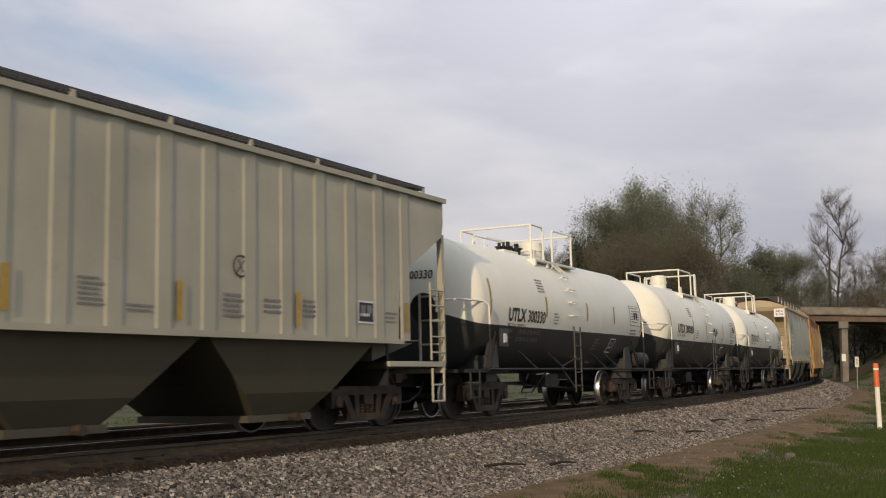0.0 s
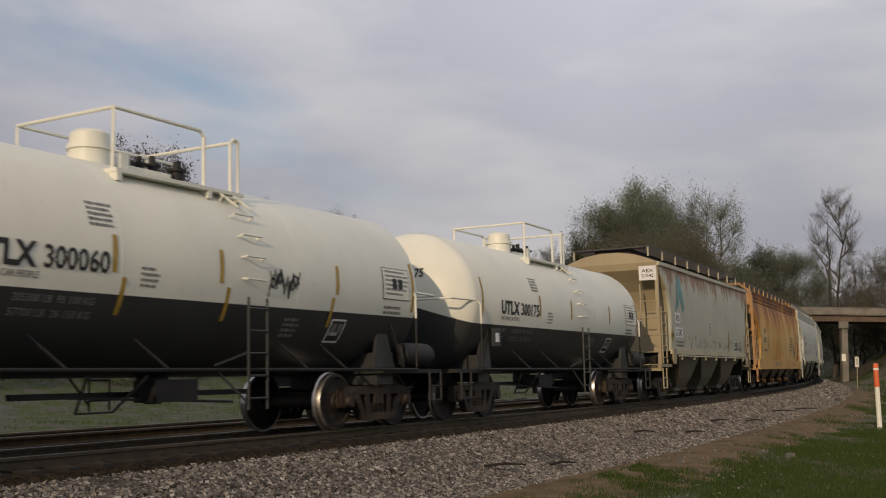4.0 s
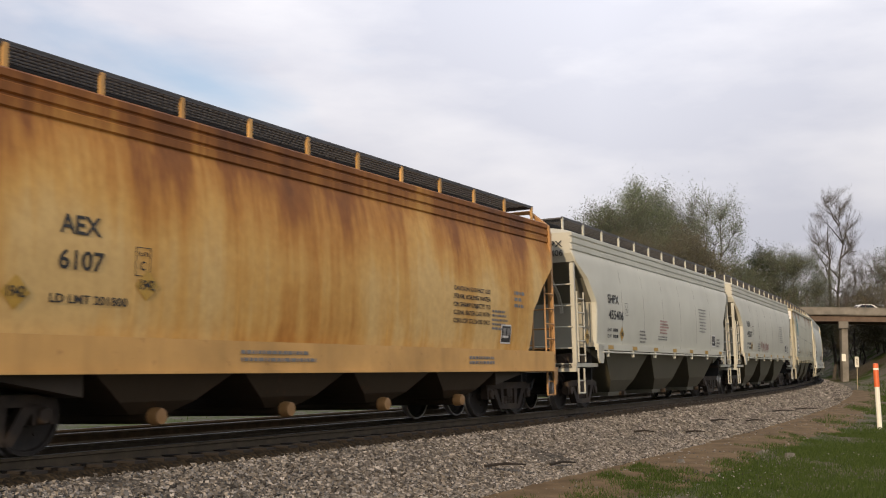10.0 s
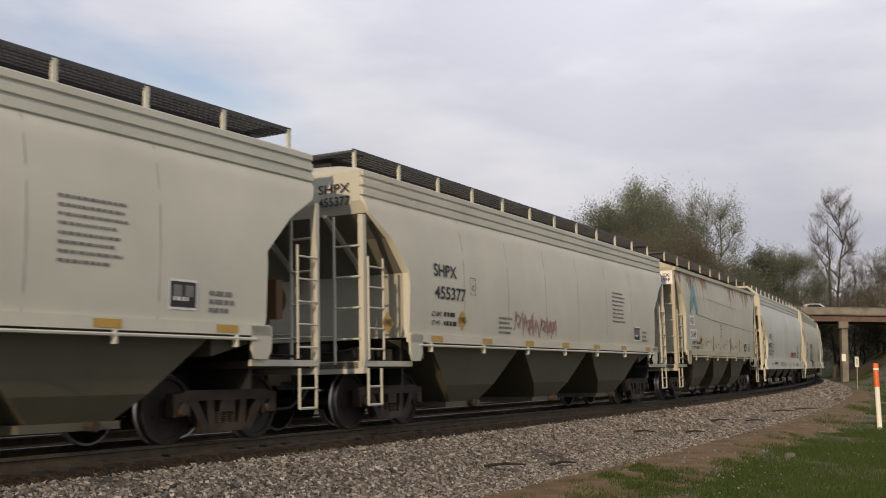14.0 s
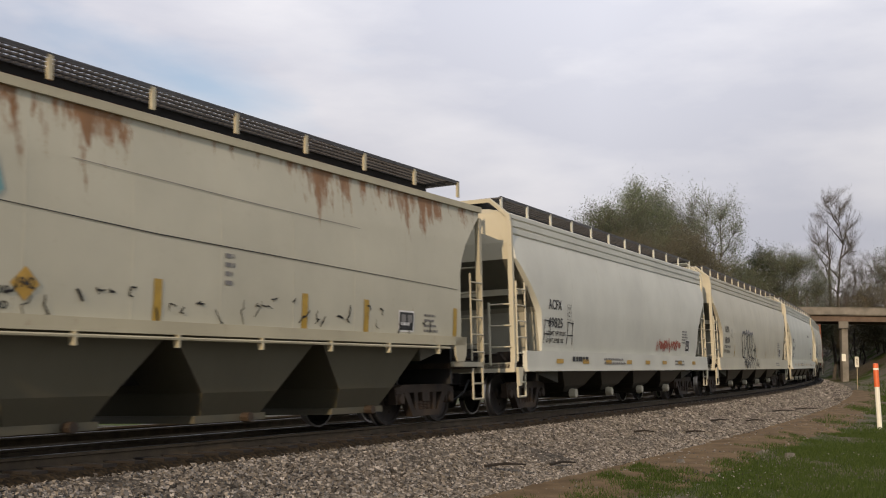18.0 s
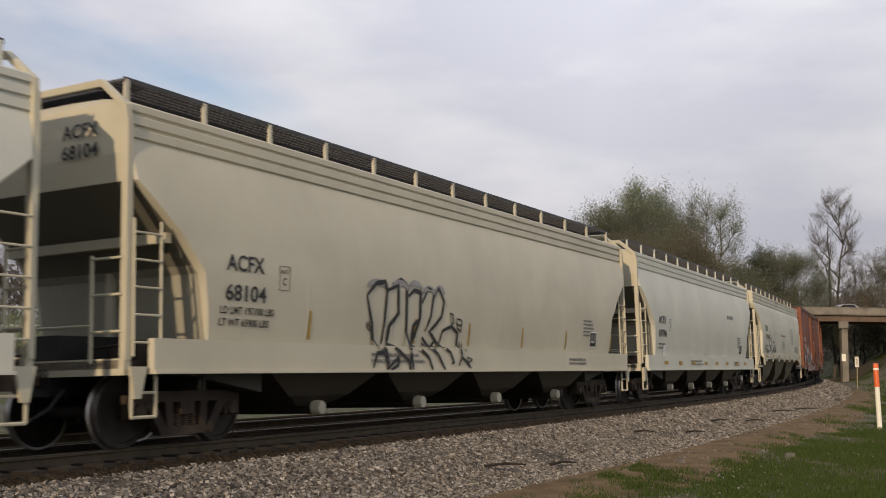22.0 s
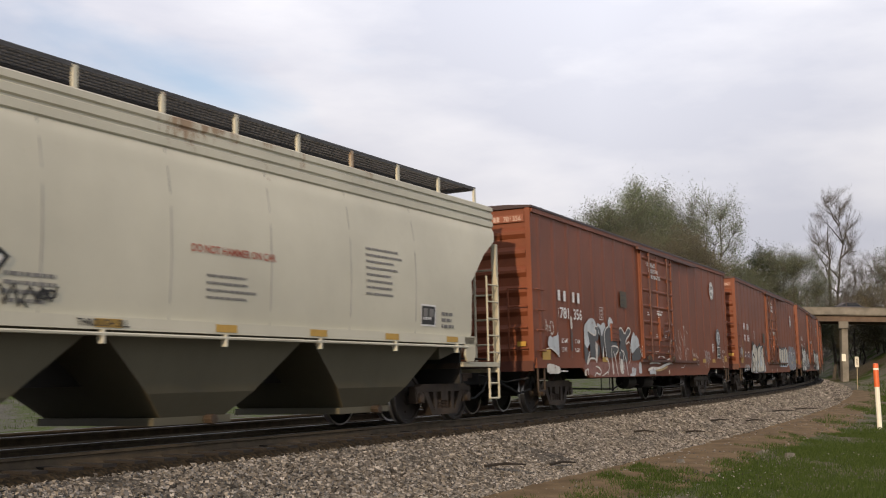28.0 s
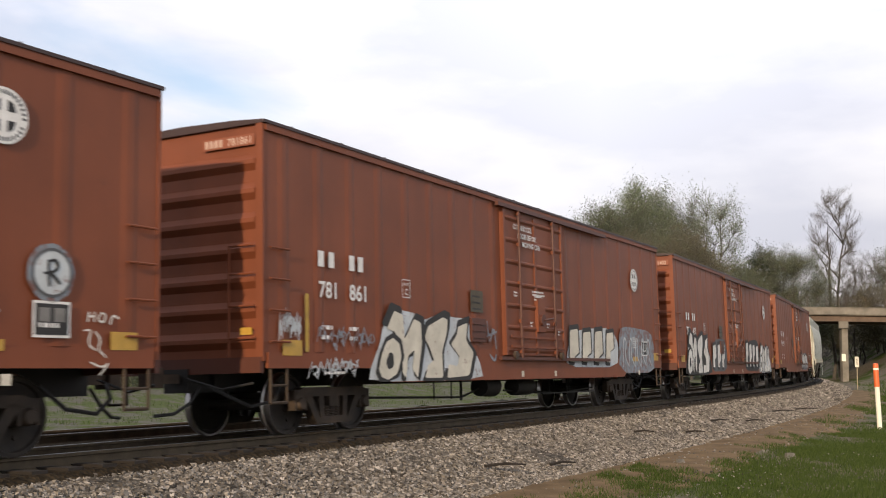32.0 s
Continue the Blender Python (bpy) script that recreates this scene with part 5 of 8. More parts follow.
small_print(car, wide, half - 2.05, 1.9, 0.35, 3, 0.03, 0.04, GREY_INK, 19)
load_panel(car, wide, half - 2.85, 1.72, 0.40, 0.30)

# 2 to 4 tank wagons
tank_wagon("white and black tank wagon with a railed top platform", -88.30, "300330", 0.08, 21, -0.3, 1.97, 0.75, (-1.15, -0.42, 0.14, 1.40))
car, half, prof = tank_wagon("white and black tank wagon with scrawled tag on its side", -75.35, "300060", 0.20, 22, 0.65, 2.10)
side_decal(car, "spray_tag", scrawl_geo(0.75, 0.45, 5, 0.035, 91), BLACK_INK, prof, 1.05, 1.98, 0.013, "black sprayed scribble")
for x, z in ((-4.95, 1.45), (-1.75, 1.62), (0.15, 1.62), (2.6, 1.62)):
    yellow_strip(car, prof, x, z, 0.45, 0.07)
tank_wagon("white and black tank wagon with large black number", -62.85, "300175", 0.10, 23, 0.65, 2.10)

# 5 grey hopper with rust streaks
c4 = body_paints(24, (0.415, 0.41, 0.36), (0.155, 0.066, 0.015), 0.10, 0.77, top_z=(2.9, 4.0), soft=0.02)
r4 = paint("cream_rail_paint", (0.42, 0.39, 0.31), (0.2, 0.11, 0.06), 0.3, 0, 9)
e4 = paint("tan_end_paint", (0.33, 0.275, 0.19), RUSTY, 0.35, 0, 6)
TEAL = plain("teal_spray_paint", (0.16, 0.33, 0.34), 0.6, 0, 0.15, 5, 0)


def placard(car, prof, x, z):
    """A yellow diamond with its number."""
    side_decal(car, "placard", disc_geo(0.19, 4), AMBER, prof, x, z, 0.014, "yellow diamond placard")
    side_decal(car, "placard_number", text_geo("1942", 0.12, 0.24), BLACK_INK, prof, x - 0.12, z - 0.05, 0.022)


def streaked_hopper(label, left, right, digits, coat, end, arrow_x, arrow=True):
    car, half, prof = hopper_wagon(label, left, right, "plain", coat, UNDER, r4, 9, 1.55, end)
    if arrow:
        for pts in ([(-0.22, -0.02), (0.06, 0.5), (0.26, 0.92), (0.38, 1.04), (0.50, 0.98), (0.62, 0.55), (0.76, 0.10), (0.66, 0.0), (0.56, 0.10)], [(0.34, 0.95), (0.22, 0.45), (0.10, 0.10)], [(0.40, 0.90), (0.46, 0.50), (0.56, 0.12)]):
            side_decal(car, "sprayed_arrow", stroke_geo(pts, 0.19), TEAL, prof, -half + 1.85, 2.75, 0.013, "teal sprayed arrow mark")
    for body, z, w in (("AEX", 2.40, 0.46), (digits, 1.96, 0.74)):
        side_decal(car, "number_patch", rect_geo(w + 0.20, 0.31), WHITE_INK, prof, -half + 1.46, z - 0.05, 0.010, "white patch with black lettering")
        letters(car, prof, body, -half + 1.56, z, 0.21, w, name="wagon_number")
    end_mark(car, half, ["AEX", digits], 0.02, 3.80, 0.10, 0.36, BLACK_INK, WHITE_INK, -1.02)
    load_panel(car, prof, half - 3.22, 1.62, 0.44, 0.30)
    small_print(car, prof, half - 2.4, 1.92, 0.5, 4, 0.04, 0.05, GREY_INK, 3)
    if digits == "21549":
        for k, body in enumerate(("LD LMT 230000", "LT WT 56000")):
            letters(car, prof, body, -half + 1.70, 1.76 - 0.16 * k, 0.085, 1.10, BLACK_INK, "load_limit", 0.006)
    else:
        small_print(car, prof, -half + 1.6, 1.80, 1.2, 2, 0.05, 0.06, GREY_INK, 4)
    small_print(car, prof, -half + 6.2, 2.5, 0.2, 4, 0.06, 0.06, GREY_INK, 5)
    placard(car, prof, -half + (1.12 if arrow_x else 3.0), 1.95 if arrow_x else 1.88)
    rnd = random.Random(int(digits))
    for k in range(30 if arrow else 2):
        x = -half + 2.6 + (2 * half - 4.6) * (k + rnd.random()) / (30 if arrow else 9)
        z = rnd.uniform(1.72, 2.0)
        pts = [(x, z)]
        for j in range(rnd.randint(2, 5)):
            pts.append((pts[-1][0] + rnd.uniform(-0.10, 0.10), pts[-1][1] - rnd.uniform(-0.03, 0.11)))
        side_decal(car, "dark_scuff", stroke_geo(pts, rnd.uniform(0.018, 0.045)), DARK, prof, 0, 0, 0.011)
    return car, half, prof


car, half, prof = streaked_hopper("grey covered hopper wagon with rust streaks and teal arrow", -49.97, -36.29, "21542", c4, e4, True)
for x in (half - 4.35, half - 1.35):
    yellow_strip(car, prof, x, 1.45, 0.8, 0.12)

# 6 rust-orange hopper
def scorched_paint(name):
    """Ochre paint under a brown wash that ran down from the roof, in broad soft bands with pale bleached sheets between."""
    m, nt, b = nodes_of(name)
    bands = noise_of(nt, 1.0, 5, (1.0, 1.0, 0.16), (3.1, 0.4, 0.2), 0.5)
    fine = noise_of(nt, 4.2, 6, (1.6, 1.0, 0.10), (1.0, 2.0, 0.0), 0.6)
    patches = noise_of(nt, 0.42, 4, (1.0, 1.0, 0.9), (5.2, 0.0, 1.3), 0.5)
    co = nt.nodes.new("ShaderNodeTexCoord")
    sep = nt.nodes.new("ShaderNodeSeparateXYZ")
    nt.links.new(co.outputs["Object"], sep.inputs[0])
    height = nt.nodes.new("ShaderNodeMapRange")
    height.inputs[1].default_value, height.inputs[2].default_value = 2.5, 4.25
    nt.links.new(sep.outputs[2], height.inputs[0])
    total = times(nt, bands, 0.95)
    for src, share in ((fine, 0.34), (patches, 0.62), (height.outputs[0], 0.38)):
        add = nt.nodes.new("ShaderNodeMath")
        add.operation = "MULTIPLY_ADD"
        nt.links.new(src, add.inputs[0])
        add.inputs[1].default_value = share
        nt.links.new(total, add.inputs[2])
        total = add.outputs[0]
    half_way = times(nt, total, 0.5)
    colour = ramp_of(nt, half_way, [(0.42, (0.60, 0.415, 0.170)), (0.50, (0.55, 0.325, 0.092)), (0.57, (0.43, 0.205, 0.045)), (0.63, (0.25, 0.098, 0.022)), (0.74, (0.11, 0.040, 0.014))])
    grain = ramp_of(nt, noise_of(nt, 7.0, 6), [(0.3, (0.84, 0.82, 0.80)), (0.7, (1, 1, 1))])
    nt.links.new(mix_of(nt, 1.0, colour, grain, "MULTIPLY"), b.inputs["Base Color"])
    b.inputs["Roughness"].default_value = 0.62
    b.inputs["Specular IOR Level"].default_value = 0.25
    bump_of(nt, b, noise_of(nt, 1.3, 3, (1, 1, 0.5)), 0.25, 0.03)
    return m


c5 = scorched_paint("wagon_paint_orange")
t5 = paint("orange_sill_paint", (0.54, 0.32, 0.120), (0.16, 0.06, 0.022), 0.55, 0, 8, blotch=0.35, streak=1.0)


def flow_lettering(car, half, prof, owner, digits, x0=1.7, z0=2.28, ink=BLACK_INK, loads=()):
    letters(car, prof, owner, -half + x0, z0, 0.22, 0.80 if len(owner) > 3 else 0.60, ink, thick=0.026)
    letters(car, prof, digits, -half + x0, z0 - 0.40, 0.22, 0.66 if len(digits) < 5 else 0.86, ink, "wagon_number", 0.026)
    if loads:
        for k, body in enumerate(loads):
            letters(car, prof, body, -half + x0 - 0.1, 1.70 - 0.16 * k, 0.10, 1.15 - 0.1 * k, ink, "load_limit", 0.008)
    else:
        small_print(car, prof, -half + x0, 1.70, 0.8, 2, 0.05, 0.06, GREY_INK, 6)
    bx, bz = -half + x0 + 1.15, 2.08
    side_decal(car, "plate_box", stroke_geo([(0, 0), (0.24, 0), (0.24, 0.34), (0, 0.34), (0, 0)], 0.016), ink, prof, bx, bz, 0.01)
    letters(car, prof, "PLATE", bx + 0.035, bz + 0.24, 0.05, 0.17, ink, "plate_mark", 0.002)
    letters(car, prof, "C", bx + 0.08, bz + 0.07, 0.11, 0.08, ink, "plate_mark", 0.006)
    load_panel(car, prof, half - 2.85, 1.50, 0.40, 0.32)
    small_print(car, prof, half - 3.3, 2.12, 0.7, 5, 0.045, 0.04, GREY_INK, 11)
    sillp = [(0.8, 1.625), (1.4, 1.625)]
    small_print(car, sillp, -half + 5.2, 1.22, 1.8, 2, 0.05, 0.05, GREY_INK, 12)
    small_print(car, sillp, half - 4.4, 1.2, 1.3, 2, 0.05, 0.04, GREY_INK, 13)
    return sillp


# its bays are painted near-black brown to carry the shade under the body
car, half, prof = hopper_wagon("rust-orange covered hopper wagon with streaked stains", -34.89, -18.71, "flow", c5, paint("orange_wagon_shaded_underside", (0.045, 0.032, 0.022), RUSTY, 0.3), t5, 12, 1.55, paint("rusty_orange_end_paint", (0.42, 0.235, 0.105), (0.14, 0.055, 0.022), 0.6, 0, 18, blotch=0.35))
flow_lettering(car, half, prof, "AEX", "6107", 2.15, 2.48, loads=("LD LMT 201800",))
placard(car, prof, -half + 3.5, 1.97)
placard(car, prof, -half + 1.60, 1.78)
for k, body in enumerate(("CAUTION: DO NOT USE", "STEAM, BOILING WATER", "OR SHARP OBJECTS TO", "CLEAN. ENTER CAR WITH", "CLEAN SOFT SOLE SHOES ONLY.")):
    letters(car, prof, body, half - 4.9, 2.42 - 0.15 * k, 0.085, 1.5, BLACK_INK, "warning_text")
small_print(car, prof, half - 2.3, 2.55, 0.5, 3, 0.07, 0.06, GREY_INK, 15)


def sill_patches(car, half, y, z, n, mat=AMBER, h=0.10):
    for k in range(n):
        x = -half + 2.0 + (2 * half - 4.4) * k / (n - 1)
        side_decal(car, "sill_reflector", rect_geo(0.42, h, 1), mat, [(0.5, y), (2, y)], x, z, 0.008)


# 7, 8 pale grey hoppers
def pale_hopper(label, left, right, owner, digits, coat, end, seed):
    car, half, prof = hopper_wagon(label, left, right, "through", coat, UNDER, coat, 12, 1.55, end)
    letters(car, prof, owner, -half + 2.18, 2.62, 0.23, 0.90, thick=0.026)
    letters(car, prof, digits, -half + 2.20, 2.22, 0.23, 1.22, BLACK_INK, "wagon_number", 0.026)
    end_mark(car, half, [owner, digits], -0.02, 3.86, 0.15, 0.62, BLACK_INK, None, -0.62)
    for k, body in enumerate(("LD LMT 223700", "LT WT 62300") if digits == "71549" else ()):
        letters(car, prof, body, -half + 1.90, 1.89 - 0.16 * k, 0.10, 0.83, BLACK_INK, "load_limit", 0.006)
    for k, body in enumerate(("LD LMT", "LT WT") if digits != "71549" else ()):
        letters(car, prof, body, -half + 2.10, 1.90 - 0.16 * k, 0.085, 0.36 - 0.05 * k, BLACK_INK, "load_limit_words", 0.006)
        small_print(car, prof, -half + 2.56, 1.985 - 0.16 * k, 0.55, 1, 0.08, 0.05, BLACK_INK, seed + k)
    small_print(car, prof, -half + 4.9, 2.0, 0.7, 4, 0.045, 0.05, GREY_INK, seed + 1)
    small_print(car, prof, half - 4.95, 2.92, 1.15, 4, 0.038, 0.065, GREY_INK, seed + 2)
    small_print(car, prof, half - 4.95, 2.50, 1.0, 4, 0.038, 0.065, GREY_INK, seed + 6)
    load_panel(car, prof, half - 3.2, 1.74, 0.45, 0.32)
    small_print(car, prof, half - 2.5, 1.98, 0.5, 3, 0.06, 0.05, GREY_INK, seed + 3)
    sill_patches(car, half, 1.62, 1.445, 7)
    if owner == "SHPX":
        placard(car, [(1, 1.55), (4, 1.55)], -half + 0.62, 1.72)
        placard(car, prof, -half + 3.28, 1.86)
    side_decal(car, "plate_box", stroke_geo([(0, 0), (0.22, 0), (0.22, 0.32), (0, 0.32), (0, 0)], 0.016), BLACK_INK, prof, -half + 3.62, 2.36, 0.01)
    letters(car, prof, "C", -half + 3.69, 2.44, 0.10, 0.08, BLACK_INK, "plate_mark", 0.006)
    return car, half, prof


c6 = body_paints(26, (0.515, 0.515, 0.49), (0.22, 0.15, 0.09), 0.10)
e6 = paint("cream_end_paint", (0.445, 0.44, 0.415), RUSTY, 0.25, 0, 9)
car, half, prof = pale_hopper("pale grey covered hopper wagon with clean sides", -17.47, -0.79, "SHPX", "455406", c6, e6, 31)
small_print(car, prof, -half + 6.95, 2.36, 0.95, 5, 0.05, 0.035, RED_INK, 44)
small_print(car, prof, -half + 6.75, 1.90, 1.2, 2, 0.04, 0.035, GREY_INK, 45)
c7 = body_paints(27, (0.505, 0.495, 0.46), (0.22, 0.15, 0.09), 0.14)
car, half, prof = pale_hopper("pale grey covered hopper wagon with faded red tag", 0.37, 17.09, "SHPX", "455377", c7, e6, 41)
FADED_RED = plain("faded_red_spray", (0.36, 0.20, 0.18), 0.7, 0, 0.2, 5, 0)
side_decal(car, "spray_tag", scrawl_geo(2.4, 0.55, 9, 0.05, 5), FADED_RED, prof, -half + 5.6, 1.62, 0.012, "faded red sprayed tag")

# 9 tan-grey hopper
c8 = body_paints(28, (0.475, 0.46, 0.405), (0.155, 0.066, 0.015), 0.12, 0.66, top_z=(2.9, 4.1), soft=0.02)
e8 = paint("worn_tan_end_paint", (0.39, 0.365, 0.305), RUSTY, 0.25, 0, 12)
car, half, prof = streaked_hopper("tan-grey covered hopper wagon with yellow strips and dents", 18.35, 32.19, "21549", c8, e8, False)
for x in (-half + 4.9, -half + 7.9, half - 4.3, half - 1.35):
    yellow_strip(car, prof, x, 1.42, 0.65, 0.14)
side_decal(car, "dark_scrape", stroke_geo([(-half + 2.3, 2.75), (-2, 2.62), (half - 1.2, 2.42)], 0.016), DARK, prof, 0, 0, 0.011)
side_decal(car, "dark_scrape", stroke_geo([(-half + 3.6, 3.35), (0, 3.25), (half - 4.4, 3.2)], 0.012), GREY_INK, prof, 0, 0, 0.011)

# 10 to 12 pale hoppers with deep sills
INK_SPRAY = plain("black_spray_paint", (0.015, 0.015, 0.015), 0.6, 0, 0.1, 5, 0)
RED_SPRAY = plain("red_spray_paint", (0.36, 0.10, 0.06), 0.6, 0, 0.1, 5, 0)
HAZE = plain("thin_grey_overspray", (0.30, 0.30, 0.30), 0.8, 0, 0.2, 5, 0)
c9 = body_paints(29, (0.55, 0.555, 0.545), (0.25, 0.18, 0.11), 0.08)
e9 = paint("peach_stained_end_paint", (0.49, 0.465, 0.40), (0.30, 0.20, 0.10), 0.25, 0, 14)
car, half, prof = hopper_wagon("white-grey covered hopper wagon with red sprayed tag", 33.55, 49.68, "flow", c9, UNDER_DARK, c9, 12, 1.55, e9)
sillp = flow_lettering(car, half, prof, "ACFX", "69825", loads=("LD LMT 199100 LBS", "LT WT 63900 LBS"))
sill_patches(car, half, 1.625, 1.08, 8)
small_print(car, sillp, -half + 3.0, 1.24, 1.4, 1, 0.11, 0.05, BLACK_INK, 51)
side_decal(car, "spray_tag", scrawl_geo(2.7, 0.44, 11, 0.07, 8), RED_SPRAY, prof, half - 6.1, 1.42, 0.012, "red sprayed tag")
for x in (1.45, 2.85):
    g = Geo()
    for pts in ([(0, 0), (0.05, 0.5)], [(0.35, 0), (0.36, 0.55)], [(0.0, 0.5), (0.4, 0.48)], [(0.02, 0.2), (0.36, 0.2)]):
        g.add(*(lambda q: (q.v, q.f))(stroke_geo(pts, 0.05)))
    side_decal(car, "spray_mark", g, INK_SPRAY, prof, -half + x, 1.52, 0.014, "black sprayed scrawl")

c10 = body_paints(30, (0.50, 0.475, 0.42), (0.22, 0.15, 0.09), 0.14)
e10 = paint("ochre_stained_end_paint", (0.46, 0.435, 0.375), (0.28, 0.17, 0.08), 0.3, 0, 15)
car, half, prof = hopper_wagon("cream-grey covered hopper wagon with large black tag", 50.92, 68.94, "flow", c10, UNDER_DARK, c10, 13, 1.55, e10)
flow_lettering(car, half, prof, "ACFX", "68104", loads=("LD LMT 197100 LBS", "LT WT 65900 LBS"))
end_mark(car, half, ["ACFX", "68104"], -0.02, 3.86, 0.18, 0.62, BLACK_INK, None, -0.35)
SIDE_AND_SILL = [(0.90, 1.625), (1.34, 1.625), (1.35, 1.51), (1.7, 1.56), (2.4, 1.60), (3.1, 1.57)]


def tag_lines(car, x0, z0, sx, sz, lines, width, ink, on, label=""):
    """Sprayed lines: each is a run of (x, z) in the tag's own unit square."""
    for pts in lines:
        fine = []
        for (ax, az), (bx, bz) in zip(pts, pts[1:]):
            fine += [(ax + (bx - ax) * k / 4, az + (bz - az) * k / 4) for k in range(4)]
        fine.append(pts[-1])
        side_decal(car, "spray_tag", stroke_geo([(x * sx, z * sz) for x, z in fine], width), ink, on, x0, z0, 0.012, label)


TALL = [[(0.0, 0.78), (0.05, 0.50), (0.08, 0.27), (0.16, 0.20), (0.18, 0.05)], [(0.0, 0.78), (0.08, 0.92), (0.17, 0.95), (0.19, 0.84), (0.16, 0.28)],
        [(0.19, 0.86), (0.30, 0.93), (0.31, 0.62), (0.22, 0.48), (0.21, 0.28), (0.38, 0.10), (0.40, 0.0)], [(0.24, 0.93), (0.33, 1.0), (0.39, 0.94), (0.40, 0.25), (0.42, 0.22)],
        [(0.41, 0.82), (0.47, 0.90), (0.54, 0.88), (0.54, 0.60), (0.46, 0.28), (0.60, 0.14), (0.64, 0.0)], [(0.54, 0.58), (0.47, 0.50), (0.46, 0.28)]]
WIDE = [[(0.56, 0.76), (0.62, 0.94), (0.69, 0.90), (0.66, 0.62), (0.60, 0.44)], [(0.69, 0.84), (0.74, 0.96), (0.81, 0.80), (0.78, 0.62), (0.65, 0.44), (0.77, 0.27), (0.85, 0.20), (0.89, 0.08), (0.86, 0.08)],
        [(0.57, 0.37), (0.66, 0.25), (0.72, 0.34)], [(0.57, 0.30), (0.70, 0.18), (0.78, 0.0)], [(0.77, 0.30), (0.80, 0.46), (0.90, 0.52), (0.98, 0.44), (0.98, 0.24), (0.99, 0.15), (0.95, 0.05)],
        [(0.99, 0.15), (1.04, 0.10), (1.10, 0.02)], [(0.03, 0.02), (0.07, 0.18), (0.14, 0.18), (0.17, 0.02)], [(0.16, 0.0), (0.28, 0.14), (0.27, 0.05), (0.20, 0.0)], [(0.39, 0.0), (0.41, 0.20), (0.43, 0.0)]]
SMALL = [[(0.88, 0.68), (0.92, 0.66), (0.93, 0.56), (0.90, 0.54), (0.89, 0.66)], [(0.97, 0.62), (1.03, 0.60), (1.02, 0.46), (0.97, 0.50), (0.97, 0.62)], [(0.97, 0.55), (1.03, 0.53)],
         [(1.02, 0.34), (1.01, 0.25)], [(1.05, 0.32), (1.04, 0.22)], [(0.0, 0.50), (0.02, 0.42)], [(0.02, 0.52), (0.04, 0.40)], [(1.06, 0.16), (1.12, 0.12), (1.06, 0.08), (1.06, 0.16)]]
tag_lines(car, -half + 5.15, 0.95, 3.2, 1.52, TALL, 0.085, INK_SPRAY, SIDE_AND_SILL, "large black sprayed tag")
tag_lines(car, -half + 5.15, 0.95, 3.2, 1.52, WIDE, 0.070, INK_SPRAY, SIDE_AND_SILL)
tag_lines(car, -half + 5.15, 0.95, 3.2, 1.52, SMALL, 0.035, INK_SPRAY, SIDE_AND_SILL)
for k, (x, w) in enumerate(((0.0, 0.19), (0.24, 0.16), (0.41, 0.14), (0.57, 0.13), (0.70, 0.11))):
    side_decal(car, "overspray", stroke_geo(curl((x + w / 2) * 3.2, 0, w * 1.6, 0.13, 170, 10), 0.10), HAZE, prof, -half + 5.15, 2.25 + 0.03 * (k % 3), 0.010, "thin dark overspray")
for x in (3.6, 6.7, 8.75, 11.2, 13.6, 16.6):
    yellow_strip(car, prof, -half + x, 1.40, 0.42, 0.06)

c11 = body_paints(31, (0.55, 0.555, 0.54), (0.22, 0.15, 0.09), 0.10)
car, half, prof = hopper_wagon("white-grey covered hopper wagon with patched corner", 70.12, 86.42, "flow", c11, UNDER_DARK, c11, 12, 1.55, e10)
flow_lettering(car, half, prof, "ACFX", "69794")
end_mark(car, half, ["ACFX", "69794"], -0.02, 3.86, 0.18, 0.62, BLACK_INK, None, -0.35)
sill_patches(car, half, 1.625, 1.08, 8)
side_decal(car, "torn_placard", rect_geo(0.30, 0.36, 2), WHITE_INK, prof, -half + 2.2, 1.30, 0.02, "torn pale placard")
small_print(car, prof, half - 5.0, 2.9, 1.5, 1, 0.14, 0.05, GREY_INK, 55)

# 13 pale hopper with black and white tag
c12 = body_paints(32, (0.52, 0.505, 0.46), (0.22, 0.15, 0.09), 0.10, 0.12)
car, half, prof = pale_hopper("pale grey covered hopper wagon with outlined tag", 87.70, 104.41, "CEFX", "71549", c12, e10, 61)
for pts in ([(3.13, 1.99), (4.20, 1.79), (4.16, 1.62), (3.13, 1.62)], [(3.14, 1.99), (3.91, 2.32), (4.05, 2.25), (3.57, 1.93)], [(4.21, 1.88), (4.83, 2.21), (4.90, 2.08), (4.20, 1.68)]):
    side_decal(car, "spray_fill", Geo().add([(x, 0, z) for x, z in pts], [tuple(range(4))]), WHITE_INK, prof, -half, 0, 0.010)
for pts in ([(3.13, 1.60), (3.13, 1.99), (3.60, 1.90), (4.20, 1.79), (4.16, 1.60)], [(3.14, 1.99), (3.50, 2.17), (3.91, 2.32), (4.05, 2.29), (4.03, 2.20), (3.57, 1.95)], [(4.21, 1.90), (4.55, 2.08), (4.83, 2.21), (4.93, 2.15), (4.80, 1.98), (4.20, 1.66)],
            [(3.30, 1.88), (3.32, 1.72), (3.42, 1.72), (3.44, 1.86)], [(3.56, 1.66), (3.58, 1.82), (3.70, 1.80), (3.60, 1.72)], [(3.88, 1.64), (3.92, 1.76), (4.02, 1.74), (3.98, 1.64)]):
    side_decal(car, "spray_tag", stroke_geo(pts, 0.065), INK_SPRAY, prof, -half, 0, 0.014, "black and white outlined tag")
side_decal(car, "spray_tag", scrawl_geo(0.95, 0.2, 7, 0.03, 35), INK_SPRAY, prof, -half + 2.2, 1.58, 0.012)
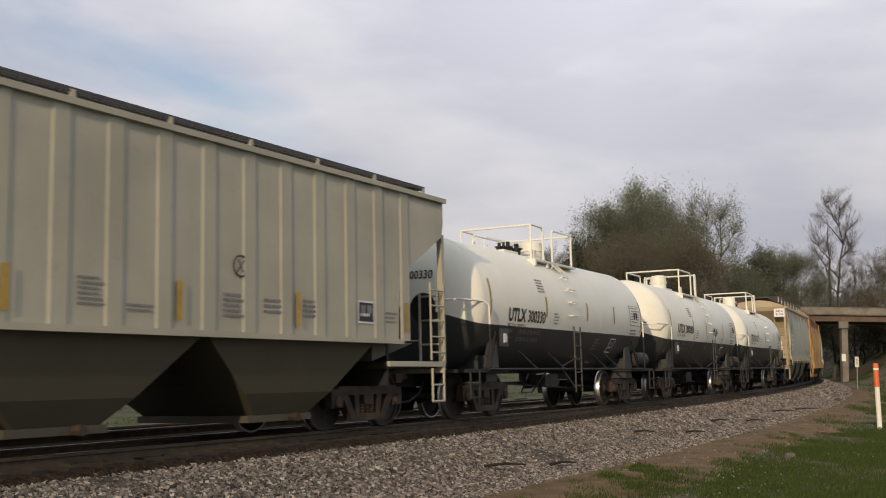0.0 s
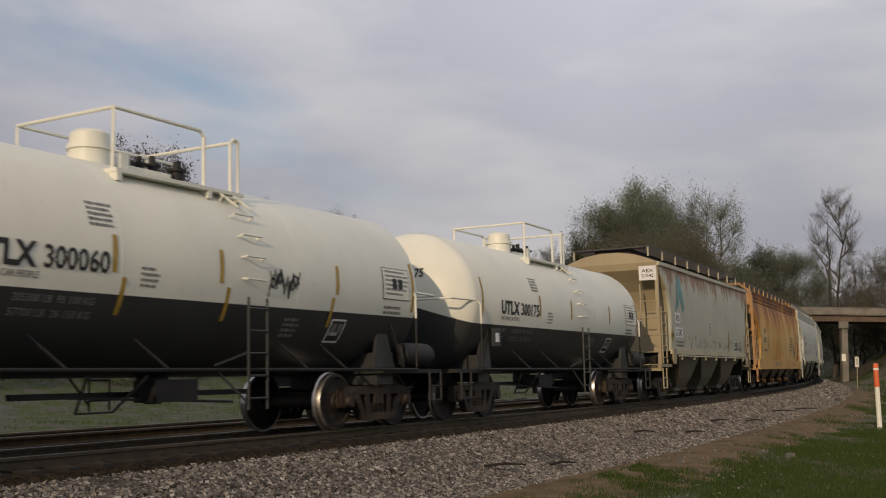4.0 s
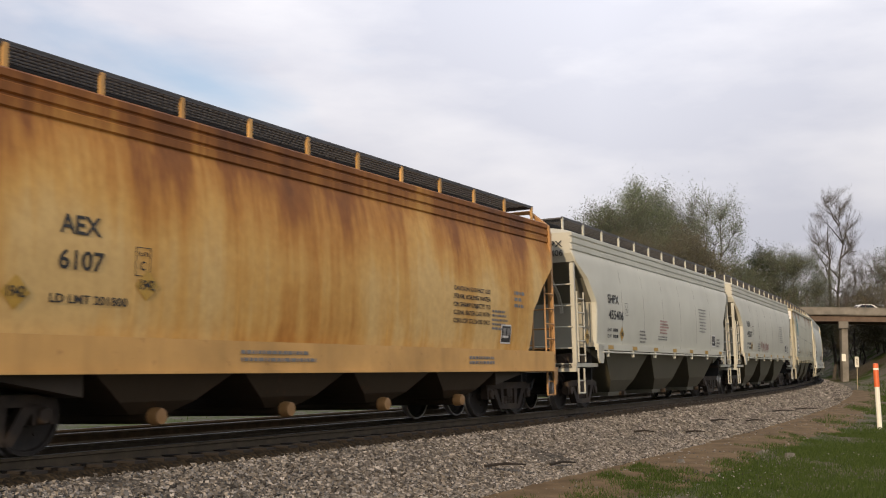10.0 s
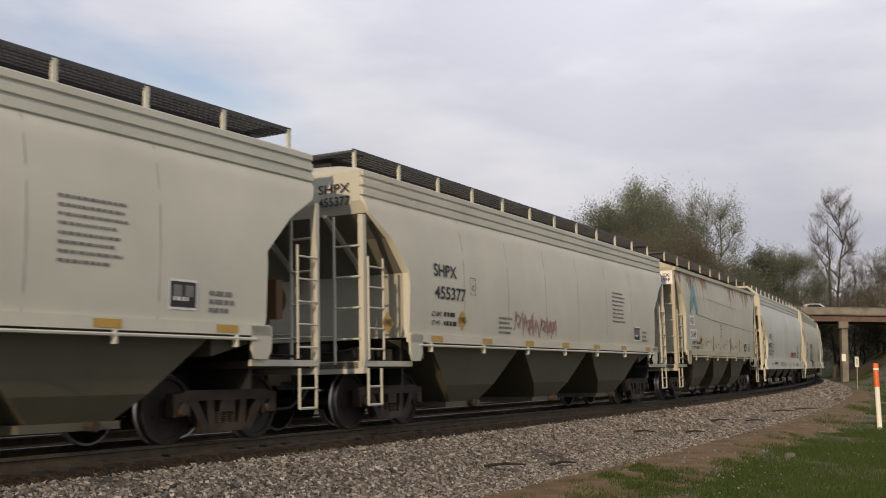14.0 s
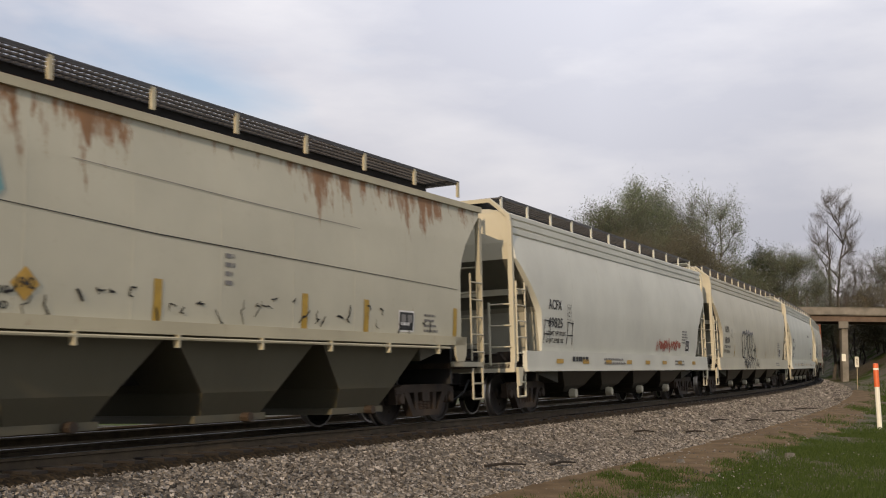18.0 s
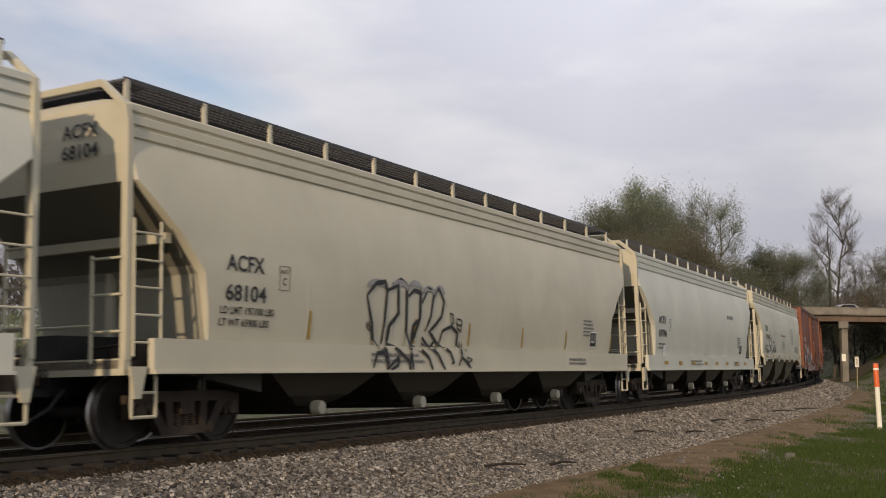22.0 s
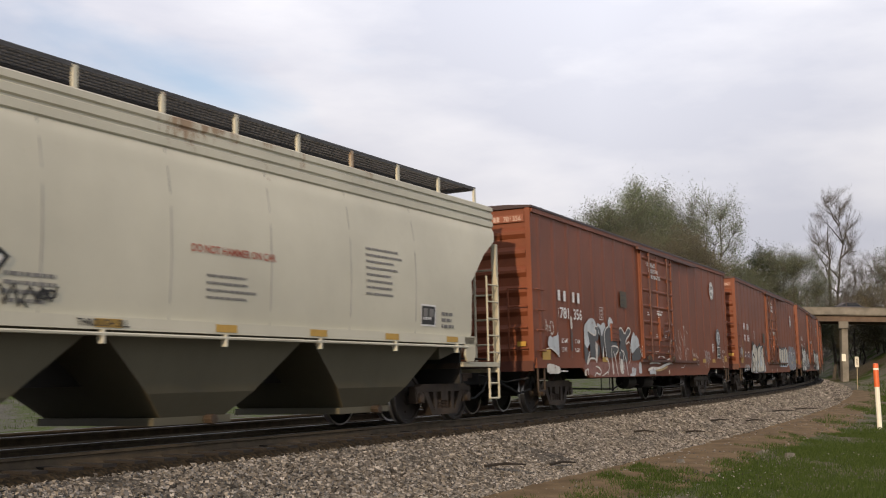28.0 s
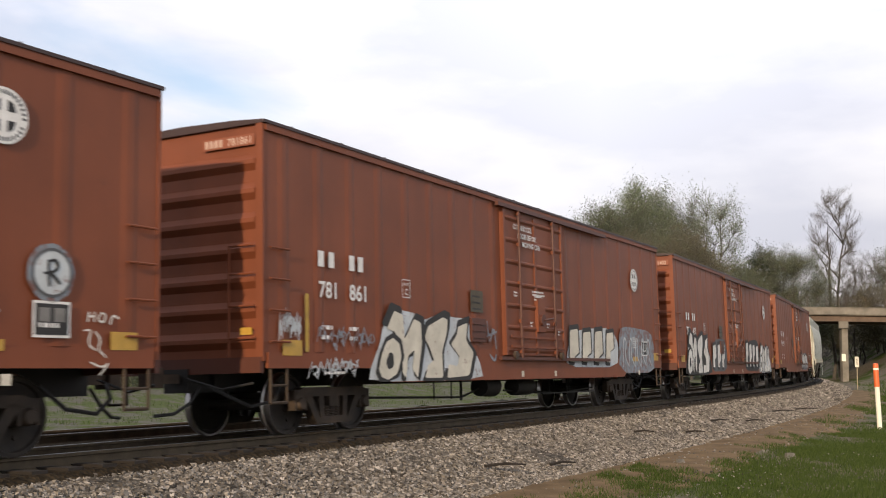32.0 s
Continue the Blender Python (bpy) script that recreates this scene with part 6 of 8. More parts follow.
side_decal(car, "spray_tag", scrawl_geo(1.2, 0.28, 6, 0.035, 33), INK_SPRAY, prof, -half + 4.55, 1.60, 0.012)
letters(car, prof, "DO NOT HAMMER ON CAR", half - 9.0, 2.47, 0.105, 1.72, RED_SPRAY, "warning_text", 0.01)
small_print(car, prof, half - 8.7, 2.2, 1.1, 4, 0.035, 0.06, GREY_INK, 66)
letters(car, [(0.5, 1.62), (2, 1.62)], "THROUGH SILL", -half + 5.85, 1.455, 0.085, 0.78, BLACK_INK, "sill_text", 0.008)

# 14 to 17 red boxcars
RED_DARK = paint("boxcar_red_dark_trim", (0.085, 0.03, 0.022), RUSTY, 0.3, 0, 3)


GREENISH = plain("dull_green_patch", (0.085, 0.07, 0.045), 0.7, 0, 0.25, 8, 0)


def worn_tag(name, col, wear=0.56):
    """Sprayed paint through which the red wagon shows in small flakes."""
    m, nt, b = nodes_of(name)
    base = ramp_of(nt, noise_of(nt, 2.5, 5), [(0.3, tuple(c * 0.80 for c in col)), (0.7, tuple(min(1, c * 1.12) for c in col))])
    flakes = ramp_of(nt, noise_of(nt, 6.0, 9, rough=0.75), [(wear, (0, 0, 0)), (wear + 0.09, (1, 1, 1))])
    nt.links.new(mix_of(nt, times(nt, flakes, 0.8), base, (0.15, 0.05, 0.03)), b.inputs["Base Color"])
    b.inputs["Roughness"].default_value = 0.65
    return m


TAG = {"cloud": worn_tag("pale_blue_grey_tag_paint", (0.46, 0.50, 0.52)), "pale": worn_tag("white_tag_paint", (0.62, 0.61, 0.56)), "slate": worn_tag("slate_tag_paint", (0.075, 0.079, 0.084), 0.62),
       "band": worn_tag("washed_red_tag_paint", (0.23, 0.105, 0.085), 0.50), "ochre": worn_tag("ochre_tag_paint", (0.42, 0.30, 0.13)), "cream": worn_tag("cream_tag_paint", (0.56, 0.53, 0.44), 0.60),
       "blue": worn_tag("thin_blue_tag_paint", (0.20, 0.235, 0.27), 0.48), "ink": worn_tag("black_tag_paint", (0.018, 0.018, 0.018), 0.66)}
TAG_SIDE = [(0.5, 1.541), (5, 1.541)]
TAG_DOOR = [(0.5, 1.572), (5, 1.572)]
TAG_LEVEL = {"band": 0.000, "cloud": 0.0015, "blue": 0.0015, "slate": 0.003, "pale": 0.0045, "ochre": 0.006, "ink": 0.003, "cream": 0.006}


def sprayed(car, half, kind, points, on=TAG_SIDE, lift=None, grow=1.0, ease=0.18):
    """One filled shape of a tag, its corners rounded; x is counted from the wagon's near end."""
    cx, cz = sum(q[0] for q in points) / len(points), sum(q[1] for q in points) / len(points)
    pts = [(cx + (x - cx) * grow, max(0.755, cz + (z - cz) * grow)) for x, z in points]
    soft = []
    for (ax, az), (bx, bz) in zip(pts, pts[1:] + pts[:1]):
        soft += [(ax * (1 - ease) + bx * ease, az * (1 - ease) + bz * ease), (ax * ease + bx * (1 - ease), az * ease + bz * (1 - ease))]
    g = Geo().add([(x, 0, z) for x, z in soft], [tuple(range(len(soft)))])
    side_decal(car, "graffiti_" + {"slate": "shape", "cream": "letter", "ink": "edge"}.get(kind, "ground"), g, TAG[kind], on, -half, 0, TAG_LEVEL[kind] if lift is None else lift)


def sprayed_line(car, half, kind, points, width=0.035, on=TAG_SIDE, lift=0.008):
    """One brush line of a tag, smoothed."""
    pts = [(x, max(0.77, z)) for x, z in points]
    for _ in range(2):
        pts = [pts[0]] + [q for (ax, az), (bx, bz) in zip(pts, pts[1:]) for q in ((ax * 0.75 + bx * 0.25, az * 0.75 + bz * 0.25), (ax * 0.25 + bx * 0.75, az * 0.25 + bz * 0.75))] + [pts[-1]]
    side_decal(car, "graffiti_line", stroke_geo(pts, width), TAG[kind], on, -half, 0, lift)


def outlined(car, half, points, fill="cream", edge="ink", on=TAG_SIDE, grow=1.16, lift=0.004):
    sprayed(car, half, edge, points, on, lift, grow, 0.08)
    sprayed(car, half, fill, points, on, lift + 0.0025, 0.92, 0.08)


LETTER_O = [(0.26, 0.18), (0.35, 0.43), (0.53, 0.67), (0.76, 0.75), (0.98, 0.65), (1.05, 0.41), (0.89, 0.11), (0.58, 0.0), (0.35, 0.05)]
LETTER_HOLE = [(0.63, 0.49), (0.75, 0.45), (0.76, 0.25), (0.59, 0.19), (0.50, 0.31)]
LETTER_M = [(0.51, 0.89), (0.77, 1.22), (1.08, 1.16), (1.13, 0.71), (1.49, 1.10), (1.75, 1.04), (1.78, 0.64), (1.60, 0.0), (1.41, 0.17), (1.49, 0.52), (1.25, 0.41), (1.17, 0.0), (1.04, 0.10), (1.04, 0.54), (0.78, 0.84)]
LETTER_E = [(1.96, 0.99), (2.55, 1.18), (2.75, 1.14), (2.71, 0.88), (2.50, 0.51), (2.52, 0.0), (1.80, 0.0), (1.92, 0.24), (2.16, 0.34), (1.94, 0.64), (1.79, 0.75)]
LETTER_S = [(3.12, 1.02), (3.56, 1.12), (3.46, 0.76), (3.80, 0.51), (3.58, 0.04), (2.62, 0.0), (2.68, 0.27), (3.06, 0.23), (3.16, 0.43), (2.80, 0.66), (3.06, 0.85)]
LETTER_GROUND = [(0.0, 0.0), (0.07, 0.23), (0.35, 0.61), (0.46, 0.90), (0.77, 1.26), (1.10, 1.19), (1.51, 1.17), (1.79, 1.04), (2.56, 1.23), (2.82, 1.15), (3.59, 1.15), (3.62, 0.67), (4.00, 0.37), (4.17, 0.0)]


def letter_tag(car, half, x, z, sx=1.0, sz=1.0, ground="cloud", fill="cream"):
    """Four fat outlined letters on a pale ground."""
    move = lambda pts: [(x + px * sx, z + pz * sz) for px, pz in pts]
    sprayed(car, half, ground, move(LETTER_GROUND), lift=0.001)
    for k, shape in enumerate((LETTER_S, LETTER_E, LETTER_M, LETTER_O)):
        outlined(car, half, move(shape), fill, lift=0.004 + 0.004 * k)
    sprayed(car, half, "ink", move(LETTER_HOLE), lift=0.0215)


def tall_tag(car, half, x, z, w, h, n, seed, fill="cream", ground="cloud"):
    """A row of upright hooked letters."""
    rnd = random.Random(seed)
    sprayed(car, half, ground, [(x - 0.2, z), (x, z + h * 0.6), (x + w * 0.2, z + h), (x + w * 0.9, z + h * 1.1), (x + w + 0.2, z + h * 0.7), (x + w + 0.1, z)], lift=0.001)
    d = w / n
    for k in range(n):
        a, t, q = x + d * k, h * rnd.uniform(0.85, 1.05), rnd.uniform(0.35, 0.6)
        outlined(car, half, [(a, z + h * 0.12), (a + d * 0.12, z + t * 0.95), (a + d * 0.78, z + t), (a + d * 0.80, z + t * q), (a + d * 0.45, z + t * (q - 0.1)), (a + d * 0.40, z + h * 0.10)], fill, lift=0.004 + 0.0035 * (k % 2))


def red_boxcar(i, label, left, length, digits, ez):
    coat = paint("boxcar_red_%d" % i, (0.178, 0.053, 0.026), (0.08, 0.03, 0.018), 0.30, 0, i, 0.55, 0.22, 0.9)
    car, half, prof, door = box_wagon(label, left, length, coat, RED_DARK, i)
    flat = [(0.5, 1.535), (5, 1.535)]
    first = digits == "781356"
    # owner's mark drawn as plain blocks, number as digits
    for x in ((1.41, 1.76, 2.34, 2.68) if first else (1.26, 1.54, 2.11, 2.36)):
        side_decal(car, "owner_block", rect_geo(0.15, 0.24, 1), WHITE_INK, flat, -half + x, 2.50, 0.010, "white block of the owner's mark")
    letters(car, flat, digits[:3], -half + (1.50 if first else 1.28), 2.11 if first else 2.04, 0.25, 0.58 if first else 0.46, WHITE_INK, "wagon_number")
    letters(car, flat, digits[3:], -half + (2.38 if first else 2.11), 2.11 if first else 2.04, 0.25, 0.58 if first else 0.48, WHITE_INK, "wagon_number")
    part("end_mark_plate", Geo().box(-half - 0.052, -half - 0.045, -1.38, -0.45, 4.14, 4.30), paint("end_patch_%d" % i, (0.22, 0.075, 0.045), RUSTY, 0.1), car)
    t = text_geo(digits, 0.11, 0.42)
    g = Geo()
    g.v = [(-half - 0.056, -0.90 - x, 4.165 + z) for x, _, z in t.v]
    g.f = t.f
    part("end_mark", g, FADED_INK, car)
    for k in range(4):
        part("end_mark", Geo().box(-half - 0.058, -half - 0.053, -0.55 - 0.085 * k, -0.49 - 0.085 * k, 4.165, 4.275), FADED_INK, car)
    # round emblem: lettered ring drawn as bars, with a cross
    ex = half - 2.25
    side_decal(car, "round_emblem", disc_geo(0.31, 30), WHITE_INK, flat, ex, ez, 0.010, "round white emblem with a cross")
    ring = Geo()
    for k in range(30):
        if k % 10 != 9:
            a = 2 * math.pi * k / 30
            ring.add([(r * math.cos(a + q), 0, r * math.sin(a + q)) for r, q in ((0.235, -0.06), (0.28, -0.05), (0.28, 0.05), (0.235, 0.06))], [(0, 1, 2, 3)])
    tagged(side_decal(car, "emblem_writing", ring, INK_SPRAY, flat, ex, ez, 0.013), kind="stuff")
    for sx in (-1, 1):
        for sz in (-1, 1):
            g = Geo().add([(sx * x, 0, sz * z) for x, z in ((0.045, 0.05), (0.15, 0.05), (0.12, 0.14), (0.045, 0.18))], [(0, 1, 2, 3)])
            side_decal(car, "emblem_quarter", g, INK_SPRAY, flat, ex, ez, 0.013)
    load_panel(car, flat, half - 1.79, 1.34, 0.44, 0.34)
    small_print(car, flat, half - 2.55, 1.80, 0.32, 6, 0.028, 0.024, WHITE_INK, i + 4)
    if first:
        for k, (a, b) in enumerate((("LD LMT", "171400"), ("LT WT", "91600"))):
            letters(car, flat, a, -half + 1.56, 1.55 - 0.20 * k, 0.10, 0.40 - 0.08 * k, WHITE_INK, "load_limit_words", 0.006)
            letters(car, flat, b, -half + 2.41, 1.55 - 0.20 * k, 0.095, 0.34 - 0.05 * k, WHITE_INK, "load_limit", 0.006)
    else:
        for k in range(2):
            small_print(car, flat, -half + 1.34, 1.62 - 0.15 * k, 0.30, 1, 0.06, 0.09, WHITE_INK, i + 5 + k)
            small_print(car, flat, -half + 2.10, 1.62 - 0.15 * k, 0.30, 1, 0.06, 0.09, WHITE_INK, i + 7 + k)
    bx = 4.25 if first else 3.75
    side_decal(car, "plate_box", stroke_geo([(0, 0), (0.26, 0), (0.26, 0.30), (0, 0.30), (0, 0)], 0.022), WHITE_INK, flat, -half + bx, 2.18, 0.010)
    letters(car, flat, "PLATE", -half + bx + 0.04, 2.38, 0.05, 0.18, WHITE_INK, "plate_mark", 0.002)
    letters(car, flat, "C", -half + bx + 0.085, 2.22, 0.11, 0.09, WHITE_INK, "plate_mark", 0.006)
    px, pz = (5.98, 2.58) if first else (6.32, 2.05)
    side_decal(car, "dark_patch", rect_geo(0.54, 0.42, 1), GREENISH, flat, -half + px, pz, 0.008, "dull green painted-over patch")
    for x, z, w in ((px + 0.07, pz + 0.32, 0.38), (px + 0.07, pz + 0.20, 0.42), (px + 0.07, pz + 0.08, 0.36)):
        small_print(car, flat, -half + x, z, w, 1, 0.035, 0.03, BLACK_INK, i + int(z * 10), 0.012)
    # hinged card board with slats
    ox, oz = (5.07, 1.66) if first else (6.29, 1.48)
    board = part("card_board", Geo().box(-half + ox, -half + ox + 0.61, -1.575, -1.53, oz, oz + 0.45), coat if first else RED_DARK, car, "hinged card board with slats")
    for k in range(3):
        part("board_slat", Geo().box(-half + ox + 0.03, -half + ox + 0.58, -1.592, -1.573, oz + 0.07 + 0.13 * k, oz + 0.10 + 0.13 * k), coat if first else RED_DARK, board)
    doorp = [(0.5, 1.603), (5, 1.603)]
    for k, body in enumerate(("CLOSE AND LOCK", "DOORS BEFORE", "MOVING CAR")):
        letters(car, doorp, body, door[0] + 0.45 + 0.22 * k, 3.86 - 0.17 * k, 0.11, 0.95, WHITE_INK, "door_notice", 0.008)
    for x, z, w in ((door[0] + 0.4, 2.55, 0.22), (door[0] + 1.35, 2.62, 0.75), (door[0] + 1.45, 2.52, 0.5), (door[0] + 1.2, 1.95, 0.16), (door[0] + 2.1, 1.95, 0.2), (door[0] + 2.75, 1.8, 0.12)):
        small_print(car, doorp, -0.0 + x, z, w, 2, 0.035, 0.03, WHITE_INK, i + int(x * 7) % 5, 0.004)
    for x, z, w, h in ((0.37, 1.16, 0.47, 0.22), *(((4.35, 1.13, 0.42, 0.12), (10.05, 1.32, 0.36, 0.12), (half * 2 - 5.3, 1.16, 0.44, 0.12), (half * 2 - 3.95, 1.15, 0.42, 0.12)) if first else ()), (half * 2 - 2.6, 1.16, 0.43, 0.12), (half * 2 - 0.74, 1.19, 0.41, 0.21)):
        side_decal(car, "reflector", rect_geo(w, h, 1), AMBER, TAG_DOOR if 8 < x < 11 else flat, -half + x, z, 0.012)
    for x in (3.0, 8.6, 10.4, half * 2 - 2.2):
        side_decal(car, "jack_mark", rect_geo(0.13, 0.12, 1), TAG["cream"], flat, -half + x, 0.80, 0.012)
    small_print(car, flat, -half + 1.42, 0.93, 0.62, 1, 0.04, 0.03, WHITE_INK, i + 9, 0.012)
    return car, half, flat


car, half, flat = red_boxcar(40, "red-brown boxcar with grey and white graffiti", 106.01, 18.64, "781356", 3.65)
sprayed(car, half, "band", [(3.02, 1.06), (3.3, 1.12), (5.1, 1.12), (7.6, 1.12), (7.7, 0.76), (3.72, 0.76), (3.3, 0.86), (3.03, 0.88)])
for shape in ([(3.08, 1.44), (3.07, 1.90), (3.15, 2.02), (3.29, 2.09), (3.50, 2.18), (3.77, 2.19), (3.94, 2.08), (4.00, 1.88), (3.82, 1.76), (3.42, 1.56), (3.29, 1.45)],
              [(4.02, 1.90), (4.04, 2.10), (4.33, 2.03), (4.45, 2.11), (4.63, 2.11), (4.69, 1.97), (4.51, 1.75), (4.28, 1.73)], [(4.86, 1.95), (4.90, 2.20), (5.05, 2.28), (5.22, 2.22), (5.35, 2.05)],
              [(6.75, 1.69), (6.77, 1.34), (7.27, 1.48), (7.53, 1.58), (7.46, 1.76), (7.27, 1.88), (7.16, 1.83), (7.07, 1.96), (6.91, 1.87)],
              [(6.58, 0.76), (6.60, 0.82), (6.75, 0.84), (6.77, 0.97), (6.89, 1.01), (7.01, 0.95), (7.15, 1.01), (7.08, 0.76)], [(7.39, 0.83), (7.42, 1.10), (7.52, 1.17), (7.65, 1.10), (7.68, 0.83)],
              [(0.69, 1.49), (0.76, 1.64), (0.85, 1.70), (0.98, 1.65), (1.13, 1.69), (1.24, 1.69), (1.36, 1.81), (1.40, 1.23), (1.14, 1.32), (0.80, 1.43)]):
    sprayed(car, half, "cloud", shape)
for shape in ([(3.04, 1.58), (3.30, 1.41), (3.37, 1.33), (3.22, 1.06), (3.05, 1.13)],
              [(3.29, 1.89), (3.61, 1.80), (3.85, 1.76), (3.93, 1.89), (3.79, 1.94), (3.88, 2.02), (4.06, 1.99), (4.11, 1.85), (4.07, 1.66), (3.85, 1.63), (3.85, 1.20), (3.50, 1.18), (3.45, 1.56)],
              [(4.05, 1.54), (4.16, 1.55), (4.20, 1.42), (4.08, 1.24), (3.96, 1.26)],
              [(4.02, 2.05), (4.26, 1.95), (4.35, 1.74), (4.56, 1.95), (4.95, 2.05), (5.05, 1.95), (5.64, 1.56), (5.65, 1.42), (5.40, 1.26), (4.63, 1.22), (4.54, 1.56), (4.45, 1.22), (4.33, 1.27), (4.23, 1.74)],
              [(5.71, 1.99), (5.97, 2.05), (6.22, 1.84), (6.47, 2.05), (6.70, 2.04), (6.73, 1.90), (6.30, 1.74), (6.26, 1.58), (6.45, 1.38), (6.40, 1.12), (6.15, 1.15), (5.88, 1.15), (5.70, 1.42), (5.86, 1.68), (5.71, 1.80)],
              [(7.2, 1.50), (7.5, 1.56), (7.62, 1.40), (7.6, 1.20), (6.8, 1.16), (6.8, 1.30)], [(2.19, 1.86), (2.27, 1.86), (2.27, 1.37), (2.18, 1.36)], [(0.60, 1.09), (0.72, 1.08), (0.86, 0.86), (0.68, 0.86)]):
    sprayed(car, half, "slate", shape)
for shape in ([(3.16, 1.06), (3.40, 1.38), (3.46, 1.40), (3.30, 1.06)], [(0.60, 1.05), (0.74, 1.08), (1.03, 1.06), (1.40, 1.00), (1.40, 0.85), (0.61, 0.86)], [(2.16, 2.17), (2.19, 2.18), (2.28, 2.13), (2.28, 1.88), (2.16, 1.88)],
              [(4.36, 1.24), (4.44, 1.58), (4.50, 1.24)], [(5.74, 0.90), (5.80, 1.22), (5.98, 1.20), (6.02, 0.95), (5.88, 0.82)], [(3.88, 1.14), (3.90, 1.60), (4.00, 1.58), (3.95, 1.12)]):
    sprayed(car, half, "pale", shape)
for line in ([(3.29, 1.89), (3.61, 1.80), (3.86, 1.76), (3.94, 1.87), (3.81, 1.92), (3.85, 2.00), (4.05, 2.00)], [(3.85, 1.62), (3.85, 1.23), (3.91, 1.10), (4.00, 1.58)], [(4.88, 2.03), (4.58, 1.93), (4.52, 1.71), (4.66, 1.24)],
             [(3.20, 1.06), (3.42, 1.22), (3.61, 1.21), (3.80, 1.21), (3.88, 1.10)], [(3.04, 0.92), (3.30, 0.97), (3.26, 0.81)], [(3.72, 0.78), (3.84, 0.88), (4.11, 0.80), (4.23, 0.90), (4.05, 0.99), (3.83, 1.02)],
             [(4.28, 0.78), (4.51, 0.84), (4.75, 0.89), (4.69, 0.78), (4.84, 0.99), (4.78, 1.18), (4.57, 1.22)]):
    sprayed_line(car, half, "pale", line, 0.045)
for line in ([(5.86, 1.68), (5.71, 1.80), (5.71, 1.99), (5.97, 2.04), (6.22, 1.83), (6.47, 2.05), (6.70, 2.04), (6.73, 1.89), (6.30, 1.73), (6.27, 1.58), (6.66, 1.72), (6.68, 1.22), (6.46, 1.09)],
             [(5.77, 1.40), (5.68, 1.21), (5.71, 0.97), (5.89, 0.80), (6.05, 0.92), (6.05, 1.21), (5.99, 1.43), (5.84, 1.44)], [(5.08, 1.53), (5.06, 1.27), (5.15, 1.05), (5.20, 0.82), (5.12, 0.86), (5.08, 1.20)],
             [(5.20, 1.41), (5.34, 1.26), (5.48, 0.90), (5.53, 0.78)], [(6.01, 1.44), (6.23, 1.23), (6.32, 0.97), (6.36, 0.78)], [(5.10, 1.53), (5.32, 1.54), (5.62, 1.52), (5.63, 1.41), (5.42, 1.35), (5.41, 1.26)]):
    sprayed_line(car, half, "pale", line, 0.045)
for line in ([(7.51, 1.63), (7.59, 1.41), (7.78, 1.24), (7.71, 1.51), (7.91, 1.65)], [(0.59, 1.39), (0.80, 1.43), (1.14, 1.35), (1.39, 1.23)], [(0.58, 1.79), (0.64, 1.93), (0.62, 2.02), (0.57, 2.03)], [(0.68, 1.78), (0.71, 1.93)],
             [(0.77, 1.79), (0.79, 1.94), (0.84, 1.82), (0.88, 1.99)], [(0.89, 2.01), (0.84, 1.88), (0.90, 1.72), (1.01, 1.73), (1.05, 1.87), (0.99, 2.00), (0.89, 2.01)], [(1.39, 2.33), (1.40, 2.11)]):
    sprayed_line(car, half, "pale", line, 0.028)
for kind, line, width in (("pale", [(8.15, 0.92), (8.6, 0.98), (9.2, 0.94), (9.9, 1.06), (10.6, 1.14)], 0.09), ("cloud", [(8.3, 0.84), (8.7, 0.90), (8.9, 0.82)], 0.14), ("ochre", [(8.9, 0.90), (9.5, 0.92), (10.2, 1.02)], 0.06),
                          ("pale", [(8.4, 1.26), (8.75, 1.40), (9.3, 1.44)], 0.07), ("pale", [(9.2, 1.28), (9.5, 1.34), (9.9, 1.27)], 0.05), ("cloud", [(10.2, 1.36), (10.4, 1.46)], 0.12), ("pale", [(8.3, 1.10), (8.9, 1.14), (9.4, 1.10)], 0.05),
                          ("pale", [(10.1, 1.20), (10.5, 1.26), (10.65, 1.10)], 0.05), ("slate", [(9.6, 1.16), (10.1, 1.14)], 0.08)):
    sprayed_line(car, half, kind, line, width, TAG_DOOR)
sprayed(car, half, "slate", [(8.1, 1.22), (8.1, 1.45), (8.6, 1.48), (8.8, 1.36), (8.5, 1.22)], TAG_DOOR)
# thin pale loops beside the door and small tags at the far end
for line in ([(11.25, 2.05), (11.3, 1.75), (11.5, 1.5)], [(11.65, 2.15), (11.75, 1.8), (11.95, 1.66)], [(11.62, 1.35), (11.70, 1.62), (11.85, 1.60), (11.88, 1.30), (11.72, 1.22), (11.62, 1.36)], [(11.9, 2.2), (12.0, 1.9), (12.25, 1.85), (12.2, 1.6)],
             [(12.3, 2.3), (12.42, 2.05), (12.38, 1.5), (12.5, 1.2)], [(12.6, 1.25), (12.55, 1.62), (12.85, 1.55)], [(12.62, 2.15), (12.8, 2.05)], [(12.25, 2.28), (12.42, 2.18), (12.35, 2.34), (12.38, 2.14)], [(11.8, 1.0), (12.1, 0.98), (12.35, 1.08)]):
    sprayed_line(car, half, "pale", line, 0.020)
for line in ([(13.4, 1.62), (13.32, 1.50), (13.45, 1.42), (13.36, 1.32)], [(13.52, 1.32), (13.6, 1.48), (13.66, 1.34)], [(13.7, 1.45), (13.78, 1.28), (13.88, 1.48)], [(13.92, 1.34), (14.02, 1.36), (13.96, 1.22), (14.08, 1.22)], [(13.5, 1.22), (13.8, 1.16), (14.1, 1.06), (14.12, 1.18)]):
    sprayed_line(car, half, "pale", line, 0.024)
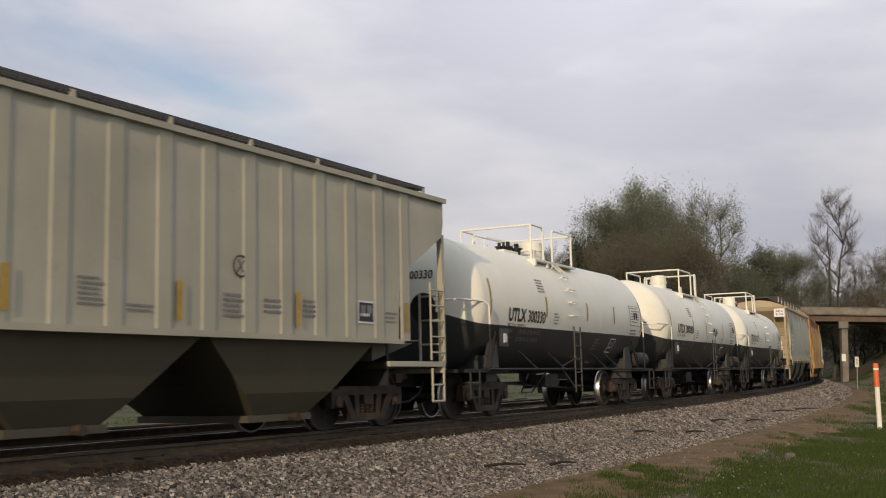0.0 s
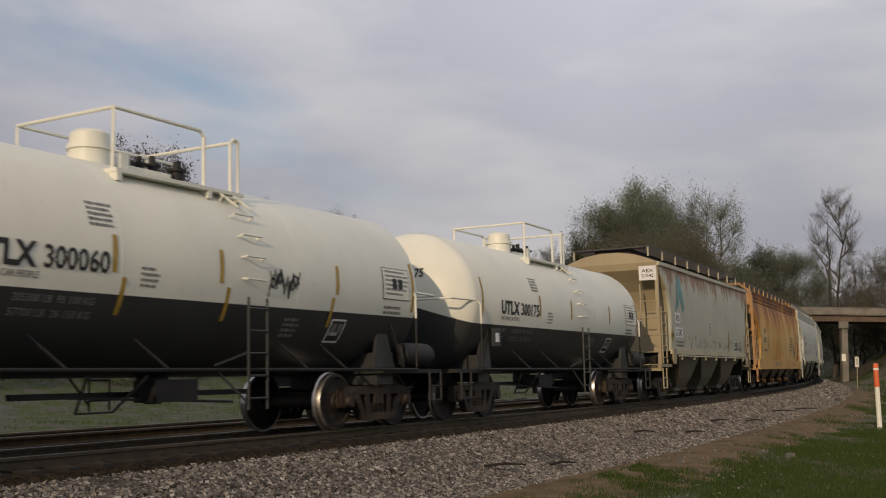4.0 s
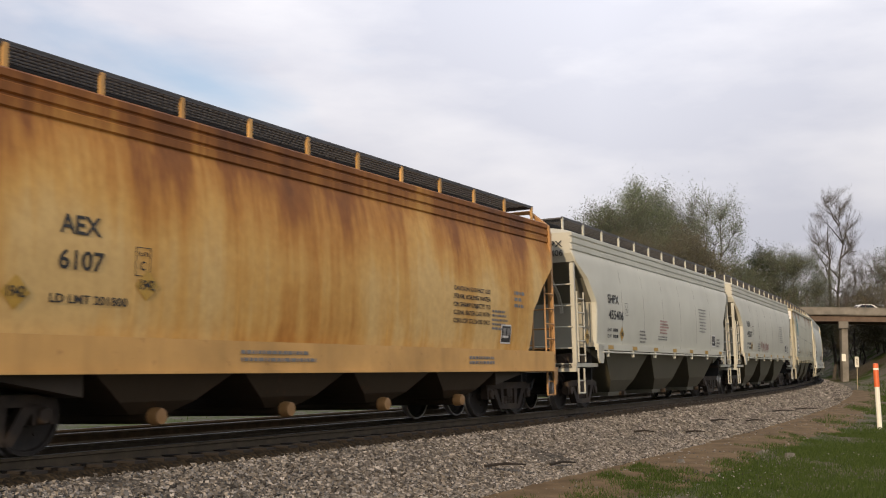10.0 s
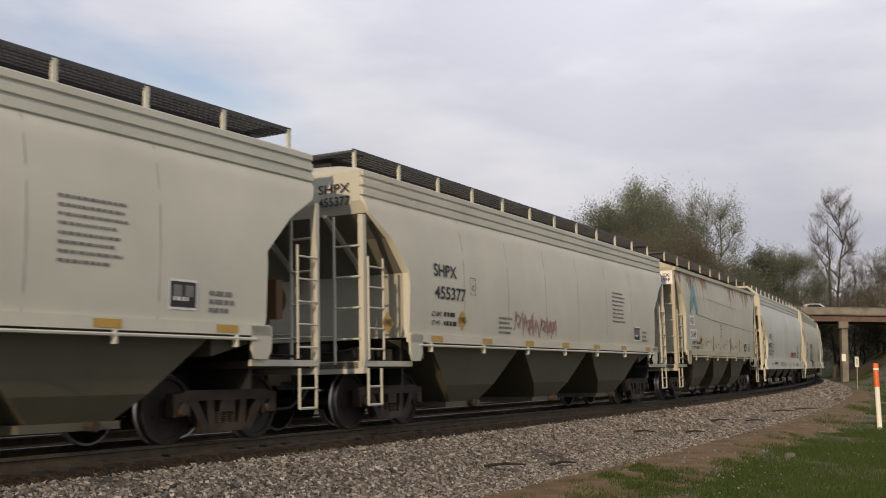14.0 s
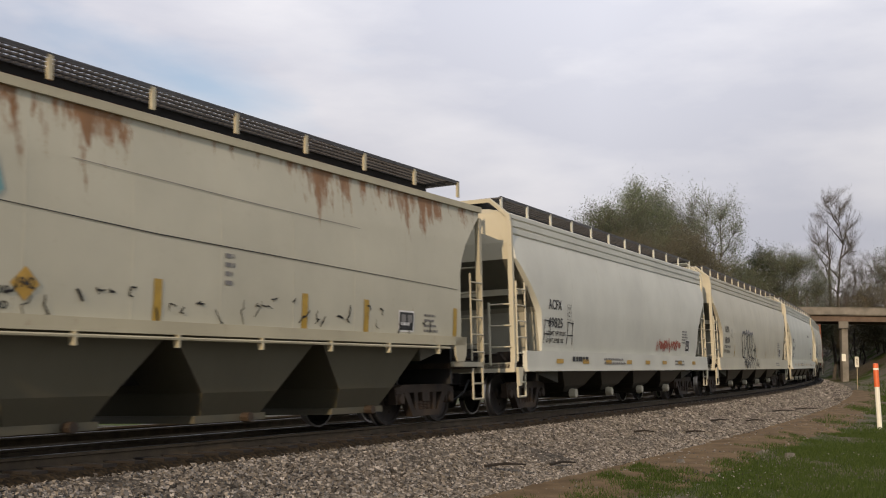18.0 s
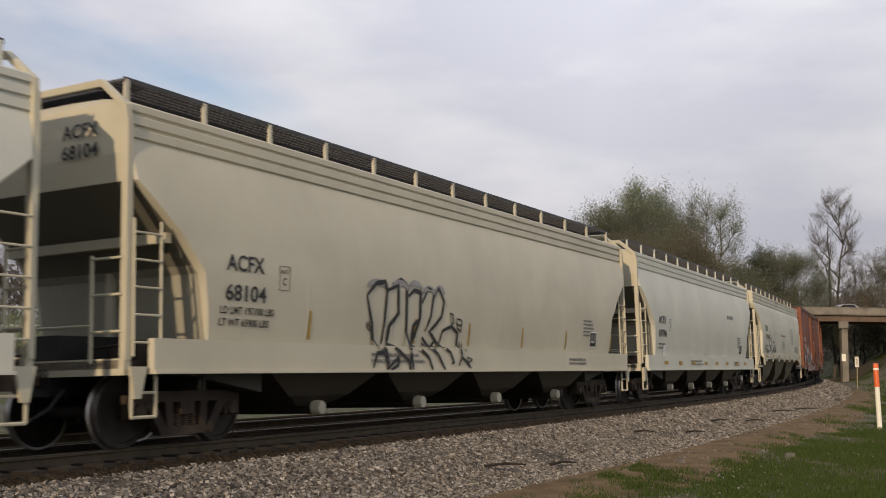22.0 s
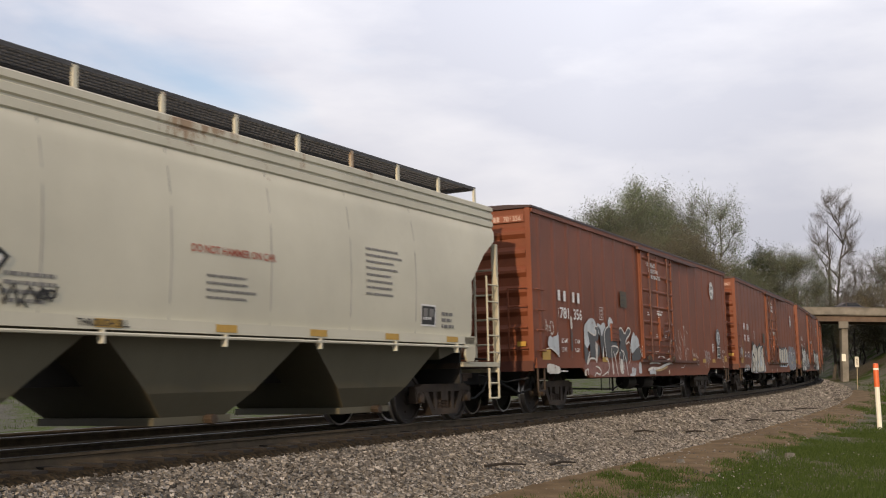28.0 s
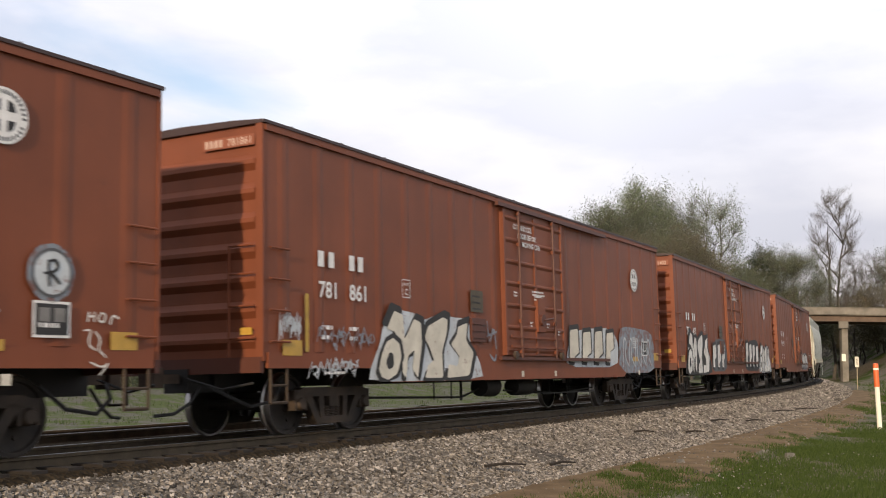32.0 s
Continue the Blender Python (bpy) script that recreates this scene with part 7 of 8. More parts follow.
for k in range(6):
    x = 15.0 + 0.12 * k
    sprayed_line(car, half, "cloud", [(x, 0.95 + 0.1 * (k % 3)), (x + 0.05, 1.45), (x - 0.06, 1.62 - 0.07 * (k % 2)), (x + 0.14, 1.25)], 0.022)
sprayed(car, half, "blue", [(17.05 + 0.33 * math.cos(a * 0.7), 2.02 + 0.34 * math.sin(a * 0.7)) for a in range(9)], lift=0.002)
side_decal(car, "sprayed_disc", disc_geo(0.25, 26), TAG["cloud"], flat, -half + 17.06, 2.02, 0.012, "pale sprayed disc with a dark sign")
side_decal(car, "sprayed_disc_edge", ring_geo(0.275, 0.24, 26), TAG["slate"], flat, -half + 17.06, 2.02, 0.015)
for line in ([(17.02, 1.86), (17.0, 2.16)], [(17.0, 2.14), (17.10, 2.17), (17.14, 2.08), (17.06, 2.02), (16.94, 2.01)], [(17.04, 2.02), (17.16, 1.90)]):
    sprayed_line(car, half, "ink", line, 0.04, flat, 0.018)
for line in ([(17.58, 1.62), (17.56, 1.50)], [(17.66, 1.62), (17.65, 1.50)], [(17.56, 1.56), (17.66, 1.57)], [(17.74, 1.60), (17.70, 1.52), (17.80, 1.50), (17.82, 1.60), (17.74, 1.61)], [(17.88, 1.48), (17.92, 1.60), (18.02, 1.55)],
             [(17.5, 1.40), (17.62, 1.42), (17.56, 1.25), (17.68, 1.18)], [(17.66, 1.40), (17.76, 1.30), (17.70, 1.20), (17.84, 1.10)], [(17.6, 1.05), (17.78, 0.98), (17.9, 1.06), (17.74, 0.90)]):
    sprayed_line(car, half, "pale", line, 0.024)

car, half, flat = red_boxcar(41, "red-brown boxcar with cream outlined graffiti", 126.67, 18.55, "781861", 3.36)
yellow_strip(car, flat, -half + 0.92, 1.22, 0.85, 0.09)
letter_tag(car, half, 2.64, 0.76)
for words, x, z, w, h, tone in (("thin blue sprayed scribble", 1.25, 1.22, 1.65, 0.45, "blue"), ("pale sprayed scribble", 0.98, 0.82, 1.45, 0.34, "cloud"), ("pale sprayed scribble", 0.28, 1.35, 0.55, 0.50, "cloud")):
    side_decal(car, "graffiti_scribble", scrawl_geo(w, h, 7, 0.035, int(x * 50)), TAG[tone], TAG_SIDE, -half + x, z, 0.003, words)
for line in ([(7.0, 1.9), (7.1, 1.4), (7.3, 1.85), (7.4, 1.35)], [(6.98, 1.6), (7.45, 1.7)], [(7.1, 1.25), (7.3, 1.1), (7.4, 1.25)]):
    sprayed_line(car, half, "blue", line, 0.06)
tall_tag(car, half, 11.3, 1.0, 3.3, 0.9, 4, 15)
sprayed(car, half, "blue", [(14.8, 0.85), (14.9, 2.0), (15.6, 2.08), (17.6, 2.0), (17.9, 1.5), (17.8, 0.85)])
for k in range(5):
    sprayed_line(car, half, "cloud", [(15.1 + 0.5 * k, 1.0), (15.2 + 0.5 * k, 1.8), (15.45 + 0.5 * k, 1.7), (15.25 + 0.5 * k, 1.3), (15.55 + 0.5 * k, 1.05)], 0.06)
car, half, flat = red_boxcar(42, "red-brown boxcar with black and white graffiti", 147.04, 18.4, "781402", 3.4)
letter_tag(car, half, 0.9, 0.76, 0.95, 1.15, "ink", "pale")
tall_tag(car, half, 5.0, 0.85, 2.3, 1.1, 3, 18, "pale", "slate")
tall_tag(car, half, 11.3, 0.85, 3.0, 1.2, 4, 19, "pale", "ink")
letter_tag(car, half, 14.3, 0.76, 0.75, 1.0, "cloud", "pale")
car, half, flat = red_boxcar(43, "weathered red boxcar with pale tags", 167.2, 18.4, "781519", 3.4)
tall_tag(car, half, 11.3, 0.85, 3.6, 0.9, 5, 20, "pale", "blue")
pale_hopper("pale grey covered hopper wagon at the rear of the train", 187.4, 204.1, "SHPX", "455390", c6, e6, 71)


# ---------------------------------------------------------------- motion of the train
def wagon_pose(centre, spread, t):
    s = centre - float(advance(t))
    ax, ay, _ = track(s - spread)
    bx, by, _ = track(s + spread)
    return pose((ax + bx) / 2, (ay + by) / 2, 0.0, -math.degrees(CANT), 0, math.degrees(math.atan2(by - ay, bx - ax))), s


def motions():
    centres = {}
    for car, centre, spread in WAGONS:
        centres[car] = centre
        walk(car, [(t, wagon_pose(centre, spread, t)[0]) for t in np.arange(0, 32.01, 0.5).tolist()])
    for wheel, car in WHEELS:
        place = wheel.location.copy()
        rows, last = [], None
        for k in range(0, 961, 2):
            t = k / 30.0
            s = centres[car] - float(advance(t))
            if -22 < s < 70:
                rows.append((t, -math.degrees(float(advance(t)) / WHEEL_R)))
        if not rows:
            rows = [(0.0, 0.0), (32.0, 0.0)]
        if rows[0][0] > 0:
            rows.insert(0, (0.0, rows[0][1]))
        if rows[-1][0] < 32:
            rows.append((32.0, rows[-1][1]))
        walk(wheel, [(t, pose(place.x, place.y, place.z, 0, a, 0)) for t, a in rows])
    for car, rows in ROAD_CARS:
        walk(car, rows)


# ---------------------------------------------------------------- road bridge
BRIDGE_Y = 133.0


def make_bridge():
    br = thing("road_bridge", "weathered concrete road bridge on square columns over the track", "bridge")
    x0, x1, y0, y1 = 12.0, 112.0, BRIDGE_Y, BRIDGE_Y + 10.0
    part("deck", Geo().box(x0, x1, y0, y1, 7.35, 7.65), CONCRETE, br)
    for y in (y0, y1):
        part("parapet", Geo().box(x0, x1, y - 0.12, y + 0.12, 7.45, 8.25), CONCRETE, br)
        part("parapet_cap", Geo().box(x0, x1, y - 0.18, y + 0.18, 8.25, 8.33), CONCRETE, br)
    for k in range(5):
        y = y0 + 0.6 + (y1 - y0 - 1.2) * k / 4
        part("girder", Geo().box(x0, x1, y - 0.18, y + 0.18, 6.62, 7.35).box(x0, x1, y - 0.3, y + 0.3, 6.60, 6.70), GIRDER, br, "dark shaded steel girder")
    for x in (25.5, 37.5, 49.6, 62.0):
        part("pier_cap", Geo().loft([[(x - 0.60 + (y - y0) * 0.36, y, 5.75), (x + 0.60 + (y - y0) * 0.36, y, 5.75), (x + 0.60 + (y - y0) * 0.36, y, 6.60), (x - 0.60 + (y - y0) * 0.36, y, 6.60)] for y in (y0 + 0.2, y1 - 0.2)]), CONCRETE, br)
        for y in (y0 + 0.9, (y0 + y1) / 2, y1 - 0.9):
            xx = x + (y - y0) * 0.36
            part("column", Geo().box(xx - 0.38, xx + 0.38, y - 0.38, y + 0.38, -2.0, 5.75), CONCRETE, br)
    part("sign_panel", Geo().box(49.45, 49.95, y0 + 0.46, y0 + 0.50, 1.7, 2.6), WHITE, br, "small white notice on the column")
    g = Geo()
    for k in range(18):
        x = x0 + 14 + k * 2.4
        part("fence_post", Geo().tube([(x, y0, 8.3), (x, y0, 9.5)], 0.025, 6), GIRDER, br)
    for z in (8.75, 9.2, 9.58):
        part("fence_rail", Geo().tube([(x0 + 14, y0, z), (x0 + 14 + 17 * 2.4, y0, z)], 0.008, 5), GIRDER, br)


GIRDER = plain("rusted_girder", (0.14, 0.10, 0.075), 0.85, 0, 0.3, 1, 0.2)
make_bridge()


# ---------------------------------------------------------------- posts beside the track
def marker_post(x, y, z, h):
    ob = thing("marker_post", "white plastic marker post with an orange top", "marker post", m=pose(x, y, z, 0, -2.2, 0))
    part("tube", Geo().spin([(0.075, -0.3), (0.075, h * 0.66)], 0, 0, 0, 18, "z"), WHITE, ob, smooth=True)
    part("orange_sleeve", Geo().spin([(0.082, h * 0.64), (0.085, h * 0.97), (0.07, h), (0.01, h + 0.01)], 0, 0, 0, 18, "z"), plain("orange_plastic", (0.70, 0.14, 0.035), 0.5, 0, 0.15, 4, 0.05), ob, "faded orange sleeve", True)
    part("band", Geo().spin([(0.086, h * 0.90), (0.089, h * 0.90), (0.089, h * 0.93), (0.086, h * 0.93)], 0, 0, 0, 18, "z"), WHITE, ob, smooth=True)


marker_post(13.85, 34.3, -0.80, 2.05)
sign = thing("track_sign", "small white trackside sign on a thin post", "sign", m=pose(34.6, 90.0, -0.5, 0, 0, -20))
part("post", Geo().tube([(0, 0, -0.3), (0, 0, 2.4)], 0.04, 6), plain("sign_post_timber", (0.35, 0.30, 0.2), 0.8), sign)
part("plate", Geo().box(-0.16, 0.16, -0.06, -0.03, 1.55, 2.42), plain("aged_sign_paint", (0.62, 0.60, 0.50), 0.6), sign, "aged white plate")
part("plate_marks", Geo().box(-0.03, 0.03, -0.068, -0.062, 1.75, 2.2), BLACK_INK, sign)


# ---------------------------------------------------------------- road vehicles on the bridge
ROAD_CARS = []


def road_vehicle(kind, label, col):
    ob = thing(kind, label, "vehicle")
    coat = plain(kind + "_paint", col, 0.3, 0, 0.08, 2, 0)
    if kind == "delivery_van":
        side = [(-2.5, 0.35), (2.45, 0.35), (2.5, 0.9), (1.75, 1.15), (1.15, 1.95), (0.9, 2.05), (-2.35, 2.1), (-2.5, 1.9)]
        glass = [(1.62, 1.15), (1.12, 1.85), (0.45, 1.85), (0.45, 1.15)]
        xs = (1.55, -1.55)
    else:
        side = [(-2.2, 0.35), (2.2, 0.35), (2.25, 0.72), (1.15, 0.92), (0.45, 1.38), (-0.95, 1.40), (-1.65, 0.98), (-2.25, 0.92)]
        glass = [(1.0, 0.93), (0.40, 1.32), (-0.85, 1.33), (-1.4, 0.97)]
        xs = (1.35, -1.35)
    g = Geo()
    g.loft([[(x, y, z if z < 0.9 else z) for x, z in side] for y in (-0.85, 0.85)])
    part("body", g, coat, ob)
    for s in (-1, 1):
        part("side_window", Geo().prism(glass, s * 0.86 - 0.006, s * 0.86 + 0.006), GLASS, ob)
        for x in xs:
            part("wheel", Geo().spin([(0.05, 0.10 * s), (0.2, 0.10 * s), (0.32, 0.08 * s), (0.33, -0.08 * s), (0.05, -0.1 * s)], x, 0.78 * s, 0.33, 18), RUBBER, ob, smooth=True)
    part("windscreen", Geo().add([(side[3][0] - 0.02, -0.7, side[3][1] + 0.03), (side[3][0] - 0.02, 0.7, side[3][1] + 0.03), (side[4][0] + 0.03, 0.66, side[4][1] - 0.03), (side[4][0] + 0.03, -0.66, side[4][1] - 0.03)], [(0, 1, 2, 3)]), GLASS, ob)
    for s in (-1, 1):
        part("headlight", Geo().box(side[2][0] - 0.06, side[2][0] + 0.02, s * 0.62 - 0.14, s * 0.62 + 0.14, 0.62, 0.76), WHITE, ob)
    return ob


def drive(ob, lane, heading, pts):
    ROAD_CARS.append((ob, [(t, pose(x, lane, 7.66, 0, 0, heading)) for t, x in pts]))


parked = road_vehicle("sedan_car", "white sedan parked on the bank beyond the tracks", (0.72, 0.72, 0.70))
parked.matrix_world = pose(-17.4, 46.0, 1.08, 0, 0, 62)
drive(road_vehicle("delivery_van", "white delivery van crossing the bridge", (0.75, 0.75, 0.75)), BRIDGE_Y + 2.8, 0, [(0, 8.4), (5.5, 48.6), (6.5, 55.9), (10, 81.5), (11, 84), (32, 84)])
drive(road_vehicle("sedan_car", "white sedan rolling slowly over the bridge", (0.72, 0.72, 0.72)), BRIDGE_Y + 6.6, 180, [(0, 76), (12.5, 50.2), (13.5, 48.6), (20, 38), (32, 16)])
drive(road_vehicle("sedan_car", "grey sedan crossing the bridge", (0.35, 0.36, 0.38)), BRIDGE_Y + 6.6, 180, [(0, 98), (22, 52.2), (23, 50.2), (32, 32)])
drive(road_vehicle("sedan_car", "dark sedan crossing the bridge", (0.06, 0.06, 0.07)), BRIDGE_Y + 2.8, 0, [(0, 14), (27, 47.2), (28, 51.6), (32, 68)])


# ---------------------------------------------------------------- trees
def tree(px, dist, top, base, width, budding, seed, label, trunks=1, leaf_n=2600, leaf_size=0.16, spread=0.9, bare=False, first=0.3):
    """A tree in the direction px at a distance, with its top at the height top. width: crown width in metres."""
    rnd = random.Random(seed)
    x, y = dist * px, dist
    h = top - base
    bush = h < 4
    ob = thing("shrub" if bush else "tree", label, "shrub" if bush else "tree", "shrubs on the far bank" if bush else "trees beyond the train", pose(x, y, base))
    low = first * 0.85
    mid, rad = Vector((0, 0, h * (1 + low) / 2)), Vector((width / 2, width / 2, h * (1 - low) / 2))
    thick = max(0.05, h * 0.0095) if h > 4 else 0.03
    wood, nodes, tips = Geo(), [], []

    def in_crown(d, f):
        """A place in direction d at the share f of the uneven crown's radius."""
        f *= (abs(d.x) ** 3 + abs(d.y) ** 3 + abs(d.z) ** 3) ** (-1 / 3) * (0.95 + 0.30 * noise.noise(d * 2.1 + Vector((seed * 1.3, 0, 0))))
        return Vector((mid.x + d.x * rad.x * f, mid.y + d.y * rad.y * f, mid.z + d.z * rad.z * f))

    def limb(p, q, r0, r1, n, seg, sag):
        pts = []
        for k in range(n + 1):
            t = k / n
            c = p.lerp(q, t) + Vector((0, 0, -sag * (q - p).length * t * (1 - t)))
            if 0 < k < n:
                c += Vector((rnd.gauss(0, 1), rnd.gauss(0, 1), rnd.gauss(0, 0.6))) * min(0.25, (q - p).length * 0.035)
            pts.append(c)
        wood.tube(pts, [r0 + (r1 - r0) * k / n for k in range(n + 1)], seg, False)
        return pts

    gap = min(1.0, width * 0.12)
    for k in range(trunks):
        side = k - (trunks - 1) / 2
        foot, head = Vector((side * gap, 0, 0)), Vector((side * (gap + width * 0.06), rnd.uniform(-0.3, 0.3), h * rnd.uniform(0.76, 0.84)))
        nodes += [(p, thick * 0.45) for p in limb(foot, head, thick, thick * 0.22, 9, 7, 0.02)[2:]]
    stems = list(nodes)
    for k in range(15):
        q = in_crown(Vector((rnd.gauss(0, 1), rnd.gauss(0, 1), rnd.gauss(0.15, 0.6))).normalized(), rnd.uniform(0.55, 0.8))
        start = min(stems, key=lambda e: abs((q.z - e[0].z) - (1.5 if first > 0.22 else 0.9) * math.hypot(q.x - e[0].x, q.y - e[0].y)) + 0.3 * (q - e[0]).length)
        nodes += [(p, thick * 0.22) for p in limb(start[0], q, thick * 0.42, thick * 0.12, 5, 5, 0.15)[1:]]
    place = np.array([tuple(p) for p, _ in nodes])
    for k in range(260 if first > 0.35 else 420):
        d = Vector((rnd.gauss(0, 1), rnd.gauss(0, 1), rnd.gauss(0.15, 0.9))).normalized()
        q = in_crown(d, 0.3 + 0.7 * rnd.random() ** 0.4)
        v = np.array(tuple(q)) - place
        i = int((np.linalg.norm(v, axis=1) + np.maximum(0, 0.8 * np.hypot(v[:, 0], v[:, 1]) - v[:, 2]) * 1.6).argmin())
        pts = limb(nodes[i][0], q, thick * 0.11, thick * 0.04, 3, 3, 0.14)
        tips.append((pts[1], pts[-1]))
    part("trunk", wood, BARK, ob, "grey branching trunk and limbs")
    ta = np.array([[*a, *b] for a, b in tips])
    rs = np.random.RandomState(seed)

    def spray(name, n, size, thin, jitter, mat, words):
        pick = ta[rs.randint(0, len(ta), n)]
        c = pick[:, :3] + (pick[:, 3:] - pick[:, :3]) * rs.uniform(0.1, 1.1, (n, 1)) + rs.normal(0, jitter, (n, 3))
        u = rs.normal(0, 1, (n, 3)) + (np.array([0, 0, 1.1]) if thin < 0.2 else 0)
        if thin < 0.2:
            u += 1.2 * (pick[:, 3:] - pick[:, :3]) / np.linalg.norm(pick[:, 3:] - pick[:, :3], axis=1)[:, None]
        u /= np.linalg.norm(u, axis=1)[:, None]
        v = np.cross(u, rs.normal(0, 1, (n, 3)))
        v /= np.linalg.norm(v, axis=1)[:, None]
        sz = size * rs.uniform(0.5, 1.4, (n, 1))
        tri = np.stack([c - u * sz - v * sz * thin, c - u * sz + v * sz * thin, c + u * sz], 1)
        me = bpy.data.meshes.new(name)
        me.from_pydata(tri.reshape(-1, 3).tolist(), [], np.arange(3 * n).reshape(-1, 3).tolist())
        me.materials.append(mat)
        ob2 = new(name, me)
        ob2.parent = ob
        tagged(ob2, words)

    spray("branchwork", int(leaf_n * (0.9 if bare or budding is DUSK else 0.35)), dist * 0.0026, 0.026, 0.024 * width, TWIGS, "fine grey twigs")
    if not bare:
        spray("crown", int(leaf_n * 2.0), leaf_size * 0.76, 0.6, 0.046 * width, budding, "thin spring foliage and buds")
    return ob


# buds, olive, twigs and russet are lightened: aerial haze put into the colour
BUDS = leaf_material("pale_green_buds", (0.150, 0.178, 0.105), (0.245, 0.280, 0.180))
OLIVE = leaf_material("olive_leaves", (0.098, 0.112, 0.068), (0.165, 0.182, 0.118))
TWIGS = leaf_material("grey_brown_twigs", (0.095, 0.090, 0.082), (0.17, 0.162, 0.148), thin=0.2)
RUSSET = leaf_material("russet_buds", (0.110, 0.102, 0.066), (0.175, 0.162, 0.108))
DUSK = leaf_material("dark_brown_buds", (0.060, 0.055, 0.046), (0.115, 0.105, 0.088))
PINE = leaf_material("dark_pine_needles", (0.035, 0.048, 0.028), (0.070, 0.088, 0.050))

D = 1902.0
SPEC = [
    # bearing, top row, distance, crown width, material, leaves, label, trunks, leaf size, bare trunk share
    (1085, 350, 128, 165, OLIVE, 34000, "broad tree with olive spring foliage", 1, 0.10, 0.2),
    (1128, 312, 134, 165, BUDS, 38000, "tall tree with pale green buds", 1, 0.10, 0.3),
    (1178, 338, 138, 150, OLIVE, 32000, "broad tree with olive spring foliage", 1, 0.10, 0.2),
    (1210, 345, 150, 110, TWIGS, 16000, "tall bare tree with fine twigs", 1, 0.16, 0.3),
    (1266, 322, 140, 128, BUDS, 12000, "airy tree with sparse pale green buds", 2, 0.10, 0.25),
    (1120, 400, 118, 190, RUSSET, 30000, "low spreading tree with russet buds", 2, 0.10, 0.1),
    (1215, 405, 120, 160, RUSSET, 26000, "low spreading tree with russet buds", 2, 0.10, 0.1),
    (1300, 450, 128, 120, OLIVE, 18000, "low tree with olive foliage", 2, 0.10, 0.1),
    (1345, 435, 150, 90, PINE, 16000, "dark evergreen tree in the wood", 1, 0.12, 0.1),
    (1398, 430, 148, 165, OLIVE, 44000, "broad round tree with olive spring foliage", 2, 0.10, 0.1),
    (1440, 480, 160, 90, TWIGS, 9000, "bare grey tree with fine twigs", 2, 0.16, 0.1),
    (1480, 318, 150, 96, TWIGS, 11000, "tall bare double-trunked tree by the bridge", 2, 0.15, 0.42),
    (1520, 445, 150, 75, TWIGS, 5000, "bare grey tree with fine twigs", 2, 0.16, 0.2),
    (1560, 432, 150, 100, TWIGS, 6000, "bare grey tree with fine twigs", 2, 0.16, 0.2),
    (1610, 420, 150, 130, OLIVE, 9000, "broad tree with olive spring foliage", 1, 0.12, 0.2),
    (1510, 512, 158, 110, RUSSET, 14000, "low brush with russet buds", 3, 0.11, 0.1),
    (1565, 500, 146, 120, RUSSET, 14000, "low brush with russet buds", 3, 0.11, 0.1),
    (1030, 412, 125, 80, PINE, 14000, "dark evergreen tree in the wood", 1, 0.12, 0.1),
    (255, 240, 62, 185, DUSK, 14000, "dark spreading tree with dense twigs", 1, 0.085, 0.25),
    (35, 360, 64, 140, TWIGS, 12000, "bare grey tree with fine twigs", 2, 0.12, 0.15),
    (165, 388, 66, 65, TWIGS, 8000, "small bare tree with fine twigs", 1, 0.12, 0.3),
    (465, 345, 80, 95, TWIGS, 12000, "bare grey tree with fine twigs", 1, 0.13, 0.3),
    (605, 360, 90, 115, TWIGS, 14000, "bare grey tree with fine twigs", 1, 0.14, 0.3),
    (862, 432, 100, 60, PINE, 10000, "dark evergreen tree in the wood", 1, 0.10, 0.1),
    (980, 424, 120, 95, TWIGS, 12000, "bare grey tree with fine twigs", 1, 0.14, 0.3),
]
for i, (px, row, dist, w, leafm, count, label, trunks, ls, first) in enumerate(SPEC):
    horizon = 632.5 + (px - 784) * 0.0119 + 6
    bx = dist * (px - 784) / D
    s_, u_ = to_track(np.array([bx]), np.array([float(dist)]))
    base = float(ground_height(s_, u_)[0]) - 0.2
    topz = 1.172 + (horizon - row) * dist / D
    tree((px - 784) / D, dist, topz, base, w * dist / D, leafm, 100 + i, label, trunks, count, ls, spread=0.8 if px == 1480 else 1.0, bare=leafm is TWIGS, first=first)


for i, px in enumerate(range(-30, 800, 36)):
    b_ = (px - 784) / D
    ds = np.arange(14.0, 120.0, 0.5)
    ss_, us_ = to_track(ds * b_, ds)
    dd = float(ds[np.argmax(us_ < -19 - (i * 5 % 7))])
    s_, u_ = to_track(np.array([dd * b_]), np.array([dd]))
    zz = float(ground_height(s_, u_)[0])
    hh = 1.5 + 0.25 * (i * 3 % 5)
    tree(b_, dd, zz + hh, zz - 0.1, hh * 1.3, BUDS, 300 + i, "pale green shrub on the far bank", 3, 3500, 0.045, spread=1.0, first=0.05)


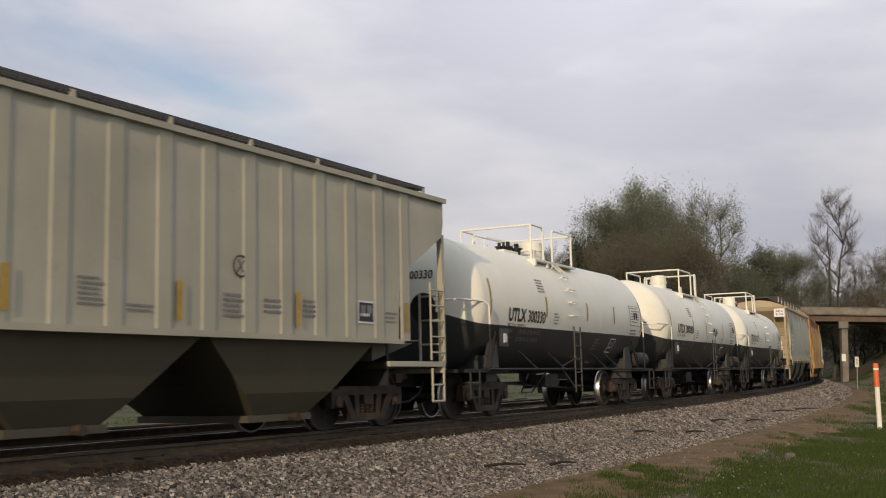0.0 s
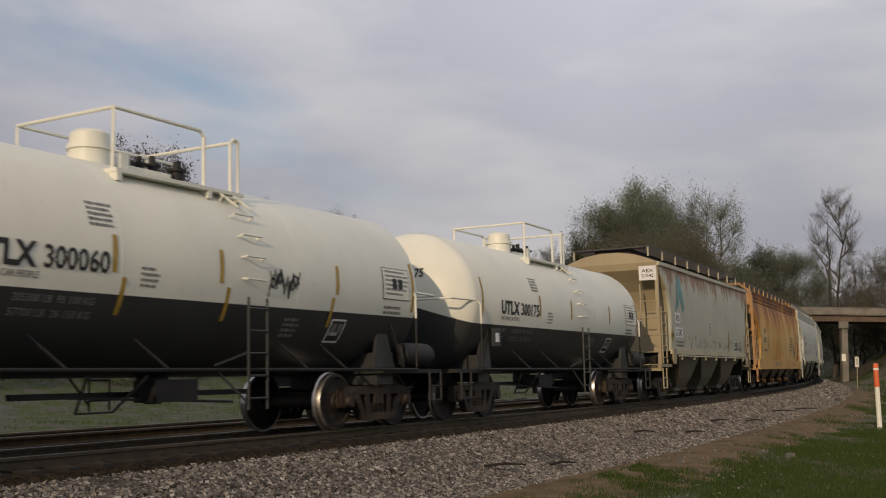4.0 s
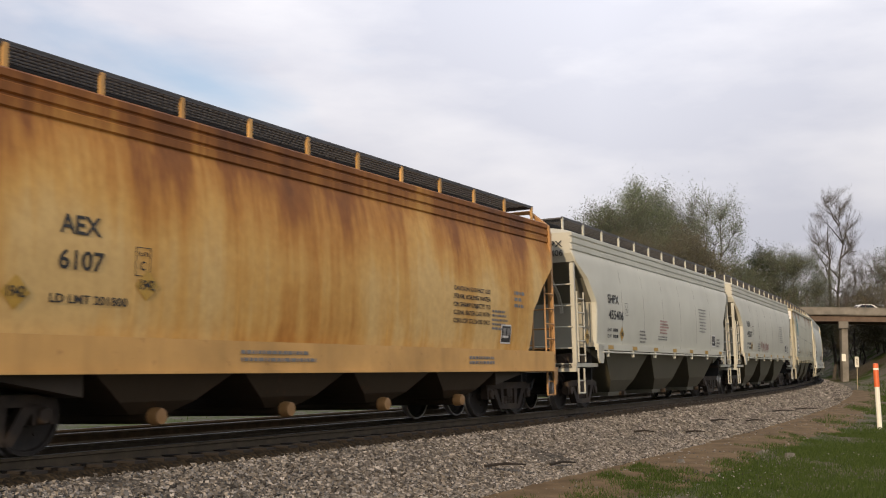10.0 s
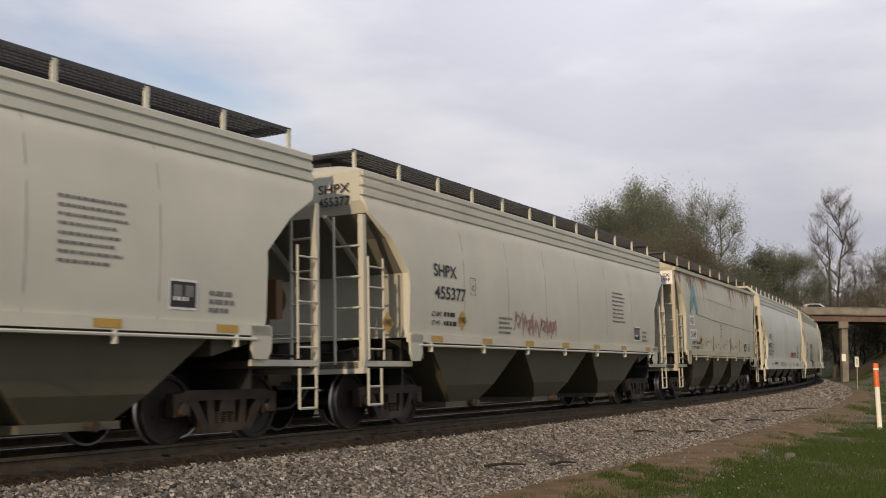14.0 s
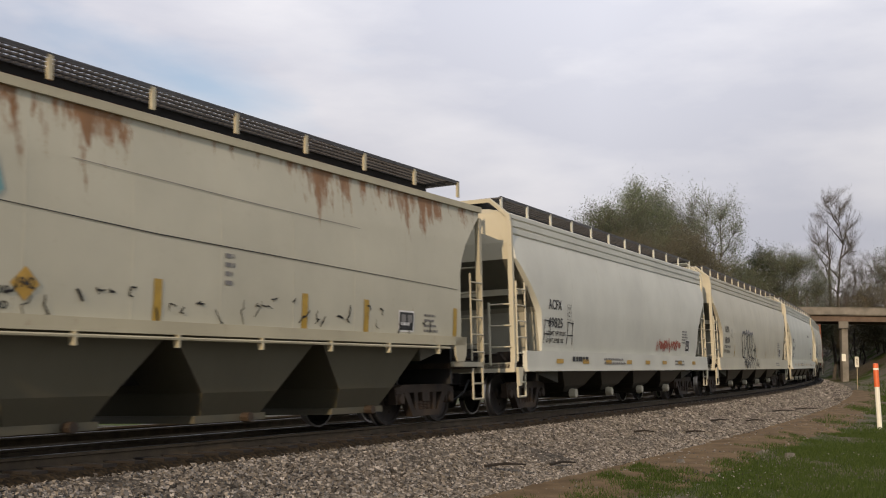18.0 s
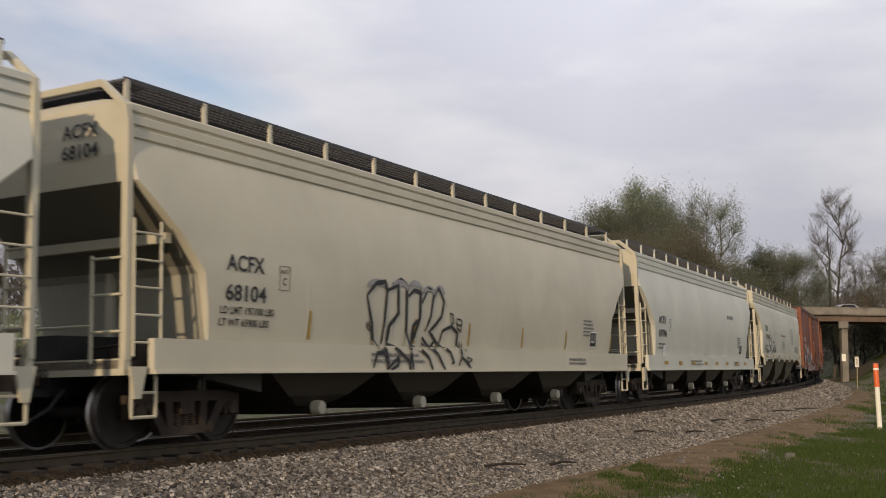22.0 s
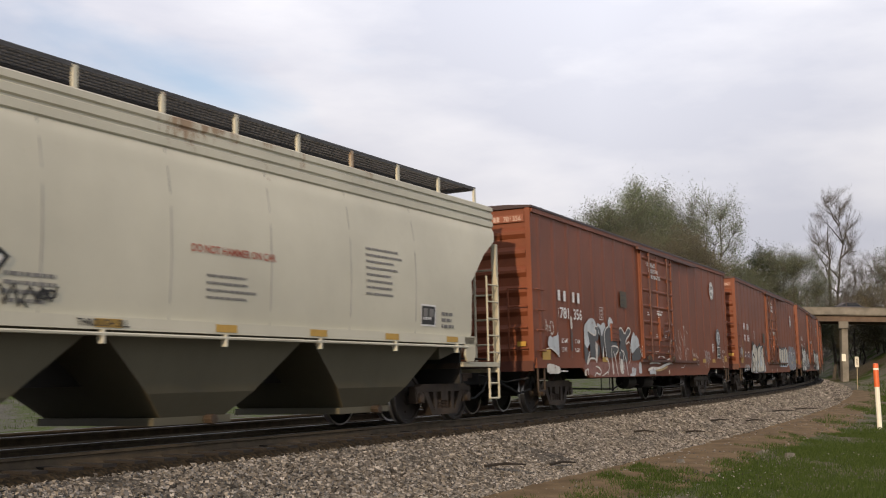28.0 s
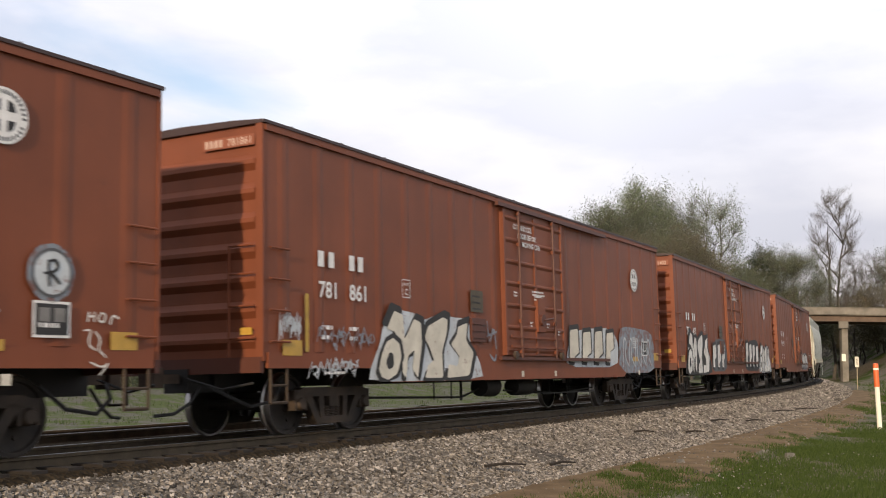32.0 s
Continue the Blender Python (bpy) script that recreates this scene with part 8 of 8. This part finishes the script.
def far_woods():
    """A belt of distant wood behind everything, as one mass of small clumps."""
    rnd = random.Random(9)
    vs, fs = [], []
    for k in range(26000):
        a = radians(rnd.uniform(-30, 40))
        d = rnd.uniform(175, 230)
        h = (11 + 5 * noise.noise((a * 9, 1.0, 0)) + 3 * noise.noise((a * 40, 4.0, 0))) * (1.25 if a < -0.08 else 0.55 if a < 0.05 or a > 0.29 else 1.0)
        z = 3 + h * rnd.random() ** 0.7
        c = Vector((d * math.sin(a), d * math.cos(a), z))
        u = Vector((rnd.gauss(0, 1), rnd.gauss(0, 1), rnd.gauss(0, 1))).normalized()
        v = u.orthogonal().normalized()
        sz = rnd.uniform(0.25, 0.7)
        n = len(vs)
        vs += [c - u * sz, c + v * sz * 0.6, c + u * sz, c - v * sz * 0.6]
        fs.append((n, n + 1, n + 2, n + 3))
    me = bpy.data.meshes.new("far_woods")
    me.from_pydata([tuple(p) for p in vs], [], fs)
    me.materials.append(leaf_material("hazy_far_wood", (0.05, 0.044, 0.035), (0.10, 0.09, 0.07)))
    tagged(new("far_woods", me), "hazy brown belt of distant bare woods", "woods", kind="stuff")


far_woods()


# ---------------------------------------------------------------- loose stones, grass, sleepers
def scatter_stones():
    rs = np.random.RandomState(4)
    pts = []
    for s0, s1, u0, u1, n, size in ((4, 26, 1.45, 3.75, 48000, 0.0255), (26, 60, 1.45, 3.7, 28000, 0.033), (60, 120, 1.5, 3.6, 7000, 0.055), (4, 50, -9.0, -1.6, 6000, 0.04), (8, 60, 3.5, 5.6, 2600, 0.016), (9, 26, 5.0, 8.5, 700, 0.013)):
        s, u = rs.uniform(s0, s1, n), rs.uniform(u0, u1, n)
        x, y, _ = track(s, u)
        us = [-9.5, -7.2, -6.2, -5.4, -2.6, -1.6, -1.3, 1.3, 1.7, 2.2, 2.9, 3.6, 4.3, 6]
        zz = [-0.92, -0.55, -0.36, -0.32, -0.32, -0.26, -0.20, -0.16, -0.22, -0.34, -0.60, -0.78, -0.75, -0.78]
        z = np.interp(u, us, zz)
        pts.append(np.stack([x, y, z, size * rs.uniform(0.5, 1.5, n)], 1))
    p = np.concatenate(pts)
    n = len(p)
    base = np.array([(-1, -1, -0.7), (1, -1, -0.7), (1, 1, -0.7), (-1, 1, -0.7), (-1, -1, 0.7), (1, -1, 0.7), (1, 1, 0.7), (-1, 1, 0.7)], float) * 0.72
    tri = np.array([(0, 3, 2, 1), (4, 5, 6, 7), (0, 1, 5, 4), (1, 2, 6, 5), (2, 3, 7, 6), (3, 0, 4, 7)])
    a = rs.uniform(0, 6.28, n)
    ca, sa = np.cos(a), np.sin(a)
    b = base[None] * rs.uniform(0.62, 1.3, (n, 8, 1)) * rs.uniform(0.7, 1.3, (n, 1, 3)) + rs.normal(0, 0.10, (n, 8, 3))
    t = rs.uniform(-0.9, 0.9, n)
    ct, st = np.cos(t), np.sin(t)
    bx, by, bz = b[..., 0], b[..., 1] * ct[:, None] - b[..., 2] * st[:, None], b[..., 1] * st[:, None] + b[..., 2] * ct[:, None]
    v = np.stack([bx * ca[:, None] - by * sa[:, None], bx * sa[:, None] + by * ca[:, None], bz], -1) * p[:, None, 3:4]
    v += p[:, None, :3]
    f = (tri[None] + np.arange(n)[:, None, None] * 8).reshape(-1, 4)
    me = bpy.data.meshes.new("ballast_stones")
    me.from_pydata(v.reshape(-1, 3).tolist(), [], f.tolist())
    me.materials.append(STONES)
    tagged(new("ballast_stones", me), "loose grey crushed stones on the ballast shoulder", "ballast stones", kind="stuff")


def scatter_grass():
    rs = np.random.RandomState(6)
    vs, count = [], 0
    for s0, s1, u0, u1, n, h in ((10, 34, 4.1, 11.0, 240000, 0.050), (34, 75, 4.4, 13.0, 90000, 0.085), (60, 120, 4.5, 26.0, 12000, 0.25), (4, 70, -24.0, -10.2, 22000, 0.075)):
        s, u = rs.uniform(s0, s1, n), rs.uniform(u0, u1, n)
        x, y, _ = track(s, u)
        keep = np.array([0.9 * noise.noise((px * 0.45, py * 0.14, 3.0)) + 0.6 * noise.noise((px * 1.5, py * 0.5, 7.0)) for px, py in zip(x, y)]) + np.clip((np.abs(u) - 5.5) * 0.42, -0.6, 0.45) - np.where((u > 0) & (s < 22), 0.16 * smooth01((20 - s) / 7), 0) > rs.uniform(-0.25, 0.35, n)
        x, y, s, u = x[keep], y[keep], s[keep], u[keep]
        z = np.maximum(ground_height(s, u) + bumps(x, y) + np.where(u < -9, 0.25, 0), np.interp(u, [3.45, 3.9, 4.6, 5.3, 5.9], [-0.80, -0.755, -0.745, -0.755, -0.86], -9, -9)) - 0.02
        m = len(x)
        hh = h * rs.uniform(0.4, 1.5, m)
        a = rs.uniform(0, 6.28, m)
        w = 0.004 + 0.07 * hh
        lx, ly = rs.normal(0, 0.45, m) * hh, rs.normal(0, 0.45, m) * hh
        vs.append(np.stack([np.stack([x - np.cos(a) * w, y - np.sin(a) * w, z], 1), np.stack([x + np.cos(a) * w, y + np.sin(a) * w, z], 1), np.stack([x + lx, y + ly, z + hh + 0.03], 1)], 1))
    v = np.concatenate(vs)
    n = len(v)
    me = bpy.data.meshes.new("grass")
    me.from_pydata(v.reshape(-1, 3).tolist(), [], np.arange(3 * n).reshape(-1, 3).tolist())
    me.materials.append(leaf_material("grass_blades", (0.026, 0.050, 0.008), (0.098, 0.134, 0.034)))
    tagged(new("grass", me), "short uneven spring grass in patches", "grass", kind="stuff")


scatter_stones()
scatter_grass()


def sticks():
    """Dark broken sticks and pale scraps that lie on the verge."""
    rnd = random.Random(12)
    for s, u, L, z in ((15.5, 2.9, 0.7, -0.55), (24, 2.6, 0.5, -0.45), (27, 3.0, 0.55, -0.6), (31, 2.7, 0.6, -0.5), (34, 3.1, 0.7, -0.62), (40, 2.9, 0.9, -0.55), (44, 3.2, 0.9, -0.6), (17.5, 3.2, 0.5, -0.66)):
        x, y, th = track(s, u)
        d = Vector((math.cos(rnd.uniform(-0.5, 0.9)), math.sin(rnd.uniform(-0.6, 0.6)), 0.03))
        p = Vector((float(x), float(y), z + 0.03))
        g = Geo().tube([p, p + d * L * 0.5 + Vector((0, 0, 0.03)), p + d * L], [0.028, 0.024, 0.012], 6)
        ob = new("stick", mesh_of("stick", g, WOOD))
        tagged(ob, "dark broken stick lying on the ballast", "stick", "sticks on the ballast")
    for x, y, z, w in ((13.0, 41.5, -0.74, 1.1), (7.3, 23.0, -0.74, 0.28), (4.6, 21.2, -0.74, 0.22)):
        g = Geo().loft([[(x, y, z - 0.05), (x + w, y + 0.2, z - 0.05), (x + w, y + 0.34, z - 0.05), (x, y + 0.12, z - 0.05)], [(x + 0.02, y + 0.01, z + 0.07), (x + w - 0.05, y + 0.2, z + 0.05), (x + w - 0.03, y + 0.32, z + 0.04), (x, y + 0.1, z + 0.06)]])
        tagged(new("concrete_scrap", mesh_of("concrete_scrap", g, CONCRETE)), "pale slab of broken concrete lying in the grass", "rubble", "rubble on the verge")


sticks()


def sleepers():
    geo = Geo().box(-0.11, 0.11, -1.30, 1.30, -0.175, 0.0)
    me = mesh_of("sleeper", geo, WOOD)
    bed = thing("sleepers", "dark creosoted timber sleepers under the rails", "sleepers")
    tagged(bed, kind="structure")
    for k in range(280):
        s = -10 + k * 0.5
        x, y, th = track(s)
        ob = new("sleeper", me)
        ob.parent = bed
        ob.matrix_local = pose(float(x), float(y), -0.128, -math.degrees(CANT), 0, 90 - math.degrees(float(th)))


sleepers()
motions()
